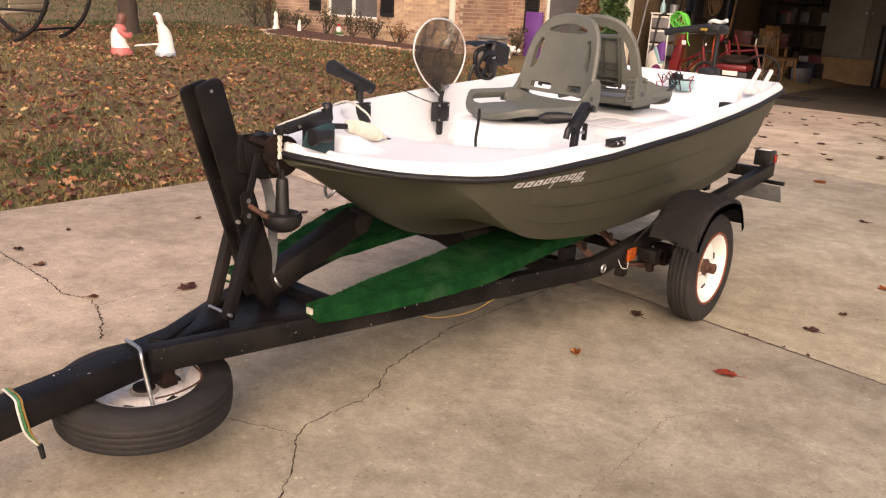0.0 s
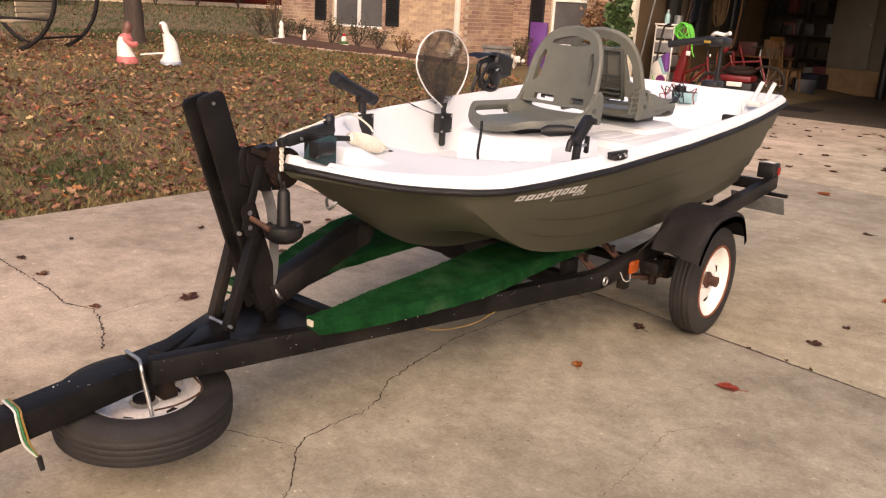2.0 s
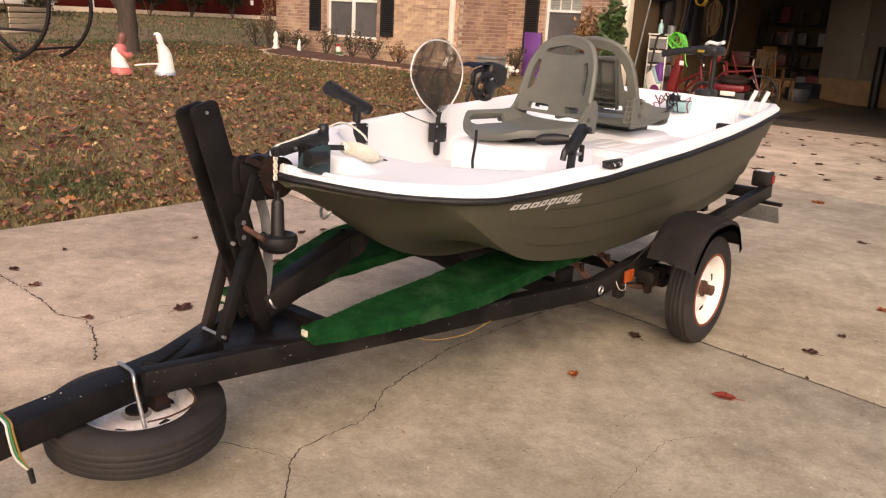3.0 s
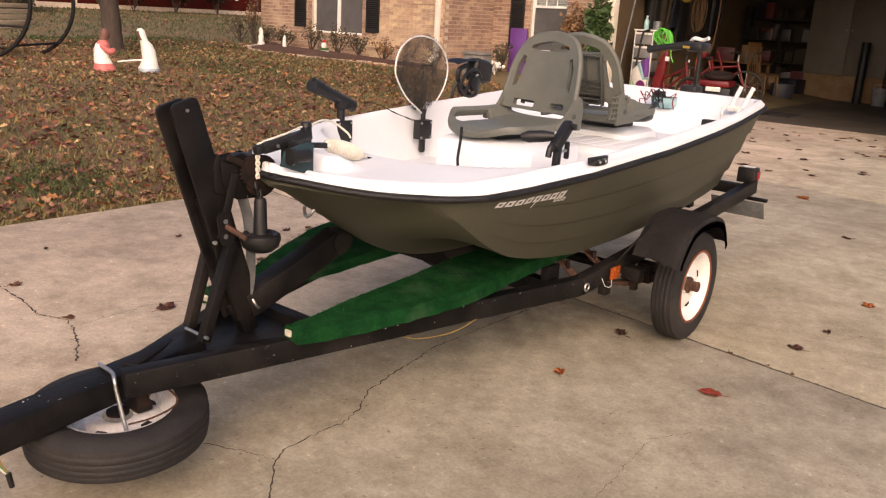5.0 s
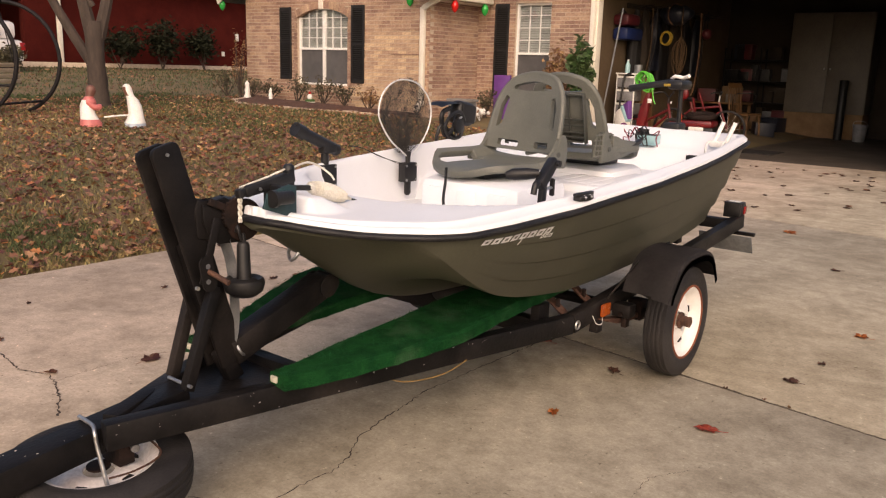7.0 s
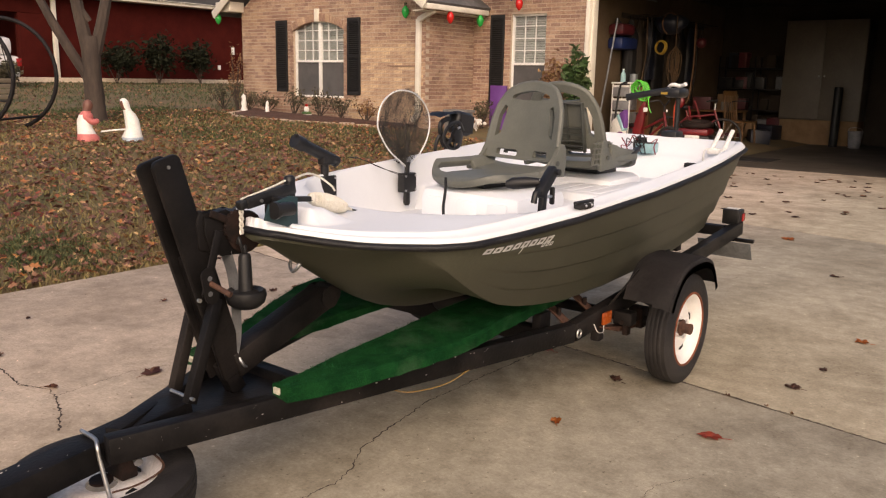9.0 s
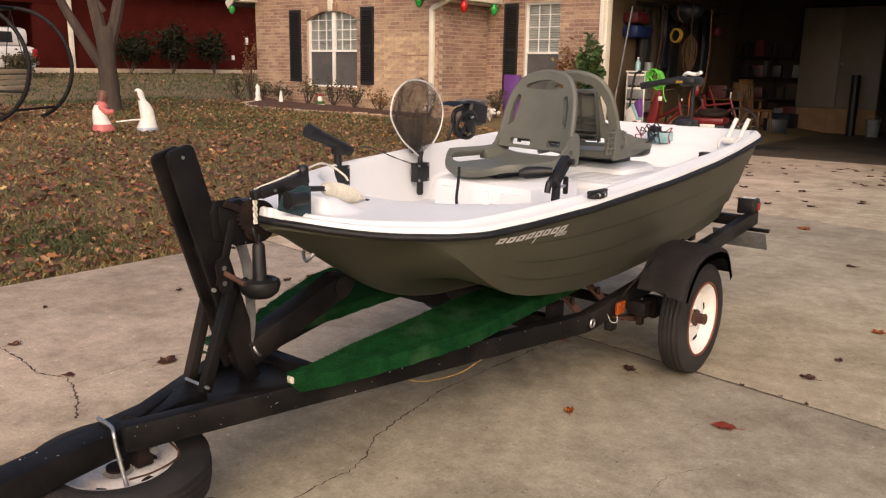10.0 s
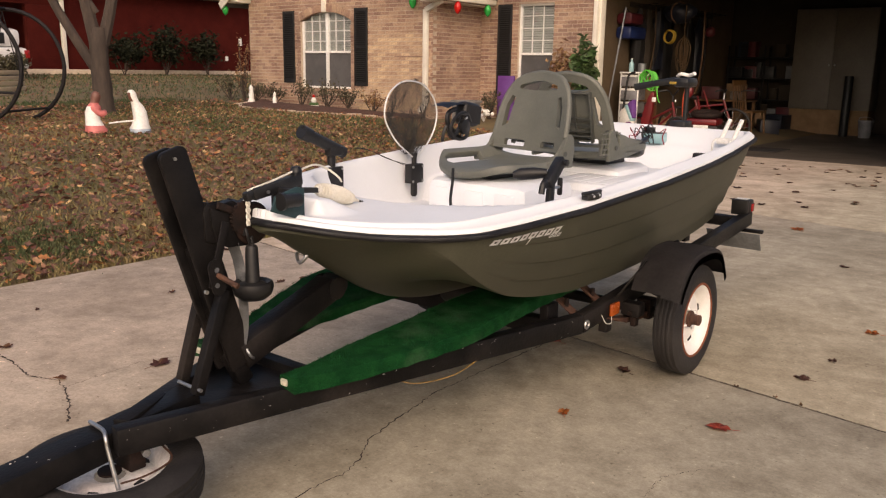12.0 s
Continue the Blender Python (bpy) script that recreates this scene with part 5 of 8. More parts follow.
def boat_seat(name, m, label):
    """A folding moulded seat; it faces its own -y, the pan's underside at z = 0, the hinge at y = 0."""
    s = thing(name, label, "boat seat", m, "boat seats")
    # pan: dished slab with a rounded front and raised sides
    bm = bmesh.new()
    rows_ = []
    for i in range(17):
        t = i / 16
        y = -0.47 + 0.50 * t
        hw = 0.225 - 0.085 * max(0, 1 - t / 0.34) ** 2.2 - 0.01 * smoothstep(0.7, 1, t)
        row = []
        for j in range(21):
            u = -1 + j / 10
            dish = 0.018 * (abs(u) ** 3) + 0.02 * smoothstep(0.75, 1.0, t) - 0.022 * max(0, 1 - t / 0.18) ** 2
            rail = 0.034 * smoothstep(0.70, 0.84, -u) * smoothstep(0.10, 0.26, t) * (1 - smoothstep(0.84, 0.97, t))
            row.append((u * hw, y + 0.045 * u * u * max(0, 1 - t / 0.4), 0.040 + dish + rail))
        rows_.append(row)
    grid(bm, rows_)
    # side slots cut out of the pan
    gone = [f for f in bm.faces if 0.105 < -f.calc_center_median().x < 0.178 and -0.36 < f.calc_center_median().y < -0.13]
    bmesh.ops.delete(bm, geom=gone, context='FACES')
    bmesh.ops.solidify(bm, geom=bm.faces[:], thickness=0.034)
    bmesh.ops.bevel(bm, geom=[e for e in bm.edges if e.calc_face_angle(0) > 1.0], offset=0.008, segments=2, affect='EDGES', profile=0.5)
    part("seat_pan", bm, M_SEAT, s)
    # backrest
    outer = [(-0.205, 0.03), (0.205, 0.03)] + [(p.x, p.y) for p in curve([(0.214, 0.10, 0), (0.203, 0.21, 0), (0.178, 0.30, 0), (0.12, 0.368, 0), (0.0, 0.395, 0), (-0.12, 0.368, 0), (-0.178, 0.30, 0), (-0.203, 0.21, 0), (-0.214, 0.10, 0)], 4)]
    handle = [(p.x, p.y) for p in curve([(0.115, 0.318, 0), (0.10, 0.338, 0), (0.0, 0.358, 0), (-0.10, 0.338, 0), (-0.115, 0.318, 0)], 4)] + [(-0.05, 0.312), (0.05, 0.312)]
    slots = [[(sx * 0.146, 0.15), (sx * 0.176, 0.13), (sx * 0.170, 0.235), (sx * 0.148, 0.285), (sx * 0.128, 0.275)] for sx in (1, -1)]
    low = [round_rect(-0.15, -0.03, 0.045, 0.075, 0.008, 3), round_rect(0.07, 0.16, 0.045, 0.075, 0.008, 3)]
    bm = plate_with_holes(outer, [handle] + slots + low, 0.026)
    lean = Matrix.Translation((0, 0.005, 0.055)) @ Matrix.Rotation(radians(-13), 4, 'X')
    for v in bm.verts:
        v.co.y += -0.25 * v.co.x * v.co.x * 2.2
        v.co = lean @ v.co
    back = part("backrest", bm, M_SEAT, s, smooth=35)
    bm = bmesh.new()
    rim = [(p[0], 0.013 - 0.55 * p[0] * p[0], p[1]) for p in outer[2:]]
    tube(bm, [lean @ Vector(p) for p in rim], 0.0145, 10)
    part("back_rim", bm, M_SEAT, back)
    bm = bmesh.new()
    for k in range(4):
        z = 0.085 + 0.03 * k
        box(bm, (-0.13, 0.024, z), (0.13, 0.036, z + 0.008), 0, lean)
    for x in (-0.125, -0.04, 0.04, 0.125):
        box(bm, (x - 0.004, 0.024, 0.08), (x + 0.004, 0.036, 0.30), 0, lean)
    part("stiffening_ribs", bm, M_SEATDARK, back)
    bm = bmesh.new()
    for x in (-0.13, 0.13):
        box(bm, (x - 0.004, 0.020, 0.06), (x + 0.004, 0.046, 0.31), 0.002, lean)
    box(bm, (-0.13, 0.020, 0.302), (0.13, 0.046, 0.310), 0.002, lean)
    for k in range(3):
        box(bm, (-0.126, 0.022, 0.07 + 0.022 * k), (0.126, 0.060 - 0.006 * k, 0.076 + 0.022 * k), 0.002, lean)
    part("back_frame", bm, M_SEATDARK, back)
    for sx in (1, -1):
        bm = bmesh.new()
        prism(bm, [(0.055, 0.02), (0.068, 0.09), (0.062, 0.15), (0.045, 0.172), (0.022, 0.172), (0.004, 0.150), (-0.012, 0.105), (-0.045, 0.075), (-0.12, 0.058), (-0.12, 0.03)], 0, 0.024, 0.006, Matrix.Translation((sx * 0.218 - 0.011, 0.0, 0.0)) @ Matrix.Rotation(radians(90), 4, 'Z') @ Matrix.Rotation(radians(90), 4, 'X'))
        arm = part("hinge_arm", bm, M_SEAT, s)
        part("hinge_bolt", T([(sx * 0.226, 0.0, 0.085), (sx * 0.234, 0.0, 0.085)], 0.012, 10), M_SEATDARK, arm)
    part("swivel_plate", B((-0.10, -0.34, -0.018), (0.10, -0.14, 0.006), 0.006), M_PLASTIC, s)
    return s


boat_seat("swivel_chair", EQ @ Matrix.Translation((0.022, -0.282, 0.890)) @ Matrix.Rotation(radians(-8), 4, 'Z') @ Matrix.Scale(0.96, 4), "grey-green moulded plastic boat seat facing the bow")
boat_seat("swivel_chair", EQ @ Matrix.Translation((0.038, 0.130, 0.890)) @ Matrix.Rotation(radians(178), 4, 'Z') @ Matrix.Scale(0.96, 4), "grey-green plastic boat seat facing the stern, ribbed back showing")

fold = thing("seat_bracket", "grey-green lattice hinge bracket beside the rear seat", "seat bracket", EQ @ Matrix.Translation((0.236, 0.075, 0.92)))
bm = bmesh.new()
prism(bm, [(-0.085, 0.02), (0.10, 0.01), (0.12, 0.03), (0.10, 0.10), (0.06, 0.135), (-0.02, 0.135), (-0.07, 0.09)], 0, 0.006, 0.002, Matrix.Rotation(radians(90), 4, 'Z') @ Matrix.Rotation(radians(90), 4, 'X'))
part("backing", bm, M_SEATDARK, fold)
bm = bmesh.new()
for k in range(6):
    beam(bm, (0.010, -0.075 + 0.030 * k, 0.022), (0.010, -0.055 + 0.026 * k, 0.128), 0.006, 0.010, 0, up=(1, 0, 0))
for k in range(5):
    beam(bm, (0.011, -0.078, 0.025 + 0.024 * k), (0.011, 0.10, 0.022 + 0.024 * k), 0.006, 0.010, 0, up=(1, 0, 0))
part("lattice", bm, M_SEAT, fold)
part("arm", prism(bmesh.new(), [(0.09, 0.0), (0.09, 0.115), (0.15, 0.105), (0.22, 0.078), (0.34, 0.075), (0.36, 0.05), (0.33, 0.02), (0.20, 0.005)], -0.010, 0.022, 0.008, SIDE), M_SEAT, fold)
part("latch", beam(bmesh.new(), (0.012, 0.29, 0.045), (0.012, 0.40, 0.075), 0.026, 0.026, 0.008), M_PLASTIC, fold)
part("latch_lever", beam(bmesh.new(), (0.012, 0.30, 0.05), (0.012, 0.27, 0.015), 0.018, 0.018, 0.005), M_PLASTIC, fold)


def rod_holder(m, label, tip, knob=False):
    """Clamp plate, stem and open tube; plate in the x = 0 plane, tip the tube's upper end."""
    h = thing("rod_holder", label, "rod holder", m, "rod holders")
    plate = part("mount_plate", B((0.030, -0.045, -0.075), (0.048, 0.045, 0.020), 0.004), M_PLASTIC, h)
    for a in (-0.034, 0.034):
        for c in (-0.044, 0.034):
            part("screw", T([(0.046, a, c - 0.024), (0.052, a, c - 0.024)], 0.005, 6), M_ZINC, plate)
    part("stem", T([(0.02, 0, -0.04), (0.02, 0, 0.085)], [0.016, 0.018], 10), M_PLASTIC, h)
    t = Vector(tip)
    base = Vector((0.02, 0.07, 0.075))
    d = (t - base).normalized()
    bm = bmesh.new()
    tube(bm, [base, base + d * 0.06, t - d * 0.05, t - d * 0.049, t], [0.025, 0.024, 0.024, 0.030, 0.030], 14)
    part("tube", bm, M_PLASTIC, h)
    part("yoke", B((0.000, -0.025, 0.065), (0.045, 0.055, 0.105), 0.010), M_PLASTIC, h)
    bm = bmesh.new()
    beam(bm, base + d * 0.03 + Vector((0, 0, 0.02)), t + Vector((0, 0, 0.022)), 0.014, 0.012, 0.003)
    part("top_strap", bm, M_PLASTIC, h)
    if knob:
        part("knob", T([(0.02, 0.035, -0.01), (0.02, 0.075, -0.012)], [0.006, 0.006], 8), M_ZINC, h)
        part("wing_nut", B((0.004, 0.070, -0.04), (0.036, 0.086, 0.02), 0.006), M_PLASTIC, h)
    return h


rod_holder(EQ @ Matrix.Translation((-0.520, -0.985, 0.890)), "black plastic rod holder on the gunwale wall", (0.02, -0.165, 0.175))
h = thing("rod_holder", "black rod holder clamped inside the near gunwale", "rod holder", Matrix.Translation((0.50, -0.80, 0.868)), "rod holders")
part("stem", beam(bmesh.new(), (0, -0.055, -0.05), (0.0, -0.045, 0.075), 0.024, 0.030, 0.006, up=(0, -1, 0)), M_PLASTIC, h)
part("foot", B((-0.02, -0.085, -0.07), (0.02, -0.035, -0.045), 0.006), M_PLASTIC, h)
part("body", beam(bmesh.new(), (0, -0.075, 0.048), (-0.01, 0.035, 0.135), 0.040, 0.040, 0.010, up=(0, -1, 0)), M_PLASTIC, h)
part("hinge_pin", T([(0.016, 0.022, 0.125), (0.026, 0.022, 0.125)], 0.012, 10), M_PLASTIC, h)
part("cradle", T([(-0.02, -0.045, 0.090), (-0.06, -0.07, 0.088), (-0.10, -0.10, 0.084), (-0.12, -0.115, 0.080)], [0.016, 0.022, 0.022, 0.012], 10), M_PLASTIC, h)
part("lower_jaw", T(curve([(0.0, -0.07, 0.062), (0.0, -0.098, 0.056), (0.0, -0.110, 0.022)], 4), [0.012] * 9, 8), M_PLASTIC, h)
part("knob_shaft", T([(0, -0.045, 0.036), (0.0, 0.02, 0.036)], 0.006, 8), M_ZINC, h)
part("wing_knob", B((-0.010, 0.010, 0.004), (0.010, 0.024, 0.070), 0.006), M_PLASTIC, h)


# landing net standing in its own holder
NY, NX = -0.462, -0.488
net = thing("landing_net", "landing net with silver hoop and dark mesh", "landing net", Matrix.Translation((0, 0, 0.012)))
bm = bmesh.new()
hoop = [(0, 0.895), (-0.045, 0.925), (-0.13, 0.985), (-0.195, 1.07), (-0.205, 1.13), (-0.17, 1.205), (-0.09, 1.255), (0.0, 1.265), (0.09, 1.245), (0.165, 1.185), (0.19, 1.11), (0.165, 1.03), (0.10, 0.955), (0.035, 0.91)]
pts = curve([(NX + 0.02 * a, NY - 0.012 * (z - 0.895) / 0.2 + 0.91 * a, 0.895 + 0.97 * (z - 0.895)) for a, z in hoop] + [(NX, NY, 0.895)], 5)
part("hoop", T(pts, 0.0037, 8), M_SILVER, net)
part("yoke", T([(NX, NY, 0.922), (NX, NY, 0.895), (NX, NY, 0.86)], [0.017, 0.012, 0.012], 10), M_PLASTIC, net)
part("handle", T([(NX, NY, 0.87), (NX, NY, 0.725), (NX, NY, 0.715)], [0.016, 0.016, 0.010], 12), M_PLASTIC, net)
pl = part("holder_plate", B((NX - 0.02, NY - 0.044, 0.78), (NX + 0.022, NY + 0.044, 0.87), 0.004), M_PLASTIC, net)
for a in (-0.034, 0.034):
    for c in (0.79, 0.858):
        part("screw", T([(NX + 0.02, NY + a, c), (NX + 0.027, NY + a, c)], 0.006, 6), M_ZINC, pl)
# the bag: fine mesh sagging behind the hoop, with darker folds where it is bunched
def bag(a, z, deep, fold):
    """Point of the bag behind the hoop's plane; a across, z height, deep its sag, fold its crumpling."""
    e = max(0, 1 - (a / 0.195) ** 2 - ((z - 1.09) / 0.178) ** 2) ** 0.6
    n1, n2 = noise.noise((a * 9, z * 7, 2.0 + deep * 40)), noise.noise((a * 16, z * 13, 7.0 + deep * 40))
    return Vector((NX - deep * e + 0.02 * fold * e * n2, NY - 0.012 * (z - 0.895) / 0.2 + a * 0.91 + (0.45 * deep + fold * (0.060 * n1 + 0.03 * n2)) * e, z - 0.4 * deep * e + fold * 0.045 * e * n2))


def mesh_layer(name, step, deep, fold, rad):
    """One layer of diamond mesh filling the hoop."""
    bm = bmesh.new()
    for k in range(-int(0.4 / step), int(0.4 / step) + 1):
        for sgn in (1, -1):
            run = []
            for i in range(-34, 35):
                a, z = k * step + i * 0.0055, 1.09 + sgn * i * 0.0095
                narrow = 1.0 if z > 1.06 else 1.0 + (1.06 - z) * 3.2
                if (a * narrow / 0.195) ** 2 + ((z - 1.09) / 0.178) ** 2 < 1.0:
                    run.append(bag(a, z, deep, fold))
            if len(run) > 2:
                tube(bm, run[::2] + [run[-1]], rad, 3, caps=False)
    part(name, bm, M_MESHNET, net)


mesh_layer("net_bag", 0.0060, 0.03, 0.25, 0.00030)
mesh_layer("gathered_mesh", 0.0070, 0.06, 1.0, 0.00055)
mesh_layer("folded_mesh", 0.0090, 0.045, 1.8, 0.00065)
gr_ = random.Random(4)
bm = bmesh.new()
for k in range(110):
    a0, z0 = gr_.gauss(0.0, 0.036), gr_.uniform(0.95, 1.12)
    pts_ = [(NX - 0.01 - 0.04 * gr_.random(), NY + a0 * 1.5, z0)]
    for q in range(3):
        f_ = (q + 1) / 3
        pts_.append((NX - 0.02 - 0.02 * gr_.random(), NY + a0 * (1.5 - 1.2 * f_) + gr_.gauss(0, 0.008), z0 + (0.915 - z0) * f_))
    tube(bm, curve(pts_, 3), 0.0009, 3)
part("net_neck", bm, M_MESHNET, net)
solo("loose_cord", T(curve([(NX + 0.014, NY - 0.045, 0.872), (-0.475, -0.58, 0.895), (-0.50, -0.66, 0.93), (-0.56, -0.72, 0.964), (-0.60, -0.745, 0.966), (-0.565, -0.69, 0.955), (-0.51, -0.62, 0.915), (NX + 0.014, NY - 0.04, 0.878)], 6), 0.0016, 6), M_PLASTIC, "thin black cord looped over the gunwale", "cord", EQ)

# bow anchor bracket, rope and mushroom anchor
br = thing("anchor_bracket", "black plastic bow anchor bracket with teal base", "anchor bracket", BOW)
part("base_plate", prism(bmesh.new(), [(-1.879, 0.909), (-1.753, 0.866), (-1.752, 0.965), (-1.78, 0.972), (-1.862, 0.953)], 0.184, 0.192, 0.002, BOW.inverted() @ SIDE), M_TEAL, br, "dark teal base plate")
part("base_foot", B((0.06, -1.773, 0.86), (0.183, -1.755, 0.96), 0.004, BOW.inverted()), M_PLASTIC, br)
bm = bmesh.new()
beam(bm, (0.0, -1.800, 0.930), (0.0, -1.60, 0.962), 0.034, 0.038, 0.008)
beam(bm, (0.0, -1.826, 0.924), (0.0, -1.795, 0.931), 0.030, 0.030, 0.008)
part("arm", bm, M_PLASTIC, br)
part("arm_bolt", T([(0.019, -1.75, 0.936), (0.024, -1.75, 0.936)], 0.006, 6), M_ZINC, br)
part("upright", beam(bmesh.new(), (0.0, -1.618, 0.87), (0.0, -1.616, 0.988), 0.030, 0.030, 0.006), M_PLASTIC, br)
part("cap", T([(0.0, -1.616, 0.986), (0.0, -1.616, 0.998), (0.0, -1.616, 1.004)], [0.020, 0.018, 0.012], 10), M_PLASTIC, br)
part("spool", T([(0.136, -1.800, 0.923), (0.136, -1.788, 0.923), (0.136, -1.785, 0.923), (0.136, -1.725, 0.922)], [0.027, 0.027, 0.021, 0.021], 18), M_PLASTIC, br)
part("cleat_arm", beam(bmesh.new(), (0.005, -1.60, 0.925), (0.005, -1.525, 0.918), 0.020, 0.018, 0.004), M_PLASTIC, br)
rope = thing("anchor_rope", "cream braided anchor rope wound in a hank", "rope", BOW)
bm = bmesh.new()
axis = [Vector((0.0 + 0.015 * t, -1.530 + 0.155 * t, 0.922 - 0.050 * t)) for t in [i / 400 for i in range(401)]]
d = (axis[-1] - axis[0]).normalized()
u = d.orthogonal().normalized()
w = d.cross(u)
pts = []
for i, p in enumerate(axis):
    t = i / 400
    r = 0.026 * math.sin(math.pi * (0.08 + 0.84 * t)) ** 0.6
    a = 2 * math.pi * 17 * t
    pts.append(p + r * (math.cos(a) * u + math.sin(a) * w))
tube(bm, pts, 0.0056, 6)
part("hank", bm, M_ROPE, rope)
part("core", T([axis[0], axis[200], axis[-1], axis[-1] + d * 0.03], [0.012, 0.027, 0.010, 0.004], 10), M_ROPE, rope)
part("rope_tip", T([axis[-1] + d * 0.028, axis[-1] + d * 0.055], 0.004, 6), M_PLASTIC, rope)
part("rope_run", T([(0.0, -1.815, 0.945), (0.0, -1.70, 0.970), (0.0, -1.616, 0.993)], 0.0034, 8), M_ROPE, rope)
part("rope_line", T(curve([(0.012, -1.61, 0.993), (-0.02, -1.52, 1.000), (-0.03, -1.46, 0.985), (0.0, -1.43, 0.955), (0.010, -1.42, 0.935)], 6), 0.0038, 8), M_ROPE, rope)
bm = bmesh.new()
for ph in (0, math.pi):
    tube(bm, [(0.0045 * math.cos(ph + i * 0.7), -1.814 + 0.0045 * math.sin(ph + i * 0.7), 0.930 - 0.0045 * i) for i in range(22)], 0.0040, 6)
part("rope_tail", bm, M_ROPE, rope)
anchor = thing("mushroom_anchor", "black coated mushroom anchor hanging from the bow", "anchor", BOW @ Matrix.Translation((0, -0.016, 0)))
part("shackle", T(curve([(-0.008, -1.81, 0.805), (0, -1.81, 0.825), (0.008, -1.81, 0.805), (0.006, -1.80, 0.78)], 5), 0.005, 8), M_PLASTIC, anchor)
part("shaft", lathe(bmesh.new(), [(0.006, 0.80), (0.009, 0.775), (0.017, 0.77), (0.020, 0.762), (0.023, 0.66), (0.027, 0.645)], 20, Matrix.Translation((0, -1.790, 0))), M_PLASTIC, anchor)
part("bowl", lathe(bmesh.new(), [(0.024, 0.655), (0.042, 0.648), (0.056, 0.656), (0.063, 0.652), (0.066, 0.637), (0.059, 0.613), (0.040, 0.598), (0.018, 0.594)], 28, Matrix.Translation((0, -1.790, 0))), M_PLASTIC, anchor)
ring = thing("bow_eye", "stainless bow eye with a shackle ring", "tow ring", BOW)
part("ring", T(curve([(0.018, -1.575, 0.735), (0.024, -1.60, 0.705), (0.0, -1.61, 0.680), (-0.024, -1.60, 0.705), (-0.018, -1.575, 0.735)], 6), 0.006, 8), M_ZINC, ring)
part("pin", T([(-0.026, -1.56, 0.742), (0.026, -1.56, 0.742)], 0.006, 8), M_ZINC, ring)
cl = thing("deck_cleat", "black plastic cleat screwed to the gunwale", "cleat", EQ @ BM @ Matrix.Translation((0.618, -0.905, 0.899)) @ Matrix.Rotation(radians(-2), 4, 'Z') @ Matrix.Diagonal((0.9, 0.9, 0.85, 1)))
bm = bmesh.new()
prism(bm, [(-0.018, -0.05), (0.018, -0.05), (0.022, -0.02), (0.022, 0.02), (0.018, 0.055), (-0.018, 0.055), (-0.022, 0.0)], 0, 0.022, 0.006)
part("body", bm, M_PLASTIC, cl)
part("horn", beam(bmesh.new(), (0, -0.068, 0.027), (0, 0.07, 0.025), 0.020, 0.014, 0.005), M_PLASTIC, cl)
for y in (-0.02, 0.025):
    part("screw", T([(0.012, y, 0.020), (0.025, y, 0.012)], 0.006, 6), M_ZINC, cl)
solo("hanging_strap", T(curve([(-0.02, -0.76, 0.925), (-0.01, -0.775, 0.87), (-0.015, -0.78, 0.80), (0.0, -0.79, 0.745), (-0.005, -0.79, 0.725)], 5), [0.006] * 21, 4), M_PLASTIC, "black webbing strap hanging below the seat", "strap", EQ)

# sonar unit on the far gunwale
fs = thing("sonar_display", "black sonar display on a swivel post mount", "fish finder", EQ @ Matrix.Translation((-0.62, 0.0, 0.955)))
part("post", T([(0, 0.02, -0.03), (0, 0.02, 0.06)], [0.022, 0.016], 12), M_PLASTIC, fs)
bm = bmesh.new()
box(bm, (-0.055, 0.055, 0.070), (0.030, 0.200, 0.195), 0.030, Matrix.Rotation(radians(-9), 4, 'X') @ Matrix.Translation((0, -0.01, 0.022)), 3)
hs_ = part("housing", bm, M_PLASTIC, fs)
part("bezel", B((0.0305, 0.070, 0.085), (0.035, 0.185, 0.178), 0.002, Matrix.Rotation(radians(-9), 4, 'X') @ Matrix.Translation((0, -0.01, 0.022))), M_SHUTTER, hs_)
bm = bmesh.new()
grid(bm, [[(-0.085 + 0.105 * u, y, 0.170 + 0.028 * math.sin(math.pi * (0.12 + 0.76 * v)) - 0.03 * max(0, u - 0.7)) for u in (0, 0.3, 0.7, 1.0)] for v, y in [(i / 10, -0.075 + 0.215 * i / 10) for i in range(11)]])
bmesh.ops.solidify(bm, geom=bm.faces[:], thickness=0.022)
part("visor", bm, M_NAVY, hs_, "dark navy sun visor", smooth=60)
part("bracket", T(curve([(0.0, 0.0, 0.05), (0.0, -0.045, 0.09), (0.0, -0.040, 0.145), (0.0, 0.02, 0.165)], 5), 0.013, 8), M_PLASTIC, fs)
part("swivel_knob", T([(0.018, 0.045, 0.075), (0.030, 0.045, 0.075), (0.050, 0.045, 0.075), (0.055, 0.045, 0.075)], [0.030, 0.040, 0.038, 0.025], 16), M_PLASTIC, fs)
part("cable", T(curve([(0.035, 0.10, 0.10), (0.045, 0.05, 0.145), (0.045, -0.03, 0.13), (0.04, -0.07, 0.07), (0.045, -0.03, 0.015), (0.045, 0.05, 0.02), (0.04, 0.08, 0.07)], 6), 0.010, 6), M_PLASTIC, fs)
part("knob_cap", T([(0.055, 0.03, 0.115), (0.058, 0.045, 0.122)], 0.006, 8), M_ZINC, fs)
part("cable", T(curve([(0.01, 0.06, 0.12), (0.03, 0.0, 0.05), (0.03, -0.06, 0.03), (0.02, -0.08, 0.08), (0.01, -0.10, 0.01), (0.01, -0.07, -0.05)], 6), 0.009, 6), M_PLASTIC, fs)
part("cable", T(curve([(0.02, 0.05, 0.09), (0.04, 0.02, 0.0), (0.03, -0.03, -0.02), (0.02, -0.02, 0.04), (0.02, 0.03, 0.02)], 6), 0.008, 6), M_PLASTIC, fs)


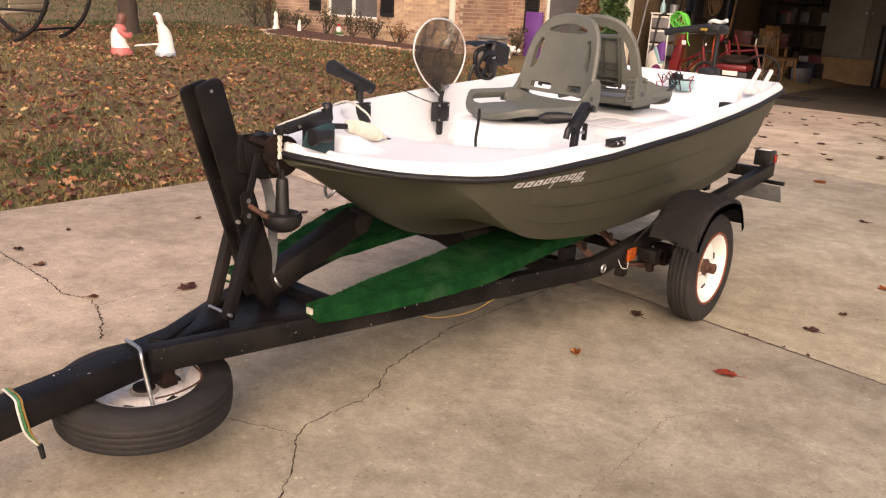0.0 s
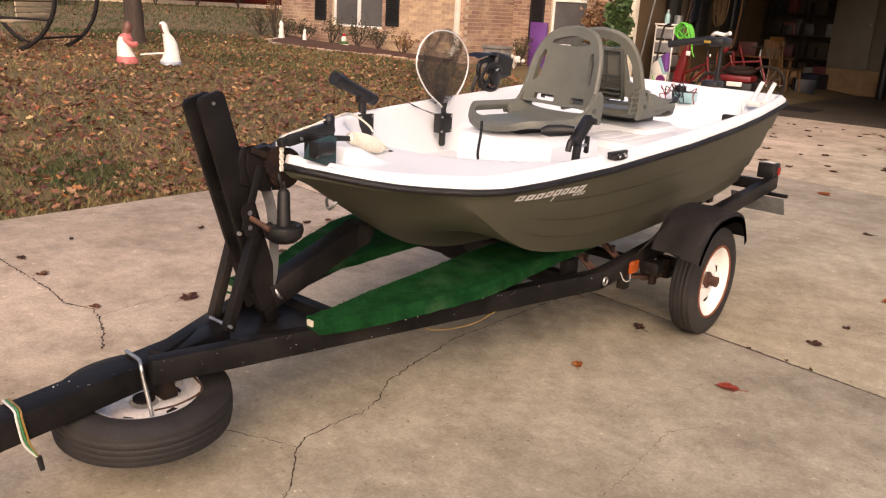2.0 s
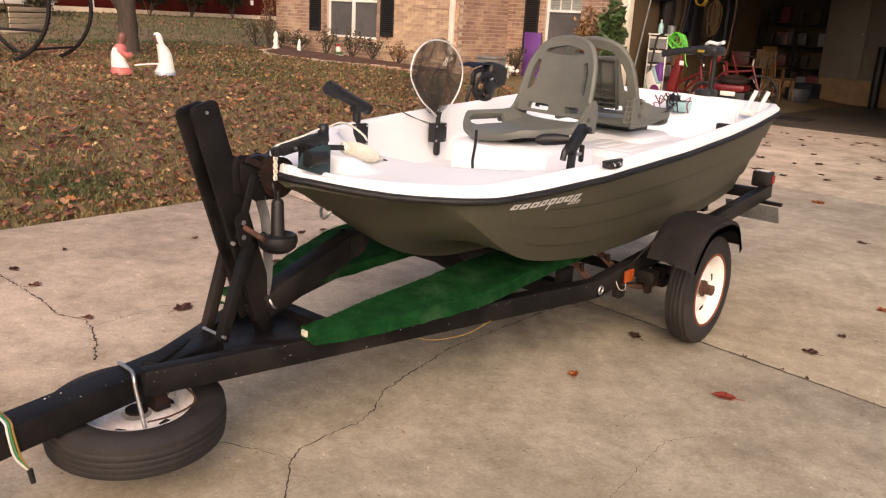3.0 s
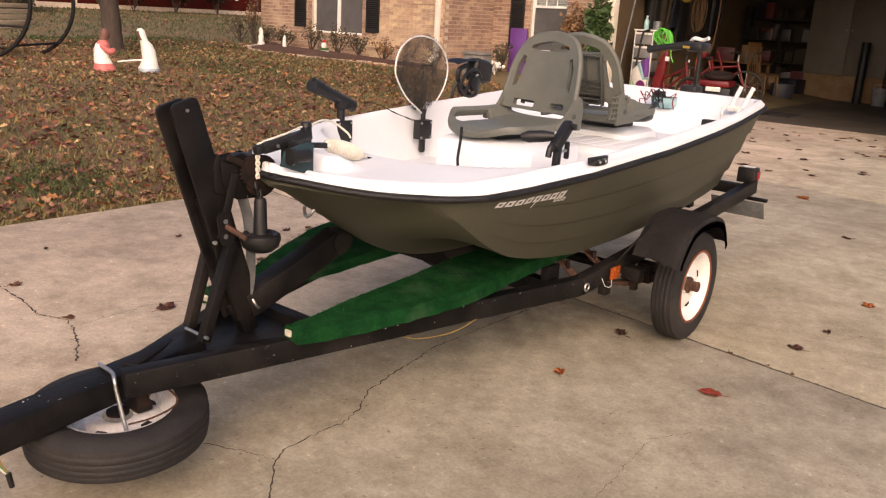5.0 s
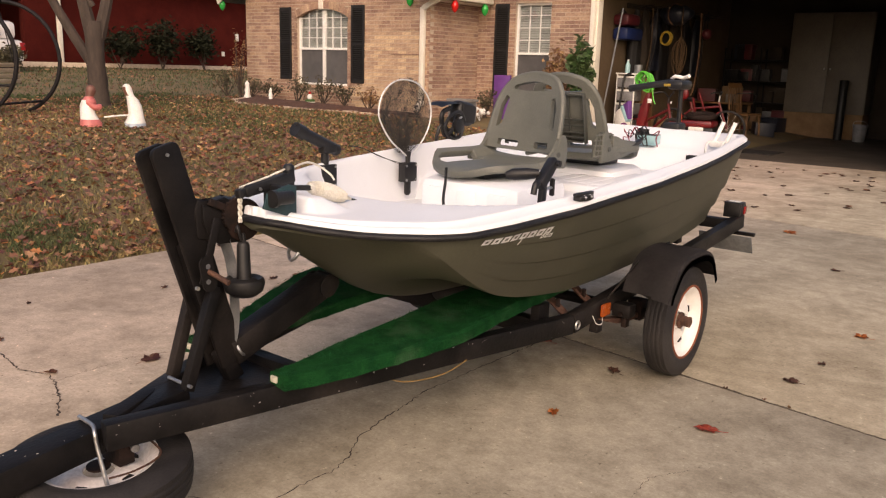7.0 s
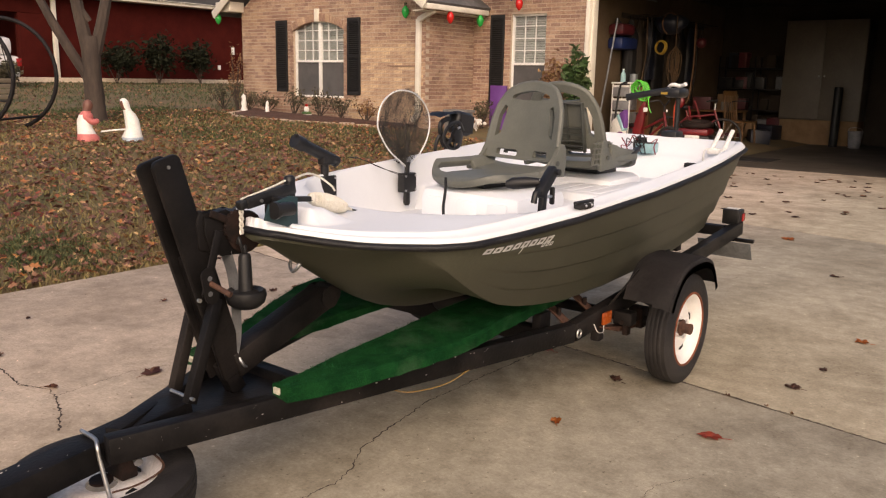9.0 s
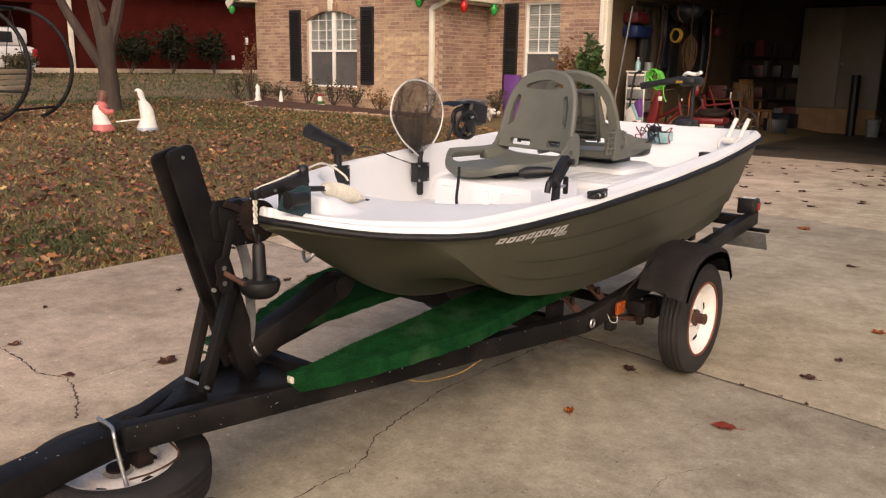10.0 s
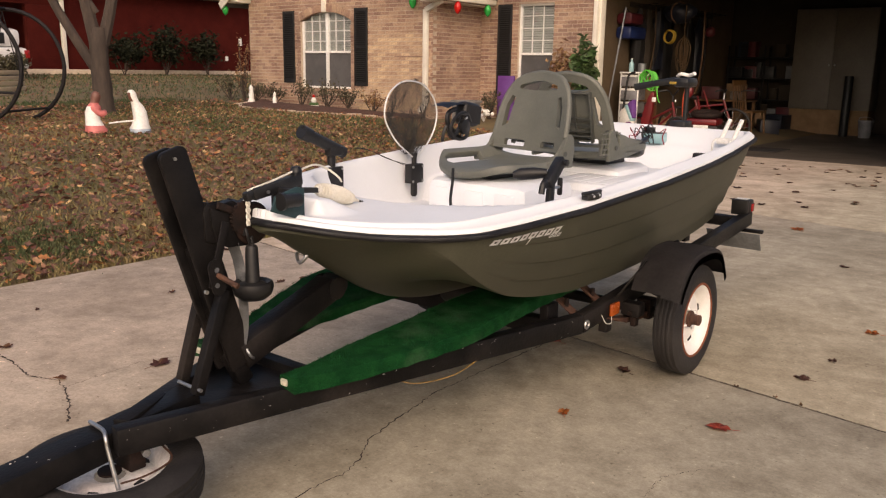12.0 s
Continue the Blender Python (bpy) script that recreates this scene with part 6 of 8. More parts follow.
# battery with leads, white rod rack, recessed cup at the stern
bat = thing("battery", "pale blue boat battery with red leads", "battery", EQ @ Matrix.Translation((0.035, 1.03, 0.928)) @ Matrix.Diagonal((0.46, 0.5, 0.26, 1)))
part("case", B((-0.13, -0.085, 0), (0.13, 0.085, 0.215), 0.01), M_CYAN, bat)
part("top", B((-0.128, -0.083, 0.216), (0.128, 0.083, 0.232), 0.006), M_PLASTIC, bat)
for x in (-0.09, 0.09):
    part("terminal", T([(x, 0, 0.23), (x, 0, 0.252)], 0.010, 8), M_ZINC, bat)
lr = random.Random(8)
for k in range(9):
    x0 = lr.uniform(-0.24, 0.06)
    pts_ = [(x0, 0.0, 0.20)]
    for q in range(4):
        pts_.append((pts_[-1][0] + lr.uniform(-0.07, 0.10), -0.06 - 0.03 * q, lr.uniform(0.10, 0.50 - 0.07 * q)))
    pts_.append((pts_[-1][0] + 0.03, -0.16, 0.0))
    part("lead", T(curve(pts_, 8), 0.0075, 6), (M_PLASTIC, M_REDW, M_PLASTIC)[k % 3], bat)
part("fuse_block", B((-0.12, -0.05, 0.233), (0.0, 0.03, 0.34), 0.01), M_PLASTIC, bat)
rk = thing("rod_rack", "white plastic twin rod rack at the stern", "rod holder", EQ @ Matrix.Translation((0.445, 1.05, 0.945)))
for dx in (-0.03, 0.035):
    part("tube", T([(dx, 0.0, 0.03), (dx + 0.03, 0.03, 0.135)], 0.0115, 12), M_FIGWHITE, rk)
part("base", B((-0.055, -0.02, 0.0), (0.055, 0.02, 0.035), 0.01), M_FIGWHITE, rk)
for dx in (-0.045, 0.04):
    part("hook", T(curve([(dx, -0.04, 0.03), (dx, -0.08, 0.01), (dx, -0.075, -0.05), (dx + 0.015, -0.05, -0.06)], 4), 0.0065, 8), M_FIGWHITE, rk)
# not hollow: the pocket's inner shade is this block's black colour
solo("cup_shade_block", B((0.315, 0.910, 0.845), (0.398, 0.955, 0.900), 0.006), M_SHUTTER, "dark block standing in for the shaded cup pocket", "cup holder", EQ)
tm = thing("trolling_motor", "black electric trolling motor clamped to the transom", "outboard motor", EQ @ Matrix.Translation((0.10, 1.24, 0.99)))
part("clamp", B((-0.05, -0.06, -0.08), (0.05, 0.05, 0.06), 0.012), M_PLASTIC, tm)
part("shaft", T([(0, 0.05, -0.45), (0, 0.05, 0.30)], 0.014, 10), M_PLASTIC, tm)
part("head", B((-0.05, -0.06, 0.250), (0.05, 0.10, 0.305), 0.022), M_PLASTIC, tm)
part("maker_stripe", B((-0.06, -0.066, 0.268), (-0.02, -0.061, 0.282), 0.001), M_YEL, tm)
part("lift_grip", T(curve([(-0.05, 0.02, 0.31), (-0.02, 0.0, 0.325), (0.02, 0.02, 0.318), (0.06, 0.0, 0.33)], 4), 0.011, 8), M_FIGWHITE, tm, "white lift grip")
part("tiller", T([(-0.03, -0.02, 0.29), (-0.16, -0.04, 0.27), (-0.28, -0.05, 0.245)], [0.022, 0.018, 0.021], 12), M_PLASTIC, tm)

# decal on the hull: slanted plain bars
decal = thing("hull_decal", "white slanted hollow bars on the olive hull side", "decal", BM)


def hull_point(y, s, out=0.0055):
    p = hull_section(y)
    z0, zt = p[14][1], sheer(y)
    z = z0 + (zt - z0) * s
    a = float(np.interp(z, [q[1] for q in p[14:]], [q[0] for q in p[14:]]))
    return Vector((a + out, y, z))


def decal_shape(y0, y1, lo, hi, slant=0.010, hollow=0.0):
    """A slanted bar lying on the hull side; hollow leaves an open middle inside a stroke of that width."""
    def at(u, v):
        y = y0 + (y1 - y0) * u
        return hull_point(y + slant * (v - 0.5), lo(y) + (hi(y) - lo(y)) * v)
    bm = bmesh.new()
    if hollow:
        h = hollow / (y1 - y0)
        k = 0.32
        strips = [((0, 1), (0, k)), ((0, 1), (1 - k, 1)), ((0, h), (k, 1 - k)), ((1 - h, 1), (k, 1 - k))]
    else:
        strips = [((0, 1), (0, 1))]
    for (u0, u1), (v0, v1) in strips:
        grid(bm, [[at(u, v0 + (v1 - v0) * j / 3) for j in range(4)] for u in (u0, (u0 + u1) / 2, u1)])
    bmesh.ops.solidify(bm, geom=bm.faces[:], thickness=0.0012)
    part("bar", bm, M_MARK, decal)


def band_low(y):
    return tab(y, [-1.39, -1.23, -1.06], [0.690, 0.766, 0.790])


def band_high(y):
    return tab(y, [-1.39, -1.23, -1.06], [0.800, 0.852, 0.862])


for k in range(8):
    y = -1.386 + 0.0405 * k
    decal_shape(y, y + 0.033, band_low, band_high, 0.012, 0.0115)
decal_shape(-1.219, -1.213, lambda y: 0.69, lambda y: 0.78, 0.012)
for k in range(3):
    decal_shape(-1.115 + 0.021 * k, -1.099 + 0.021 * k, lambda y: 0.743, lambda y: 0.785, 0.005, 0.005)



# ---- lawn and garden ----
def blades(name, count, region, label, mat, seed, size):
    """Grass tufts as one sheet of narrow bent blades."""
    r = random.Random(seed)
    v, f = [], []
    while count:
        x, y = region(r)
        z = lawn_height(x, y) - 0.012
        h = size * r.uniform(0.5, 1.3)
        a = r.uniform(0, 6.28)
        w = 0.006 * r.uniform(0.7, 1.5) * (1 + 0.06 * max(0, -5 - x))
        c, s = math.cos(a) * w, math.sin(a) * w
        lx, ly = r.uniform(-1, 1) * h * 0.8, r.uniform(-1, 1) * h * 0.8
        i = len(v)
        v += [(x - c, y - s, z), (x + c, y + s, z), (x + lx * 0.4 + c * 0.7, y + ly * 0.4 + s * 0.7, z + h * 0.6), (x + lx * 0.4 - c * 0.7, y + ly * 0.4 - s * 0.7, z + h * 0.6), (x + lx, y + ly, z + h)]
        f += [(i, i + 1, i + 2, i + 3), (i + 3, i + 2, i + 4)]
        count -= 1
    me = bpy.data.meshes.new(name)
    me.from_pydata(v, [], f)
    me.materials.append(mat)
    return tagged(new(name, me), label, "grass", kind="stuff")


def lawn_spot(r):
    d = 9.5 * r.random() ** 1.5
    return EDGE - 0.01 - d, r.uniform(-4.5, 8.0)


def far_spot(r):
    return r.uniform(-26, -12), r.uniform(0, 22)


blades("grass", 52000, lawn_spot, "sparse dormant lawn grass between fallen leaves", M_GRASS, 3, 0.042)
blades("grass", 11000, lambda r: (r.uniform(-15, -5.5), r.uniform(3.8, 7.6)), "greener lawn grass near the flower bed", M_GREEN, 14, 0.05)
blades("grass", 1500, lambda r: (-3.75 + r.gauss(0, 0.28), -0.70 + r.gauss(0, 0.22)), "patch of green grass by the driveway edge", M_GREEN, 18, 0.05)
blades("grass", 14000, far_spot, "short lawn grass in front of the far house", M_GREEN, 4, 0.06)


def leaf_litter(name, count, spot, mat, seed, label, size):
    """Curled fallen leaves, each a small folded sheet with a ragged outline."""
    r = random.Random(seed)
    v, f = [], []
    for _ in range(count):
        x, y = spot(r)
        z = ground_height(x, y) + r.uniform(0.002, 0.03)
        s = size * r.uniform(0.55, 1.35)
        m = Matrix.Translation((x, y, z)) @ Euler((r.uniform(-0.7, 0.7), r.uniform(-0.7, 0.7), r.uniform(0, 6.28))).to_matrix().to_4x4()
        k = r.uniform(0.1, 0.5)
        i = len(v)
        shape = [(0, -1.0), (0.55, -0.45), (0.35, -0.1), (0.75, 0.35), (0.2, 0.45), (0, 1.05), (-0.25, 0.45), (-0.7, 0.3), (-0.35, -0.15), (-0.5, -0.5)]
        v += [tuple(m @ Vector((a * s, b * s, k * s * abs(a)))) for a, b in shape]
        v.append(tuple(m @ Vector((0, 0, 0))))
        f += [(i + j, i + (j + 1) % 10, i + 10) for j in range(10)]
    me = bpy.data.meshes.new(name)
    me.from_pydata(v, [], f)
    me.materials.append(mat)
    return tagged(new(name, me), label, "leaves", kind="stuff")


def near_leaf(r):
    return EDGE - 0.02 - 11 * r.random() ** 1.25, r.uniform(-4.5, 8.2)


leaf_litter("fallen_leaves", 15000, near_leaf, M_LEAF, 5, "brown and tan fallen leaves covering the lawn", 0.031)
leaf_litter("fallen_leaves", 2600, far_spot, M_LEAF, 6, "brown fallen leaves on the far lawn", 0.04)
leaf_litter("fallen_leaves", 2500, lambda r: (EDGE - 0.05 - 4.5 * r.random(), r.uniform(-4, 7)), M_LEAF_BROWN, 8, "dark reddish brown fallen leaves on the lawn", 0.036)


leaf_litter("fallen_leaves", 2600, near_leaf, M_LEAF_TAN, 15, "pale tan fallen leaves scattered on the lawn", 0.030)
leaf_litter("fallen_leaves", 3000, near_leaf, M_LEAF_RUST, 16, "rust orange fallen leaves scattered on the lawn", 0.034)


def drive_leaf(x, y, mat, size, turn, label):
    bm = bmesh.new()
    r = random.Random(int(1000 * (x + 7)))
    n = 18
    ring = []
    for j in range(n):
        a = 2 * math.pi * j / n
        q = size * (0.75 + 0.35 * (j % 2) * r.uniform(0.3, 1) - 0.1 * r.random())
        ring.append(bm.verts.new((q * 0.72 * math.cos(a), q * math.sin(a), 0.004 + 0.014 * r.random())))
    c = bm.verts.new((0, 0, 0.004))
    for j in range(n):
        bm.faces.new((ring[j], ring[(j + 1) % n], c))
    tube(bm, [(0, -size * 0.9, 0.006), (0.004, -size * 1.5, 0.008)], 0.0012, 4)
    bmesh.ops.solidify(bm, geom=[f for f in bm.faces if len(f.verts) == 3], thickness=0.0008)
    solo("fallen_leaf", bm, mat, label, "leaf", Matrix.Translation((x, y, 0.0)) @ Matrix.Rotation(radians(turn), 4, 'Z'), "leaves on the driveway")


drive_leaf(0.534, -0.73, M_LEAF_ORANGE, 0.036, 30, "curled orange leaf on the concrete")
drive_leaf(1.057, -0.467, M_LEAF_RED, 0.052, 100, "bright red leaf on the concrete")
drive_leaf(1.148, 0.287, M_LEAF_BROWN, 0.042, 80, "dark reddish leaf on the concrete")
drive_leaf(1.195, 0.618, M_LEAF_BROWN, 0.030, 20, "dark brown leaf on the concrete")
drive_leaf(0.070, 4.024, M_LEAF_ORANGE, 0.085, 40, "large orange brown leaf on the concrete")
drive_leaf(0.503, -0.148, M_LEAF_BROWN, 0.045, 60, "dark brown leaf on the concrete")
drive_leaf(-1.133, -1.459, M_LEAF, 0.06, 10, "dry brown leaf on the concrete")
drive_leaf(1.242, 1.212, M_LEAF_ORANGE, 0.045, 80, "dry orange leaf on the concrete")
drive_leaf(0.05, 0.0, M_LEAF_RED, 0.045, 80, "red leaf in the trailer's shade")
drive_leaf(0.75, 2.75, M_LEAF_BROWN, 0.04, 120, "brown leaf on the concrete")
r2 = random.Random(12)
for _ in range(150):
    x, y = r2.uniform(-2.4, 3.2), 4.6 + 4.9 * r2.random() ** 0.7
    drive_leaf(x, y, r2.choice((M_LEAF_BROWN, M_LEAF_BROWN, M_LEAF)), r2.uniform(0.03, 0.07), r2.uniform(0, 360), "brown leaf on the concrete by the garage")
for _ in range(26):
    x, y = r2.uniform(-2.95, -1.2), r2.uniform(-2.8, 3.0)
    drive_leaf(x, y, r2.choice((M_LEAF_BROWN, M_LEAF)), r2.uniform(0.02, 0.04), r2.uniform(0, 360), "brown leaf on the concrete by the lawn")


def crack(pts, width, seed):
    """A wandering crack: a dark open seam a few millimetres wide."""
    r = random.Random(seed)
    line = []
    for (x0, y0), (x1, y1) in zip(pts, pts[1:]):
        n = max(2, int(math.hypot(x1 - x0, y1 - y0) / 0.014))
        for i in range(n):
            t = i / n
            line.append((x0 + (x1 - x0) * t + r.uniform(-0.006, 0.006), y0 + (y1 - y0) * t + r.uniform(-0.006, 0.006)))
    line.append(pts[-1])
    bm = bmesh.new()
    rows_ = []
    for i, (x, y) in enumerate(line):
        a, b = line[max(0, i - 1)], line[min(len(line) - 1, i + 1)]
        d = Vector((b[0] - a[0], b[1] - a[1])).normalized()
        w = width * r.uniform(0.12, 0.75)
        rows_.append([(x - d.y * w, y + d.x * w, 0.0012), (x + d.y * w, y - d.x * w, 0.0012)])
    grid(bm, rows_)
    part("crack", bm, M_JOINT, driveway, smooth=0)


# ---- garden figures, swing, tree ----
def spot(x, y, dz=0.0):
    return Matrix.Translation((x, y, lawn_height(x, y) + dz))


def figure(name, m, body, cloak, base, label, hood):
    bm = bmesh.new()
    sizes = [(0.00, 0.20, 0.25, 0.00), (0.06, 0.205, 0.25, 0.0), (0.12, 0.17, 0.20, 0.02), (0.22, 0.14, 0.155, 0.05), (0.34, 0.135, 0.14, 0.05), (0.44, 0.11, 0.115, 0.03), (0.50, 0.080, 0.085, 0.0), (0.54, 0.086, 0.09, -0.02), (0.60, 0.092, 0.098, -0.03), (0.645, 0.080, 0.086, -0.03), (0.675, 0.054, 0.058, -0.03), (0.69, 0.02, 0.02, -0.03)]
    if hood:
        sizes = [(z, rx, ry, off - 0.16 * z) for z, rx, ry, off in sizes]
    n = 20
    rings = []
    for z, rx, ry, off in sizes:
        rings.append([bm.verts.new((off + rx * math.cos(2 * math.pi * j / n) * (1 + 0.06 * math.sin(5 * j)), ry * math.sin(2 * math.pi * j / n), z)) for j in range(n)])
    for i, (A, C) in enumerate(zip(rings, rings[1:])):
        for j in range(n):
            fc = bm.faces.new((A[j], A[(j + 1) % n], C[(j + 1) % n], C[j]))
            facing = math.cos(2 * math.pi * (j + 0.5) / n) < -0.3
            fc.material_index = 2 if i < (1 if hood else 2) else (3 if i >= 6 and (not hood or (facing and i < 9)) else (1 if i == 5 else 0))
    bm.faces.new(rings[0][::-1])
    bm.faces.new(rings[-1])
    # folded arms
    k = len(bm.faces)
    if not hood:
        tube(bm, curve([(0.02, 0.11, 0.40), (-0.10, 0.10, 0.32), (-0.17, 0.02, 0.33), (-0.10, -0.10, 0.32), (0.02, -0.11, 0.40)], 4), 0.050, 8)
        ball(bm, (0.0, 0.0, 0.40), (0.115, 0.15, 0.10), 14)
    bm.faces.ensure_lookup_table()
    for fc in bm.faces[k:]:
        fc.material_index = 1
    return solo(name, bm, [body, cloak, base, M_FIGBROWN], label, "garden statue", m, "lawn figures", smooth=60)


figure("garden_figure", spot(-8.86, 2.49) @ Matrix.Rotation(radians(235), 4, 'Z') @ Matrix.Diagonal((0.72, 0.62, 0.82, 1)), M_FIGWHITE, M_FIGPINK, M_FIGPINK, "kneeling moulded lawn figure, pink and white", False)
figure("garden_figure", spot(-8.62, 3.02) @ Matrix.Rotation(radians(60), 4, 'Z') @ Matrix.Diagonal((0.70, 0.60, 0.86, 1)), M_FIGWHITE, M_FIGWHITE, M_FIGBLUE, "kneeling moulded lawn figure, hooded, white", True)
figs = thing("light_cord", "pale cord running between the lawn figures", "cord", spot(-8.7, 2.8))
part("cord", T(curve([(-0.07, -0.17, 0.13), (0.0, 0.0, 0.15), (0.06, 0.16, 0.16)], 5), 0.012, 6), M_FIGWHITE, figs)


def tree(x, y):
    t = thing("lawn_tree", "bare grey-brown lawn tree with forking limbs", "tree", Matrix.Translation((x, y, lawn_height(x, y) - 0.05)))
    bm = bmesh.new()
    tube(bm, curve([(0, 0, 0), (0.02, 0.01, 0.35), (0.0, 0, 0.9), (-0.02, 0.02, 1.5)], 4), [0.26, 0.21, 0.183, 0.170, 0.164, 0.160, 0.158, 0.157, 0.158, 0.160, 0.164, 0.166, 0.150], 20)
    for v in bm.verts:
        v.co += 0.018 * Vector((noise.noise(v.co * 7), noise.noise(v.co * 7 + Vector((3, 1, 0))), 0))
    part("trunk", bm, M_BARK, t)
    r = random.Random(21)
    crown = bmesh.new()

    def limb(p, d, length, rad, depth):
        pts, rr = [p], [rad]
        q = p.copy()
        for k in range(5):
            d = (d + Vector((r.uniform(-0.12, 0.12), r.uniform(-0.12, 0.12), 0.06))).normalized()
            q = q + d * length / 5
            pts.append(q.copy())
            rr.append(rad * (1 - 0.5 * (k + 1) / 5))
        tube(crown, pts, rr, 8 if depth < 2 else 5)
        if depth < 4:
            for k in range(3):
                a = r.uniform(0, 6.28)
                nd = (d + 0.75 * Vector((math.cos(a), math.sin(a), r.uniform(-0.1, 0.5)))).normalized()
                limb(pts[3 + k % 3], nd, length * r.uniform(0.55, 0.75), rr[3 + k % 3] * 0.7, depth + 1)

    side = Vector((0.486, 0.872, 0))
    limb(Vector((-0.03, -0.06, 0.80)), (-0.62 * side + Vector((0, 0, 1.0))).normalized(), 2.6, 0.095, 0)
    limb(Vector((-0.03, -0.04, 1.32)), (-0.14 * side + Vector((0.02, 0, 1.0))).normalized(), 2.8, 0.118, 0)
    limb(Vector((0, 0.0, 1.75)), (-0.7 * side + Vector((0, 0, 1.0))).normalized(), 1.8, 0.06, 1)
    limb(Vector((0.03, 0.06, 1.22)), (0.42 * side + Vector((0, 0, 1.0))).normalized(), 2.6, 0.112, 0)
    part("crown", crown, M_BARK, t)


tree(-11.80, 4.23)

# hoop-framed garden swing
SW = spot(-11.2, 2.10, -0.03) @ Matrix.Rotation(radians(-52), 4, 'Z') @ Matrix.Scale(0.91, 4)
sw = thing("garden_swing", "black hoop-framed garden swing with pale slatted bench", "garden swing", SW)
for dx in (-0.72, 0.72):
    hoop = [(dx + 0.0, 0.95 * math.cos(a), 0.93 + 0.95 * math.sin(a)) for a in [2 * math.pi * i / 40 for i in range(40)]]
    part("hoop", T(hoop, 0.035, 8, closed=True), M_IRON, sw)
part("top_bar", T([(-0.72, 0, 1.88), (0.72, 0, 1.88)], 0.03, 8), M_IRON, sw)
part("stretcher", T([(-0.72, 0.6, 0.22), (0.72, 0.6, 0.22)], 0.02, 8), M_IRON, sw)
part("cross_rail", T([(0.72, -0.82, 0.52), (0.72, 0.82, 0.52)], 0.02, 8), M_IRON, sw)
for k in range(5):
    part("seat_slat", B((-0.66, -0.28 + 0.10 * k, 0.44), (0.66, -0.20 + 0.10 * k, 0.465), 0.005), M_WOOD, sw)
for k in range(4):
    part("back_slat", B((-0.66, 0.25, 0.52 + 0.09 * k), (0.66, 0.272, 0.59 + 0.09 * k), 0.005), M_WOOD, sw)
for dx in (-0.62, 0.62):
    part("chain", T([(dx, -0.25, 0.45), (dx, 0.0, 1.86)], 0.008, 6), M_IRON, sw)
    part("chain", T([(dx, 0.26, 0.52), (dx, 0.0, 1.86)], 0.008, 6), M_IRON, sw)

# flower bed
def bed_front(x):
    """The bed's curved front edge."""
    return float(np.interp(x, [-12.9, -12.4, -11.89, -11.36, -10.5, -9.9, -9.44, -8.95, -8.2], [8.5, 7.65, 7.28, 7.16, 7.2, 7.42, 7.62, 7.98, 8.25]))


bm = bmesh.new()
grid(bm, [[(x, bed_front(x) + 0.04 + (WALL_L - bed_front(x) - 0.04) * t, lawn_height(x, 8) + 0.02 + 0.05 * math.sin(math.pi * t) + 0.03 * noise.noise((x * 3, t * 5, 1))) for t in (0, 0.2, 0.4, 0.6, 0.8, 1.0)] for x in [-12.85 + 0.15 * i for i in range(32)]])
solo("mulch_bed", bm, M_MULCH, "reddish bark mulch in the flower bed", "mulch", kind="structure")
edge_mesh = finish(B((-0.15, -0.05, -0.06), (0.15, 0.05, 0.035), 0.018), "edging_stone", M_STONE)
edging = thing("bed_edging", "low edging of tan stone blocks", "edging", kind="structure")
x = -12.75
while x < -8.3:
    y, slope = bed_front(x), (bed_front(x + 0.05) - bed_front(x - 0.05)) / 0.1
    ob = new("edging_stone", edge_mesh)
    ob.parent = edging
    ob.matrix_basis = Matrix.Translation((x, y, lawn_height(x, y) + rng.uniform(-0.015, 0.006))) @ Matrix.Rotation(math.atan(slope) + rng.uniform(-0.12, 0.12), 4, 'Z')
    x += 0.33 / math.hypot(1, slope)


def shrub(name, m, h, w, mat, count, seed, label, category, stems=9, leaf=0.035, dry=False):
    """Several bent stems and a loose crown of small folded leaves."""
    s = thing(name, label, category, m)
    r = random.Random(seed)
    bm = bmesh.new()
    tips = []
    for _ in range(stems):
        a = r.uniform(0, 6.28)
        q = w * r.uniform(0.2, 1.0)
        top = Vector((q * math.cos(a), q * math.sin(a), h * r.uniform(0.6, 1.0)))
        mid = top * 0.5 + Vector((r.uniform(-0.05, 0.05), r.uniform(-0.05, 0.05), 0))
        tube(bm, [(r.uniform(-0.03, 0.03), r.uniform(-0.03, 0.03), 0), mid, top], [0.012, 0.009, 0.004], 5)
        tips.append((mid, top))
    part("stem", bm, M_BARK if not dry else M_DRY, s)
    v, f = [], []
    for _ in range(count):
        mid, top = r.choice(tips)
        p = mid.lerp(top, r.uniform(0.0, 1.1)) + Vector((r.gauss(0, w * 0.22), r.gauss(0, w * 0.22), r.gauss(0, h * 0.08)))
        p.z = max(0.03, p.z)
        mm = Matrix.Translation(p) @ Euler((r.uniform(-1.2, 1.2), r.uniform(-1.2, 1.2), r.uniform(0, 6.28))).to_matrix().to_4x4()
        k = leaf * r.uniform(0.6, 1.4)
        i = len(v)
        v += [tuple(mm @ Vector(c)) for c in ((0, -k, 0), (k * 0.5, 0, k * 0.2), (0, k, 0), (-k * 0.5, 0, k * 0.2))]
        f += [(i, i + 1, i + 2), (i, i + 2, i + 3)]
    me = bpy.data.meshes.new("foliage")
    me.from_pydata(v, [], f)
    me.materials.append(mat)
    ob = new("foliage", me)
    ob.parent = s
    return s


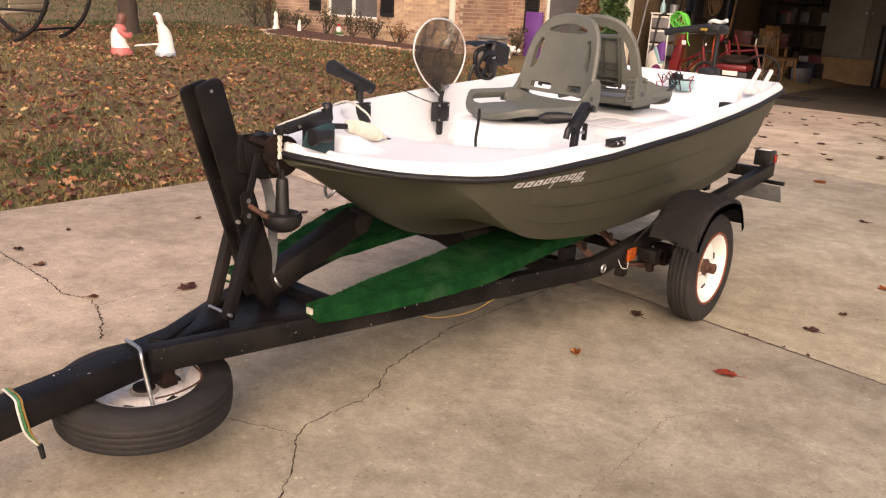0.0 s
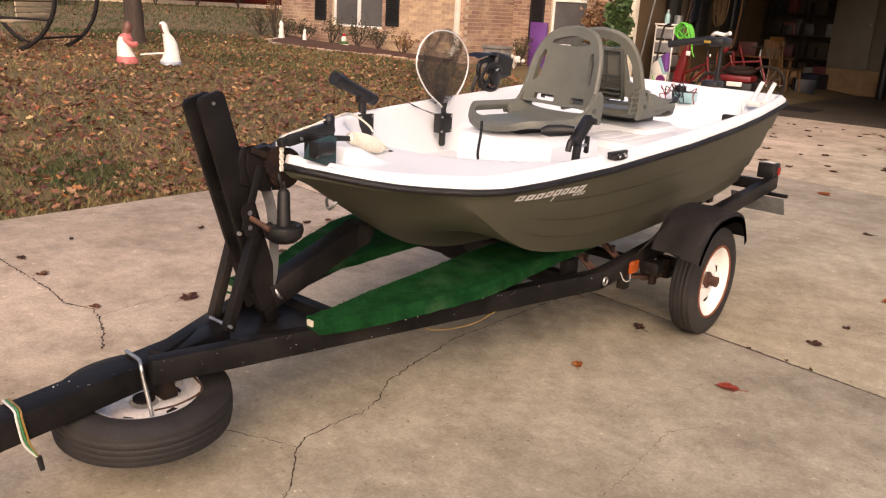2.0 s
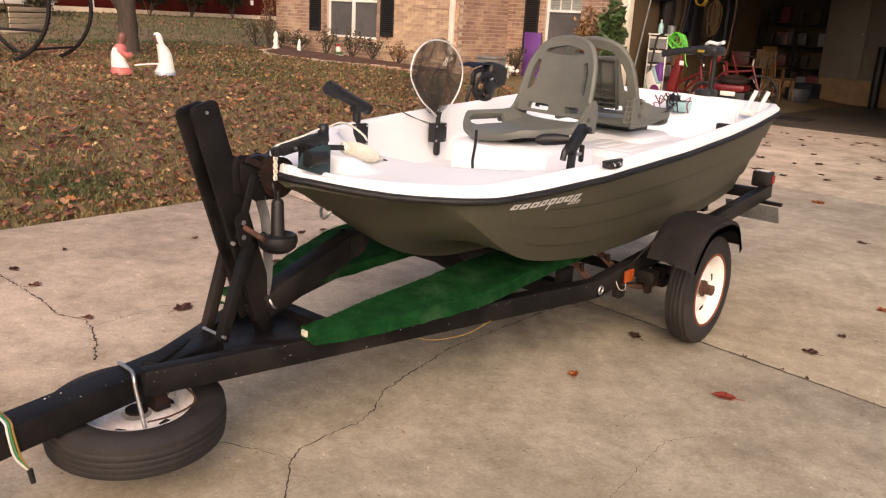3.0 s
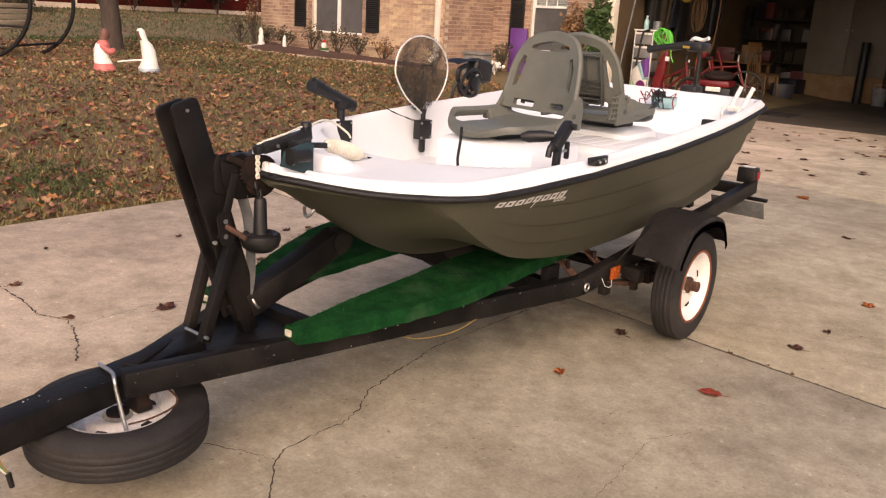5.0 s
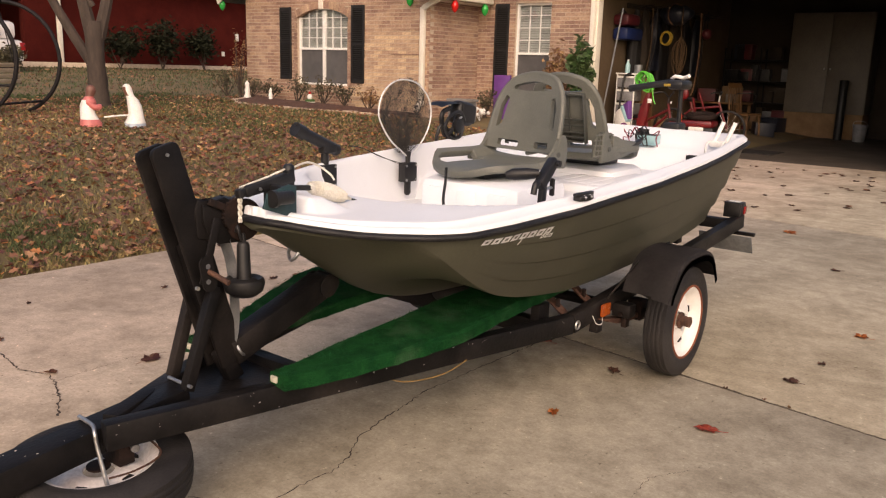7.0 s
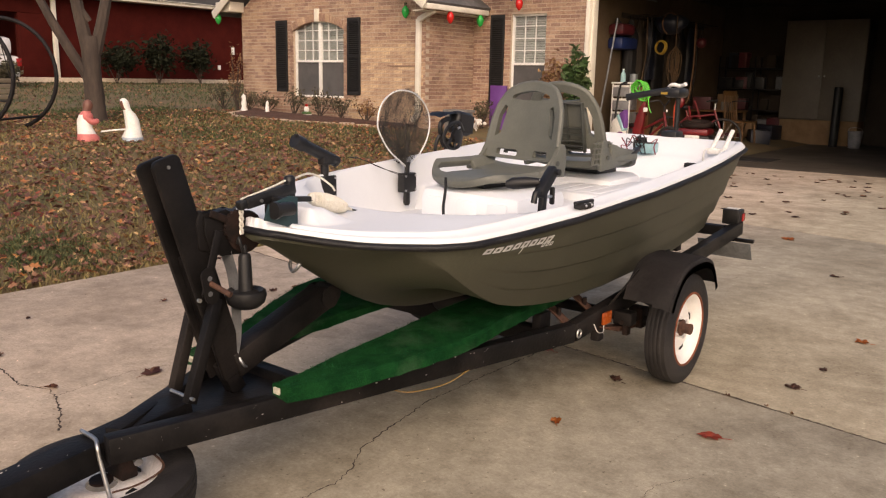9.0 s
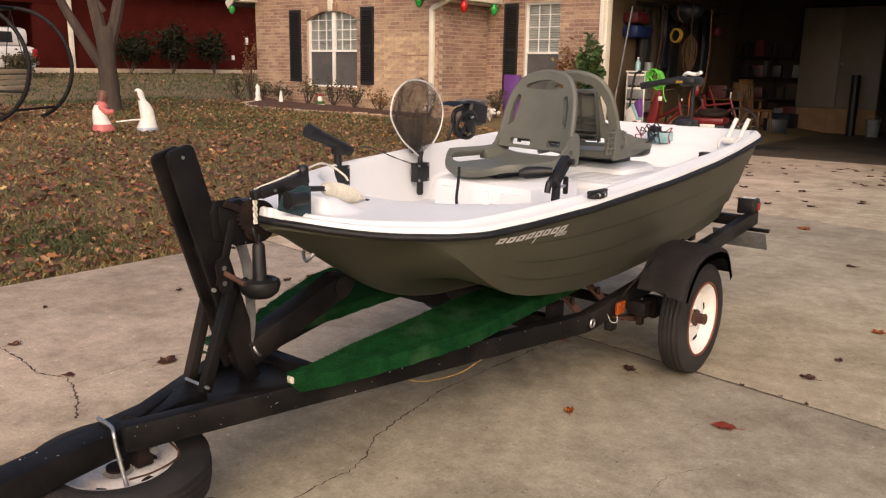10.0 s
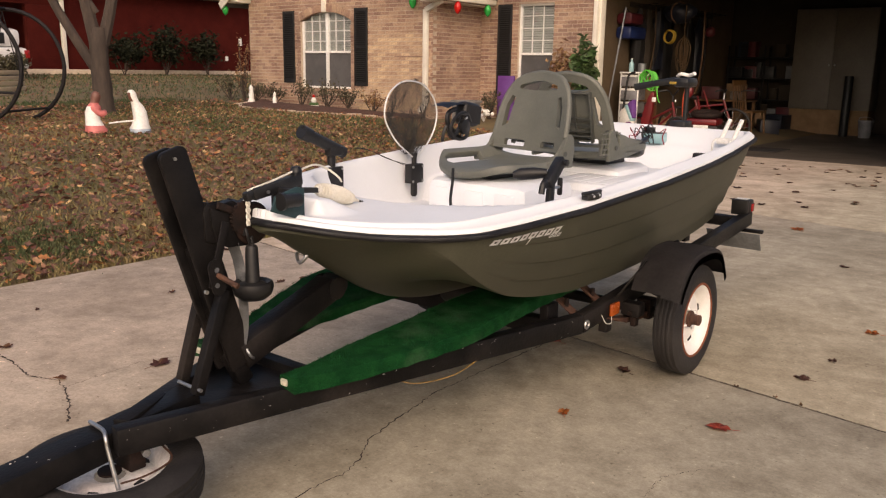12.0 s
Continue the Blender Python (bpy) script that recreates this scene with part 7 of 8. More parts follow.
for k, (x, y, h, w, mt) in enumerate(((-13.35, 8.5, 1.35, 0.16, M_DRY), (-12.7, 8.3, 0.48, 0.28, M_SHRUBDARK), (-12.1, 8.35, 0.50, 0.30, M_SHRUBDARK), (-11.3, 8.4, 0.55, 0.28, M_SHRUBDARK), (-10.5, 8.4, 0.62, 0.26, M_SHRUBDARK), (-9.85, 8.35, 0.52, 0.30, M_SHRUBDARK), (-9.2, 8.4, 0.45, 0.25, M_DRY), (-7.5, 9.9, 0.55, 0.30, M_SHRUBDARK), (-13.75, 8.45, 0.62, 0.36, M_SHRUBDARK))):
    shrub("flower_bed_shrub", spot(x, y), h, w, mt, 260, 40 + k, "thin winter shrub in the mulch bed", "shrub", leaf=0.03)
for k, (y, h) in enumerate(((12.5, 1.4), (14.2, 1.65), (16.0, 1.5))):
    shrub("foundation_shrub", Matrix.Translation((-25.2, y, lawn_height(-25.2, y))), h, 0.75, M_HEDGE, 900, 60 + k, "dark clipped shrub against the red house", "shrub", leaf=0.09)
shrub("potted_plant_foliage", Matrix.Translation((-5.40, 9.85, 0.5)), 1.30, 0.19, M_SHRUB, 520, 70, "leafy green potted plant beside the garage", "plant", leaf=0.095)
shrub("dry_plant", Matrix.Translation((-5.98, 9.85, 0.38)), 1.36, 0.30, M_DRY, 800, 71, "dry brown plant stems beside the garage", "plant", leaf=0.05, dry=True)
for x, y, n_ in ((-5.40, 9.85, "plant_pot"), (-6.0, 9.85, "plant_pot")):
    solo(n_, lathe(bmesh.new(), [(0.14, 0.0), (0.20, 0.32), (0.215, 0.34), (0.19, 0.345), (0.17, 0.30)], 20, Matrix.Translation((x, y, lawn_height(x, y) - 0.02))), M_STONE, "terracotta plant pot by the garage post", "plant pot")


def ornament(x, y, kind, h):
    bm = bmesh.new()
    if kind == 0:
        lathe(bm, [(0.09, 0), (0.10, 0.05), (0.06, 0.15), (0.075, 0.25), (0.05, 0.34), (0.055, 0.42), (0.01, 0.50)], 14)
    else:
        lathe(bm, [(0.12, 0), (0.15, 0.06), (0.13, 0.12), (0.10, 0.2), (0.05, 0.26), (0.01, 0.3)], 14)
    for v in bm.verts:
        v.co *= h / 0.5
        v.co += 0.012 * Vector((noise.noise(v.co * 9), noise.noise(v.co * 9 + Vector((5, 0, 0))), 0))
    solo("garden_ornament", bm, M_FIGWHITE, "small white garden ornament in the mulch bed", "garden ornament", spot(x, y))


ornament(-12.65, 8.15, 0, 0.40)
ornament(-11.75, 8.05, 0, 0.30)
bm = bmesh.new()
fr_ = random.Random(17)
for _ in range(26):
    ball(bm, (fr_.gauss(0, 0.10), fr_.gauss(0, 0.10), 0.10 + 0.12 * fr_.random()), 0.028 * fr_.uniform(0.6, 1.3), 6)
for _ in range(10):
    tube(bm, [(0, 0, -0.02), (fr_.gauss(0, 0.07), fr_.gauss(0, 0.07), 0.14)], 0.004, 4)
solo("white_flower_clump", bm, M_FIGWHITE, "clump of white flowers against the brick wall", "flowers", spot(-7.25, 9.4), kind="stuff")
gx, gy = -10.75, 8.25
gn = thing("garden_planter", "painted red, white and green garden planter", "planter", spot(gx, gy) @ Matrix.Scale(0.62, 4))
part("bowl", lathe(bmesh.new(), [(0.12, 0.0), (0.17, 0.05), (0.17, 0.10), (0.12, 0.12)], 16), M_FIGWHITE, gn)
part("band", lathe(bmesh.new(), [(0.155, 0.121), (0.165, 0.17), (0.12, 0.2)], 16), M_SHRUB, gn)
part("top", ball(bmesh.new(), (0, 0, 0.27), (0.09, 0.09, 0.11), 12), M_FIGWHITE, gn)
part("knob", ball(bmesh.new(), (0, 0, 0.40), 0.05, 10), M_BULBR, gn)
solo("purple_board", B((-7.50, WALL_R - 0.12, 0.25), (-7.12, WALL_R - 0.07, 1.22), 0.004, Matrix.Rotation(0, 4, 'X')), M_PURPLE, "purple panel leaning on the brick wall", "board")
bn = thing("garden_bench_planter", "weathered grey planter box on the lawn", "planter", spot(-7.22, 8.80) @ Matrix.Diagonal((0.72, 0.8, 1.0, 1)))
part("box", B((-0.30, -0.2, 0.0), (0.30, 0.2, 0.36), 0.02), M_PLANTER, bn)
part("rim", B((-0.33, -0.23, 0.361), (0.33, 0.23, 0.41), 0.01), M_PLANTER, bn)


def bulb(x, y, z, mat, col):
    b = thing("hanging_light", "large " + col + " outdoor light bulb hanging from the eave", "light bulb", Matrix.Translation((x, y, z)), "festive bulbs along the eave")
    part("shell", lathe(bmesh.new(), [(0.025, 0.0), (0.06, -0.05), (0.072, -0.10), (0.055, -0.17), (0.02, -0.215), (0.004, -0.225)], 16), mat, b)
    part("cap", T([(0, 0, 0.002), (0, 0, 0.06)], 0.028, 10), M_SHRUBDARK, b)
    part("wire", T([(0, 0, 0.06), (0, 0.02, 0.16)], 0.004, 5), M_SHRUBDARK, b)


# ---- things in the garage ----
def shelf_tower(x, y):
    s = thing("drawer_tower", "plastic drawer tower with smoky drawers", "storage drawers", Matrix.Translation((x, y, 0.003)))
    for dx in (-0.18, 0.18):
        for dy in (-0.2, 0.2):
            part("post", B((dx - 0.012, dy - 0.012, 0), (dx + 0.012, dy + 0.012, 1.30), 0.003), M_FIGWHITE, s)
    part("top", B((-0.21, -0.23, 1.301), (0.21, 0.23, 1.33), 0.008), M_FIGWHITE, s)
    for k in range(5):
        d = part("drawer", B((-0.165, -0.225, 0.06 + 0.25 * k), (0.165, 0.2, 0.27 + 0.25 * k), 0.01), M_CLEARBIN, s)
        part("front_lip", B((-0.172, -0.236, 0.235 + 0.25 * k), (0.172, -0.226, 0.275 + 0.25 * k), 0.003), M_FIGWHITE, d)


shelf_tower(JAMB + 0.36, 11.3)
sb = thing("shelf_items", "clear bottle standing on the drawer tower", "bottle", Matrix.Translation((JAMB + 0.28, 11.3, 1.334)))
part("body", lathe(bmesh.new(), [(0.045, 0), (0.048, 0.02), (0.048, 0.15), (0.018, 0.2), (0.018, 0.23)], 14), M_CYAN, sb)
part("cap", T([(0, 0, 0.231), (0, 0, 0.25)], 0.02, 10), M_FIGWHITE, sb)
solo("paint_tin", T([(JAMB + 0.50, 11.3, 1.334), (JAMB + 0.50, 11.3, 1.49)], 0.075, 16), M_GALV, "pale metal tin on the drawer tower", "tin")
solo("leaning_pole", T([(JAMB - 0.04, 10.85, 0.003), (JAMB + 0.27, 10.95, 2.50)], 0.018, 8), M_GALV, "pale metal pole leaning in the garage corner", "pole")
solo("black_cane", T(curve([(JAMB + 0.30, 10.9, 0.003), (JAMB + 0.36, 11.0, 1.15), (JAMB + 0.42, 11.02, 1.30), (JAMB + 0.50, 11.03, 1.33)], 5), 0.020, 8), M_PLASTIC, "black bent tube leaning on the drawers", "pole")


def hose(x, y, z):
    """A hank of hose draped over a hook, its loops hanging unevenly."""
    top = thing("garden_hose", "hank of bright green hose draped on a hook", "hose")
    r = random.Random(9)
    for k in range(11):
        w, h = 0.10 + 0.07 * r.random(), 0.16 + 0.16 * r.random()
        o = Vector((x + r.uniform(-0.04, 0.04), y + 0.02 * (k - 5), z + r.uniform(-0.02, 0.02)))
        lean_ = r.uniform(-0.05, 0.16)
        part("loop", T(curve([o + Vector((-w * 0.4, 0, 0.02)), o + Vector((0, 0, 0.055)), o + Vector((w * 0.7, 0, 0.0)), o + Vector((w + lean_ * 0.3, 0.01, -h * 0.5)), o + Vector((w * 0.5 + lean_, 0, -h)), o + Vector((-w * 0.4 + lean_ * 0.6, -0.01, -h * 0.75)), o + Vector((-w * 0.9, 0, -h * 0.3)), o + Vector((-w * 0.4, 0, 0.02))], 5), 0.0115, 6), M_LIME, top)
    part("hose_end", T(curve([(x + 0.16, y, z - 0.20), (x + 0.20, y - 0.02, z - 0.42), (x + 0.25, y - 0.02, z - 0.52)], 5), 0.0115, 6), M_LIME, top)


cb = thing("wooden_cupboard", "tan wooden cupboard beside the drawers", "cupboard", Matrix.Translation((JAMB + 0.48, 11.62, 0.003)) @ Matrix.Diagonal((0.62, 0.7, 1.02, 1)))
part("body", B((-0.25, -0.22, 0.0), (0.25, 0.22, 1.22), 0.008), M_OAK, cb)
part("door", B((-0.24, -0.242, 0.04), (0.24, -0.223, 1.19), 0.004), M_OAK, cb)
part("handle", T([(0.18, -0.25, 0.66), (0.18, -0.25, 0.76)], 0.008, 8), M_ZINC, cb)
hose(JAMB + 0.74, 11.12, 1.30)
solo("hose_hook", T([(JAMB + 0.66, 11.40, 1.335), (JAMB + 0.74, 11.0, 1.335)], 0.012, 8), M_IRON, "black hook holding the hose", "hook")


def bicycle(name, m, mat, label):
    b = thing(name, label, "bicycle", m)
    R_ = 0.31
    for cy in (-0.5, 0.5):
        w = part("wheel", T([(0, cy + R_ * math.cos(a), R_ + 0.02 + R_ * math.sin(a)) for a in [2 * math.pi * i / 32 for i in range(32)]], 0.022, 8, closed=True), M_RUBBER, b)
        bm = bmesh.new()
        for k in range(12):
            a = 2 * math.pi * k / 12
            tube(bm, [(0, cy, R_ + 0.02), (0, cy + R_ * math.cos(a), R_ + 0.02 + R_ * math.sin(a))], 0.003, 4)
        part("spokes", bm, M_ZINC, w)
    bm = bmesh.new()
    for a, c in (((-0.5, 0.33), (-0.32, 0.80)), ((-0.33, 0.72), (0.15, 0.66)), ((-0.35, 0.62), (0.02, 0.30)), ((0.02, 0.30), (0.18, 0.78)), ((0.02, 0.30), (0.5, 0.33)), ((0.15, 0.66), (0.5, 0.33))):
        tube(bm, [(0, a[0], a[1]), (0, c[0], c[1])], 0.020, 8)
    part("frame", bm, mat, b)
    part("handlebar", T(curve([(-0.28, -0.22, 0.95), (-0.15, -0.33, 0.98), (0, -0.33, 0.92), (0.15, -0.33, 0.98), (0.28, -0.22, 0.95)], 4), 0.013, 8), M_PLASTIC, b)
    part("stem", T([(0, -0.32, 0.78), (0, -0.33, 0.93)], 0.016, 8), M_ZINC, b)
    part("saddle", ball(bmesh.new(), (0, 0.2, 0.83), (0.07, 0.14, 0.04), 12), M_PLASTIC, b)
    part("chainring", T([(0.02, 0.02, 0.30), (0.035, 0.02, 0.30)], 0.09, 20), M_IRON, b)


bicycle("bicycle", Matrix.Translation((-4.0, 12.1, 0.003)) @ Matrix.Rotation(radians(100), 4, 'Z') @ Matrix.Scale(1.05, 4), M_RED, "red bicycle parked behind the pedal kart")


def mower(m):
    r = thing("lawn_mower", "red push lawn mower with black engine", "lawn mower", m)
    part("deck", prism(bmesh.new(), arc(0, 0.1, 0.27, 0, 180, 10) + [(-0.27, -0.3), (0.27, -0.3)], 0.10, 0.24, 0.03), M_RED, r)
    part("engine", lathe(bmesh.new(), [(0.15, 0.241), (0.15, 0.33), (0.11, 0.40), (0.05, 0.42)], 18), M_PLASTIC, r)
    for x in (-0.30, 0.30):
        for y in (-0.26, 0.28):
            part("wheel", T([(x - 0.025, y, 0.095), (x + 0.025, y, 0.095)], 0.095, 16), M_RUBBER, r)
    part("handle", T(curve([(-0.22, -0.3, 0.22), (-0.22, -0.75, 0.75), (-0.2, -0.95, 0.95), (0.2, -0.95, 0.95), (0.22, -0.75, 0.75), (0.22, -0.3, 0.22)], 4), 0.013, 8), M_PLASTIC, r)


mower(Matrix.Translation((-4.6, 15.8, 0.003)) @ Matrix.Rotation(radians(30), 4, 'Z'))


def chair(m):
    c = thing("wooden_chair", "pale wooden chair with a spindle back", "chair", m)
    part("seat", B((-0.21, -0.21, 0.43), (0.21, 0.21, 0.46), 0.01), M_OAK, c)
    for x in (-0.18, 0.18):
        for y in (-0.18, 0.18):
            part("leg", T([(x * 1.15, y * 1.15, 0), (x, y, 0.43)], 0.018, 8), M_OAK, c)
        part("back_post", T([(x, 0.19, 0.46), (x, 0.26, 0.98)], 0.016, 8), M_OAK, c)
    for k in range(4):
        part("spindle", T([(-0.10 + 0.067 * k, 0.195, 0.46), (-0.10 + 0.067 * k, 0.255, 0.92)], 0.009, 6), M_OAK, c)
    part("top_rail", B((-0.20, 0.24, 0.90), (0.20, 0.27, 0.99), 0.008), M_OAK, c)


chair(Matrix.Translation((-4.02, 14.7, 0.003)) @ Matrix.Rotation(radians(75), 4, 'Z') @ Matrix.Scale(1.2, 4))
tb = thing("work_table", "brown wooden table crowded with boxes", "table", Matrix.Translation((-4.85, 15.5, 0.003)))
part("top", B((-0.6, -0.4, 0.71), (0.6, 0.4, 0.75), 0.008), M_OAK, tb)
for x in (-0.54, 0.54):
    for y in (-0.34, 0.34):
        part("leg", B((x - 0.03, y - 0.03, 0), (x + 0.03, y + 0.03, 0.709), 0.006), M_OAK, tb)


def carton(x, y, z, s, mat, turn, label):
    b = thing("carton", label, "box", Matrix.Translation((x, y, z)) @ Matrix.Rotation(radians(turn), 4, 'Z'), "boxes in the garage")
    part("body", B((-s[0] / 2, -s[1] / 2, 0), (s[0] / 2, s[1] / 2, s[2]), 0.006), mat, b)
    part("flap", B((-s[0] / 2, -s[1] / 2, s[2] + 0.001), (s[0] / 2, -0.004, s[2] + 0.006)), mat, b)
    part("flap", B((-s[0] / 2, 0.004, s[2] + 0.001), (s[0] / 2, s[1] / 2, s[2] + 0.006)), mat, b)


carton(-5.15, 15.4, 0.754, (0.4, 0.3, 0.28), M_DARKRED, 12, "dull red box on the table")
carton(-4.65, 15.6, 0.754, (0.35, 0.3, 0.35), M_CARD, -8, "brown carton on the table")
carton(-4.55, 15.3, 0.754, (0.25, 0.2, 0.18), M_DOORWHITE, 20, "beige box on the table")
carton(-4.95, 12.2, 0.003, (0.5, 0.4, 0.45), M_CARD, 5, "brown carton on the garage floor")
carton(-4.4, 15.9, 0.003, (0.6, 0.5, 0.5), M_CARD, 5, "brown carton at the back")
carton(-4.0, 16.6, 0.003, (0.5, 0.4, 0.4), M_NAVY, -15, "dark navy storage box at the back")
carton(-3.75, 15.2, 0.003, (0.4, 0.4, 0.35), M_NAVY, 30, "dark navy crate beside the chair")
# things hung along the left garage wall
r3 = random.Random(31)
rack = thing("wall_rail", "dark wooden hanging rail along the garage wall", "rail", Matrix.Translation((JAMB - 0.138, 13.6, 2.62)))
part("rail_board", B((0.001, -1.7, -0.04), (0.03, 2.6, 0.06), 0.004), M_BACKWALL, rack)
for k in range(12):
    part("peg", T([(0.03, -1.5 + 0.34 * k, 0.0), (0.50, -1.5 + 0.34 * k, 0.02)], 0.009, 6), M_IRON, rack)
tp = thing("folded_tarpaulin", "dark navy tarpaulin bundle on the hanging rail", "tarpaulin", Matrix.Translation((-4.92, 12.75, 2.50)))
bm = bmesh.new()
ball(bm, (0, 0, 0), (0.34, 0.24, 0.20), 24)
for v in bm.verts:
    v.co += 0.055 * Vector((noise.noise(v.co * 6), noise.noise(v.co * 6 + Vector((4, 0, 0))), noise.noise(v.co * 7 + Vector((0, 9, 0)))))
part("canvas", bm, M_NAVY, tp)
part("lashing", T([(0.345 * math.cos(a) * 0.2, 0.245 * math.cos(a), 0.21 * math.sin(a)) for a in [2 * math.pi * i / 24 for i in range(24)]], 0.010, 6, closed=True), M_DRY, tp)
part("hook", T([(-0.30, 0, 0.02), (-0.45, 0, 0.14)], 0.010, 6), M_IRON, tp)
for x_, y_, z0_, z1_, rad, mt_, txt in ((-5.06, 12.2, 1.45, 2.60, 0.016, M_IRON, "black rubber tube"), (-5.20, 12.3, 1.30, 2.60, 0.013, M_ROPETAN, "brown broom handle"), (-4.95, 13.3, 1.0, 2.60, 0.018, M_IRON, "black garden tool handle"), (-4.80, 13.8, 0.9, 2.60, 0.018, M_DRY, "brown garden tool handle"), (-4.98, 14.4, 0.9, 2.60, 0.016, M_IRON, "black rake handle")):
    solo("garden_tool", T(curve([(x_ - 0.10, y_, z0_), (x_ - 0.05, y_, z0_ + 0.2), (x_, y_, (z0_ + z1_) / 2), (x_ - 0.02, y_, z1_)], 5), rad, 8), mt_, txt + " hanging on the garage wall", "garden tool")


def hung_cloth(y, width, low, mat, seed, label):
    """A heavy cloth hung by its middle from the wall rail, falling in folds."""
    c = thing("clutter_cloth", label, "cloth", Matrix.Translation((JAMB + 0.02, y, 2.55)))
    bm = bmesh.new()
    rows_ = []
    for i in range(15):
        t = i / 14
        w_ = width * (0.25 + 0.75 * smoothstep(0, 0.35, t)) * (1 + 0.12 * noise.noise((t * 4, seed, 0)))
        d_ = 0.05 + 0.07 * smoothstep(0, 0.3, t)
        n_ = 28
        rows_.append([(d_ * math.cos(2 * math.pi * k / n_) * (1 + 0.4 * noise.noise((k * 0.9, seed, t * 2))), w_ * 0.5 * math.sin(2 * math.pi * k / n_) + 0.03 * noise.noise((k, t * 5, seed)), -low * t - (0.05 * noise.noise((k * 0.7, seed, 3)) if i == 14 else 0)) for k in range(n_)])
    for r_ in rows_:
        r_.append(r_[0])
    grid(bm, rows_)
    bmesh.ops.remove_doubles(bm, verts=bm.verts, dist=1e-5)
    part("cloth", bm, mat, c, smooth=70)
    part("loop", T([(-0.02, 0, -0.02), (-0.03, 0, 0.075)], 0.012, 6), M_IRON, c)


# assumed cloths, added to stand in for indistinct dark clutter on the wall
for k, (y_, w_, low_, mt_, txt) in enumerate(((12.05, 0.34, 1.25, M_SHUTTER, "black"), (12.45, 0.42, 1.45, M_BACKWALL, "dark brown"), (12.9, 0.40, 1.15, M_NAVY, "dark navy"), (13.35, 0.46, 1.5, M_SHUTTER, "black"), (13.9, 0.50, 1.3, M_BACKWALL, "dark brown"), (14.5, 0.50, 1.45, M_SHUTTER, "black"), (15.15, 0.55, 1.25, M_NAVY, "dark navy"))):
    hung_cloth(y_, w_, low_, mt_, 3.7 * k + 1, txt + " cloth form standing in for dark garage wall clutter")
yl = thing("yellow_cord", "coil of yellow cord hanging on the garage wall", "cord", Matrix.Translation((-4.90, 12.3, 2.02)))
bm = bmesh.new()
for k in range(8):
    q = 0.10 + 0.02 * r3.random()
    tube(bm, [(q * math.cos(a), 0.012 * (k - 4) + 0.01 * math.sin(3 * a), 1.15 * q * math.sin(a)) for a in [2 * math.pi * i / 20 for i in range(20)]], 0.011, 6, closed=True)
part("coil", bm, M_YEL, yl)
part("hook", T([(0, 0, 0.10), (-0.02, 0, 0.62)], 0.006, 6), M_IRON, yl)
rp = thing("rope_bundle", "bundle of tan rope hanging in long loops", "rope", Matrix.Translation((-4.69, 12.5, 1.95)))
for k in range(12):
    w_, h_ = r3.uniform(0.03, 0.13), r3.uniform(0.35, 0.62)
    dx_ = r3.uniform(-0.05, 0.05)
    part("rope_loop", T(curve([(0, 0.006 * k, 0.10), (w_ + dx_, 0.006 * k, -0.1), (w_ * 0.8 + dx_, 0.006 * k, -h_ * 0.8), (dx_, 0.006 * k, -h_), (-w_ * 0.8 + dx_, 0.006 * k, -h_ * 0.8), (-w_ + dx_, 0.006 * k, -0.1), (0, 0.006 * k, 0.10)], 5), 0.008, 5), M_ROPETAN, rp)
part("hanging_end", T([(0, 0.03, 0.05), (0, 0.03, 0.68)], 0.010, 6), M_ROPETAN, rp)
solo("red_ball", ball(bmesh.new(), (-4.75, 14.0, 2.18), 0.11, 16), M_DARKRED, "dull red play ball in a hanging net", "ball")
solo("ball_net", T([(-4.75, 14.0, 2.28), (-4.75, 14.0, 2.64)], 0.010, 6), M_IRON, "black cord holding the ball", "cord")
# back wall clutter
bs = thing("steel_shelving", "dark steel shelving unit full of boxes", "shelving", Matrix.Translation((-4.55, 17.25, 0.003)) @ Matrix.Diagonal((0.72, 1, 1, 1)))
for x in (-1.2, 0, 1.2):
    for y in (-0.22, 0.22):
        part("upright", B((x - 0.02, y - 0.02, 0), (x + 0.02, y + 0.02, 2.0), 0.002), M_IRON, bs)
for z in (0.2, 0.7, 1.2, 1.7):
    part("shelf_board", B((-1.22, -0.25, z), (1.22, 0.25, z + 0.03), 0.002), M_IRON, bs)
for k in range(26):
    z = r3.choice((0.235, 0.735, 1.235, 1.735))
    s = (r3.uniform(0.15, 0.4), r3.uniform(0.15, 0.35), r3.uniform(0.12, 0.4))
    mt, nm = r3.choice(((M_DARKRED, "dull red"), (M_NAVY, "dark navy"), (M_BACKWALL, "dark brown"), (M_GREYP, "grey"), (M_PLASTIC, "black"), (M_PLASTIC, "black")))
    carton(-4.55 + r3.uniform(-0.75, 0.75), 17.25, z, s, mt, r3.uniform(-8, 8), nm + " container on the steel shelving")
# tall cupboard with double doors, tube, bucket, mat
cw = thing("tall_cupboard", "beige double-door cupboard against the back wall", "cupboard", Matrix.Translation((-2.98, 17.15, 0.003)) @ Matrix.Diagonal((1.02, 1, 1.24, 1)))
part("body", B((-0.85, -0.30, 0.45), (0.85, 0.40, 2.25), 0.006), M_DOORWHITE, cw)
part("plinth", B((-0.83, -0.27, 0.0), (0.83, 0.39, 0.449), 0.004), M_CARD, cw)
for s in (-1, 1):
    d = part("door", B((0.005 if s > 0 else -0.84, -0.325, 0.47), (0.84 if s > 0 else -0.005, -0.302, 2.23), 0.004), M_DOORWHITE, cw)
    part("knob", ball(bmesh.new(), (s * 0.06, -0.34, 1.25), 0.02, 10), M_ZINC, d)
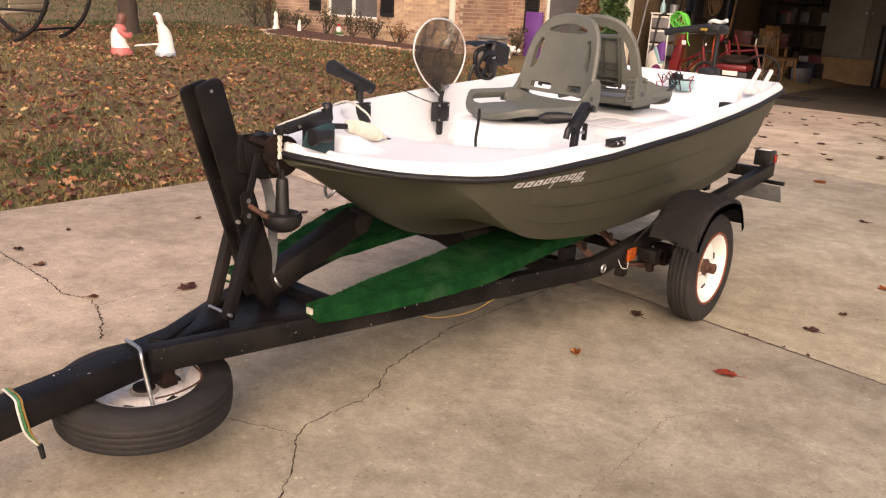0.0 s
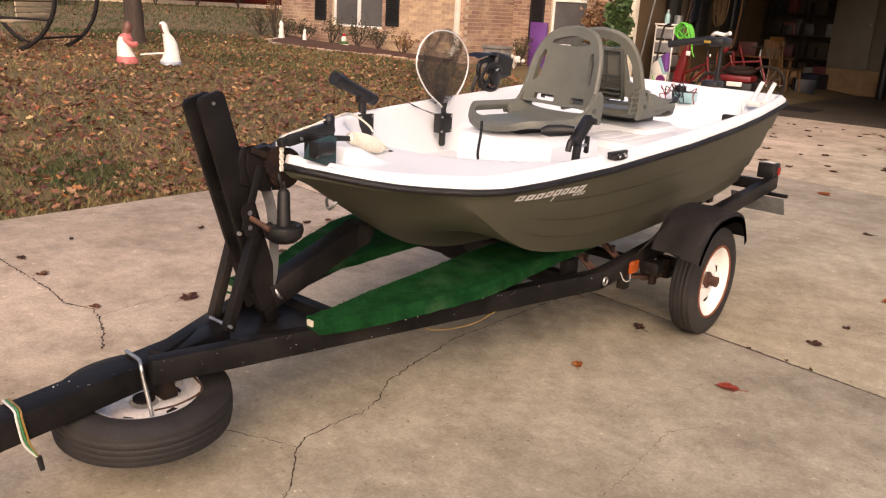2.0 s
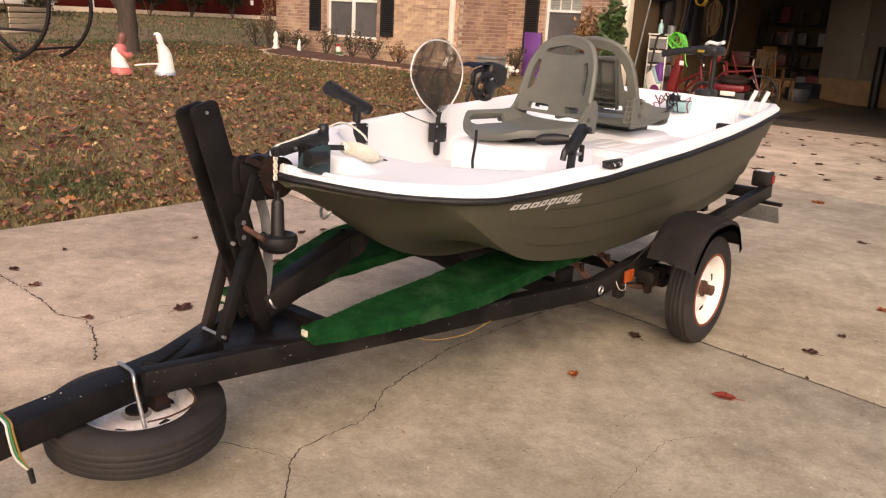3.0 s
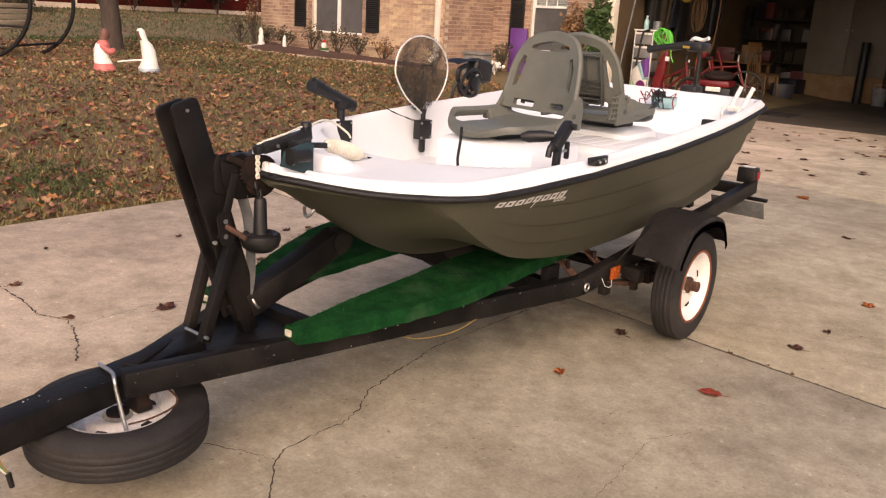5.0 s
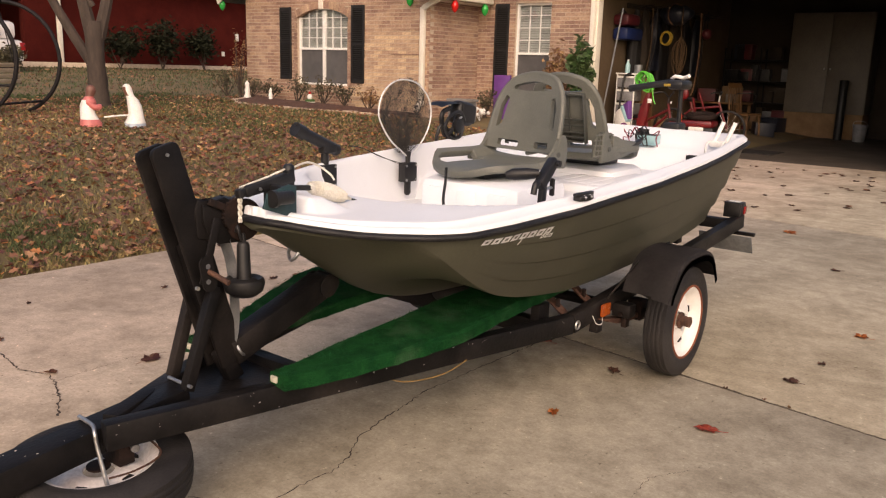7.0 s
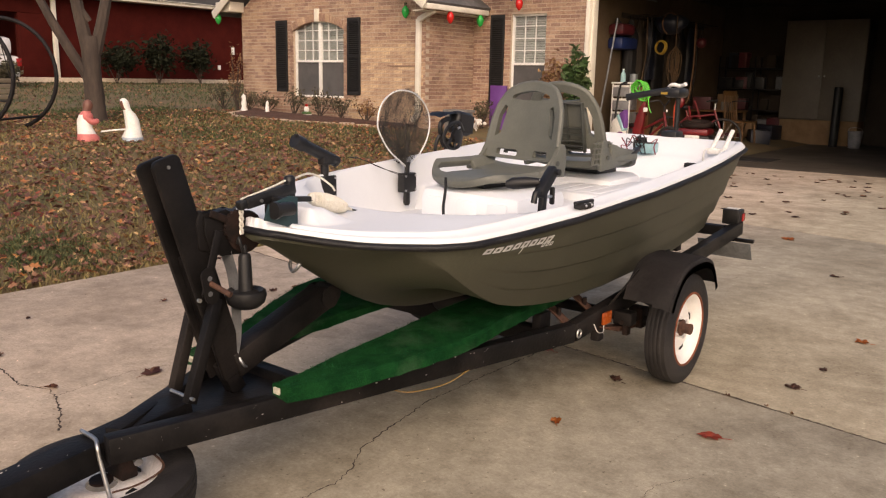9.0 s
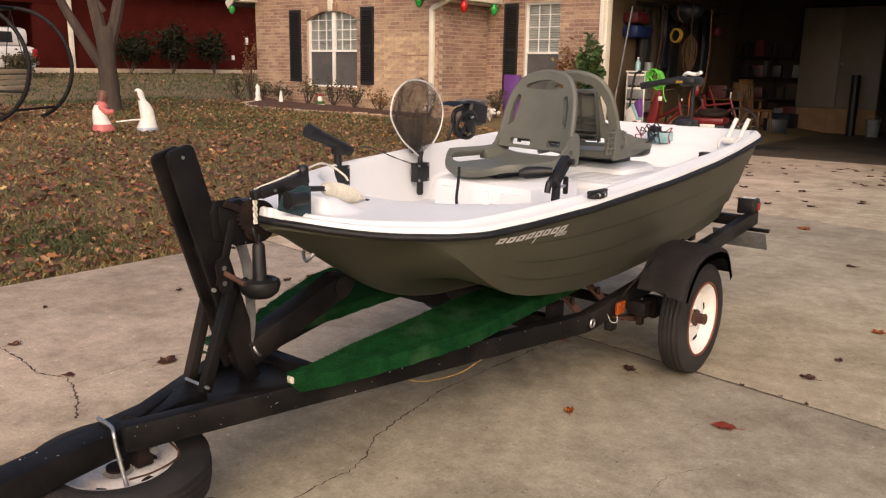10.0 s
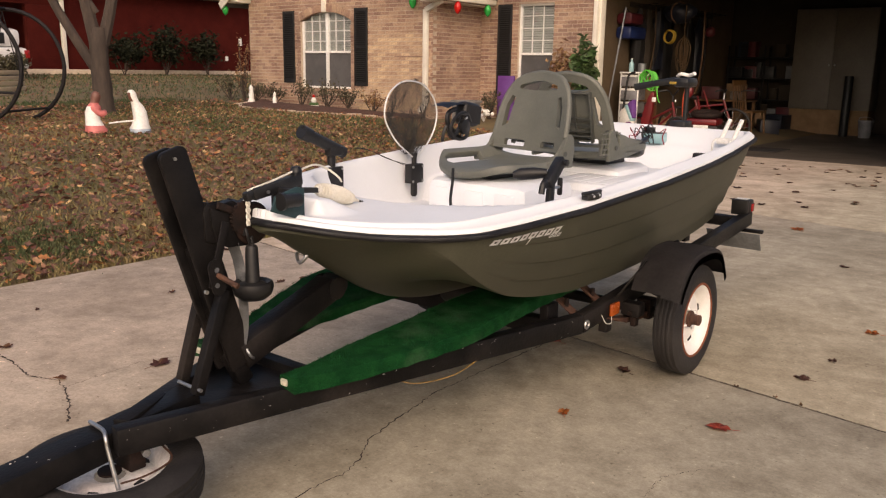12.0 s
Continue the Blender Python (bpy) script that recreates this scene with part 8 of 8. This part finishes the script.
solo("rolled_mat", lathe(bmesh.new(), [(0.03, 0.003), (0.09, 0.003), (0.092, 0.02), (0.092, 1.30), (0.085, 1.315), (0.03, 1.315)], 20, Matrix.Translation((-2.50, 16.45, 0))), M_PLASTIC, "black rolled mat standing upright", "mat")
bk = thing("bucket", "dull grey plastic bucket on the garage floor", "bucket", Matrix.Translation((-2.05, 16.4, 0.003)))
part("body", lathe(bmesh.new(), [(0.12, 0.0), (0.15, 0.34), (0.16, 0.345), (0.16, 0.37), (0.14, 0.37), (0.11, 0.03)], 20), M_CLEARBIN, bk)
part("handle", T(curve([(-0.155, 0, 0.34), (-0.1, -0.05, 0.44), (0.1, -0.05, 0.44), (0.155, 0, 0.34)], 4), 0.005, 6), M_ZINC, bk)
solo("floor_mat", B((-3.35, 11.3, 0.003), (-2.35, 12.1, 0.015), 0.004), M_RUBBER, "dark rubber mat on the garage floor", "mat")
# clutter near the garage door
def fuel_can(x, y, z, h, label):
    c = thing("fuel_can", label, "fuel can", Matrix.Translation((x, y, z)) @ Matrix.Rotation(radians(25 * math.sin(9 * x)), 4, 'Z'), "red cans in the garage")
    part("body", B((-0.13, -0.09, 0), (0.13, 0.09, h), 0.03), M_RED, c)
    part("handle", T(curve([(-0.09, 0, h - 0.01), (-0.07, 0, h + 0.06), (0.05, 0, h + 0.06), (0.07, 0, h - 0.01)], 4), 0.013, 8), M_RED, c)
    part("spout", T([(0.10, 0, h - 0.01), (0.15, 0, h + 0.11)], [0.022, 0.014], 8), M_YEL, c)


tote = thing("tote_bag", "white tote bag with teal and purple panels", "bag", Matrix.Translation((-5.02, 10.92, 0.003)) @ Matrix.Rotation(radians(-20), 4, 'Z'))
bag_m = Matrix.Rotation(radians(90), 4, 'X')
part("body", prism(bmesh.new(), [(-0.15, 0.0), (0.13, 0.0), (0.16, 0.45), (0.02, 0.72), (-0.15, 0.60)], -0.06, 0.06, 0.02, bag_m), M_FIGWHITE, tote)
part("teal_panel", prism(bmesh.new(), [(-0.03, 0.70), (0.03, 0.74), (0.18, 0.47), (0.15, 0.42)], -0.064, 0.064, 0.012, bag_m), M_CYAN, tote, "teal patterned edge panel")
part("purple_panel", prism(bmesh.new(), [(0.03, 0.75), (0.17, 0.83), (0.20, 0.50), (0.185, 0.48)], -0.05, 0.05, 0.012, bag_m), M_PURPLE, tote, "purple edge panel")
part("purple_disc", T([(0.12, -0.075, 0.30), (0.12, -0.062, 0.30)], 0.12, 24), M_MAGENTA, tote, "round purple disc")
part("green_motif", beam(bmesh.new(), (-0.10, -0.066, 0.38), (-0.05, -0.066, 0.30), 0.02, 0.012, 0.003), M_LIME, tote)


def kids_bike(m, mat, label):
    """A small bicycle with fat tyres on coloured rims."""
    b = thing("kids_bicycle", label, "bicycle", m)
    for cy in (-0.38, 0.38):
        w = part("tyre", T([(0, cy + 0.22 * math.cos(a), 0.24 + 0.22 * math.sin(a)) for a in [2 * math.pi * i / 28 for i in range(28)]], 0.030, 8, closed=True), M_RUBBER, b)
        part("wheel_rim", T([(0, cy + 0.18 * math.cos(a), 0.24 + 0.18 * math.sin(a)) for a in [2 * math.pi * i / 28 for i in range(28)]], 0.014, 8, closed=True), mat, w)
        bm = bmesh.new()
        for k in range(10):
            a = 2 * math.pi * k / 10
            tube(bm, [(0, cy, 0.24), (0, cy + 0.17 * math.cos(a), 0.24 + 0.17 * math.sin(a))], 0.004, 4)
        part("spokes", bm, M_ZINC, w)
    bm = bmesh.new()
    for p, q in (((-0.38, 0.24), (-0.26, 0.70)), ((-0.27, 0.60), (0.12, 0.42)), ((0.12, 0.26), (0.18, 0.62)), ((-0.26, 0.52), (0.05, 0.26)), ((0.05, 0.26), (0.38, 0.24)), ((0.16, 0.52), (0.38, 0.24))):
        tube(bm, [(0, p[0], p[1]), (0, q[0], q[1])], 0.020, 8)
    part("frame", bm, mat, b)
    part("handlebar", T(curve([(-0.24, -0.16, 0.86), (-0.12, -0.25, 0.88), (0, -0.26, 0.80), (0.12, -0.25, 0.88), (0.24, -0.16, 0.86)], 4), 0.013, 8), M_PLASTIC, b)
    part("stem", T([(0, -0.26, 0.68), (0, -0.26, 0.81)], 0.016, 8), M_PLASTIC, b)
    part("saddle", ball(bmesh.new(), (0, 0.19, 0.65), (0.06, 0.12, 0.04), 12), M_PLASTIC, b)
    part("chain_guard", B((0.022, -0.08, 0.20), (0.034, 0.34, 0.30), 0.010), M_PLASTIC, b)
    part("reflector", T([(0.0, -0.30, 0.72), (0.012, -0.315, 0.72)], 0.022, 10), M_FIGWHITE, b)


kids_bike(Matrix.Translation((-4.45, 11.05, 0.003)) @ Matrix.Rotation(radians(75), 4, 'Z') @ Matrix.Scale(1.15, 4), M_RED, "small red bicycle with black guards near the garage door")
jk = thing("hanging_jacket", "red fabric jacket draped over the bicycle handlebar", "jacket", Matrix.Translation((-4.68, 11.02, 0.30)))
bm = bmesh.new()
prism(bm, [(-0.10, 0.0), (0.06, 0.0), (0.12, 0.30), (0.16, 0.66), (0.10, 0.70), (0.02, 0.55), (-0.06, 0.30)], -0.05, 0.05, 0.02, bag_m)
bmesh.ops.subdivide_edges(bm, edges=[e for e in bm.edges if e.calc_length() > 0.08], cuts=3)
for v in bm.verts:
    v.co += 0.02 * Vector((noise.noise(v.co * 12), noise.noise(v.co * 12 + Vector((5, 0, 0))), 0))
part("cloth", bm, M_RED, jk)
part("tag", B((0.12, -0.075, 0.50), (0.20, -0.060, 0.58), 0.006), M_FIGWHITE, jk)
ob_ = thing("orange_strap_bundle", "orange red straps hanging beside the bicycle", "straps", Matrix.Translation((-4.02, 11.30, 0.0)))
for dx_, z0_, mt_ in ((-0.05, 0.42, M_REDORANGE), (-0.02, 0.30, M_REDORANGE), (0.01, 0.36, M_REDORANGE)):
    part("strap", T(curve([(dx_, 0.0, 1.05), (dx_ - 0.03, -0.01, 0.80), (dx_ - 0.01, 0.0, z0_), (dx_, 0, 0.003)], 5), 0.018, 6), mt_, ob_)
part("padding", ball(bmesh.new(), (0.02, 0.0, 1.0), (0.08, 0.06, 0.12), 14), M_RED, ob_)
gk = thing("go_kart", "low red pedal kart with a brown tyre and cream panel", "pedal kart", Matrix.Translation((-3.68, 11.35, 0.003)) @ Matrix.Rotation(radians(8), 4, 'Z'))
part("deck", B((-0.30, -0.22, 0.40), (0.26, 0.30, 0.52), 0.04), M_RED, gk)
part("front_panel", B((-0.14, -0.262, 0.33), (0.12, -0.225, 0.41), 0.008), M_FIGWHITE, gk, "cream front panel")
part("skirt", B((-0.32, -0.20, 0.06), (0.28, 0.28, 0.398), 0.02), M_PLASTIC, gk)
for x_ in (-0.30, 0.26):
    part("wheel", T([(x_ - 0.05, -0.18, 0.14), (x_ + 0.05, -0.18, 0.14)], 0.14, 18), M_RUBBER, gk)
part("spare_tyre", T([(0.22 * math.cos(a), 0.03 + 0.16 * math.sin(a), 0.60 + 0.03 * math.sin(a)) for a in [2 * math.pi * i / 28 for i in range(28)]], 0.055, 10, closed=True), M_DARKRUST, gk, "worn brown tyre lying on the deck")
part("steering_column", T([(-0.12, 0.18, 0.50), (-0.18, 0.05, 0.92)], 0.022, 8), M_RED, gk)
part("side_bar", T([(0.08, 0.25, 0.50), (-0.10, 0.12, 1.02)], 0.016, 8), M_RED, gk)
carton(-4.10, 10.92, 0.003, (0.22, 0.14, 0.34), M_CARD, 10, "small cream carton by the garage door")
# white car seen past the neighbour's porch
CARZ = lawn_height(-23.8, 7.6)
vn = thing("parked_car", "white car parked beside the neighbour's porch", "car", Matrix.Translation((-24.4, 7.35, CARZ)) @ Matrix.Diagonal((0.9, 1, 0.78, 1)))
part("body", B((-0.9, -2.2, 0.30), (0.9, 1.15, 1.15), 0.15), M_CARWHITE, vn)
part("cabin", B((-0.78, -1.6, 1.151), (0.78, 1.0, 1.85), 0.18), M_CARWHITE, vn)
part("side_window", B((0.781, -1.3, 1.28), (0.79, 0.5, 1.68), 0.002), M_SHUTTER, vn)
part("tail_lamp", B((0.86, 1.0, 0.75), (0.91, 1.155, 1.05), 0.01), M_REDLENS, vn)
for y in (-1.5, 0.6):
    part("wheel", T([(0.75, y, 0.33), (0.93, y, 0.33)], 0.33, 20), M_RUBBER, vn)
shrub("foundation_shrub", Matrix.Translation((-22.9, 7.75, lawn_height(-22.9, 7.75))), 0.75, 0.5, M_SHRUBDARK, 900, 66, "dark rounded shrub before the parked car", "shrub", leaf=0.06)

# driveway cracks
crack([(-2.5, -1.83), (-2.19, -1.866), (-1.92, -1.87), (-1.60, -1.88), (-1.425, -1.91), (-1.28, -1.853), (-1.166, -1.88), (-1.007, -1.944), (-0.849, -2.03)], 0.007, 1)
crack([(0.55, -2.35), (0.487, -2.204), (0.396, -2.093), (0.256, -1.956), (0.225, -1.884), (0.224, -1.746), (0.233, -1.648), (0.206, -1.552), (0.12, -1.406), (0.083, -1.258), (0.052, -1.088), (0.017, -0.902), (0.019, -0.492), (0.03, 0.04)], 0.0045, 2)
crack([(0.256, -1.956), (0.145, -1.993), (0.019, -2.055)], 0.003, 3)
crack([(1.10, -1.55), (1.077, -1.262), (1.052, -0.97), (1.134, -0.826)], 0.0014, 4)
crack([(-1.19, -1.86), (-1.22, -1.5), (-1.05, -1.1)], 0.002, 5)
bulb(-13.72, WALL_L - 0.42, 2.66, M_BULBG, "green")
bulb(CORNER - 0.42, WALL_L - 0.1, 2.66, M_BULBG, "green")
bulb(CORNER + 0.36, 9.05, 2.56, M_BULBR, "red")
bulb(CORNER + 0.36, 10.0, 2.56, M_BULBG, "green")
r4 = random.Random(44)
for _ in range(16):
    x_ = r4.uniform(0.9, 3.0)
    drive_leaf(x_, 0.1336 - 0.136 * x_ + r4.uniform(-0.012, 0.012), r4.choice((M_LEAF_BROWN, M_LEAF, M_DRY)), r4.uniform(0.010, 0.024), r4.uniform(0, 360), "dry scrap of leaf caught in the driveway joint")
# small fittings on the neighbour's wall
for y_, z_, h_ in ((18.52, 2.30, 0.14), (17.81, 1.62, 0.09)):
    solo("wall_outlet", B((nx + 0.002, y_ - 0.06, z_ - h_), (nx + 0.07, y_ + 0.06, z_ + h_), 0.012), M_FIGWHITE, "small white electrical box on red brick", "electrical box")
# cut header courses standing out as thin ledges in the brickwork
for x0_, z_ in ((CORNER - 0.95, 2.02), (CORNER - 0.95, 1.55)):
    part("brick_ledge", B((x0_, WALL_L - 0.022, z_), (x0_ + 0.72, WALL_L - 0.0125, z_ + 0.022), 0.002), M_BRICK, house)
crack([(-2.95, 0.535), (-1.0, 0.270), (0.6, 0.052), (3.35, -0.322)], 0.0065, 9)
for x_, z_, mt_, col_ in ((-6.83, 3.06, M_BULBB, "blue"), (-6.66, 2.875, M_BULBR, "red"), (-5.87, 3.04, M_BULBG, "green"), (-4.21, 3.03, M_BULBR, "red"), (-2.48, 2.94, M_BULBG, "green"), (-0.68, 2.90, M_BULBR, "red")):
    bulb(x_, WALL_R - (0.46 if x_ < -6 else 0.17), z_ - (0.05 if x_ < -6 else 0), mt_, col_)
# soft bags hung on the garage wall
for z0_, z1_, y1_, mt_, col_ in ((1.95, 2.19, 12.05, M_BLUE, "blue"), (2.22, 2.44, 11.90, M_DARKRED, "dull red")):
    bg = thing("hanging_bag", col_ + " fabric bag hung on the garage wall", "bag")
    part("body", B((JAMB - 0.137, 11.35, z0_), (JAMB + 0.20, y1_, z1_), 0.07), mt_, bg)
    part("strap", T(curve([(JAMB - 0.05, 11.45, z1_ - 0.01), (JAMB - 0.11, 11.7, z1_ + 0.10), (JAMB - 0.05, y1_ - 0.1, z1_ - 0.01)], 5), 0.012, 6), M_PLASTIC, bg)
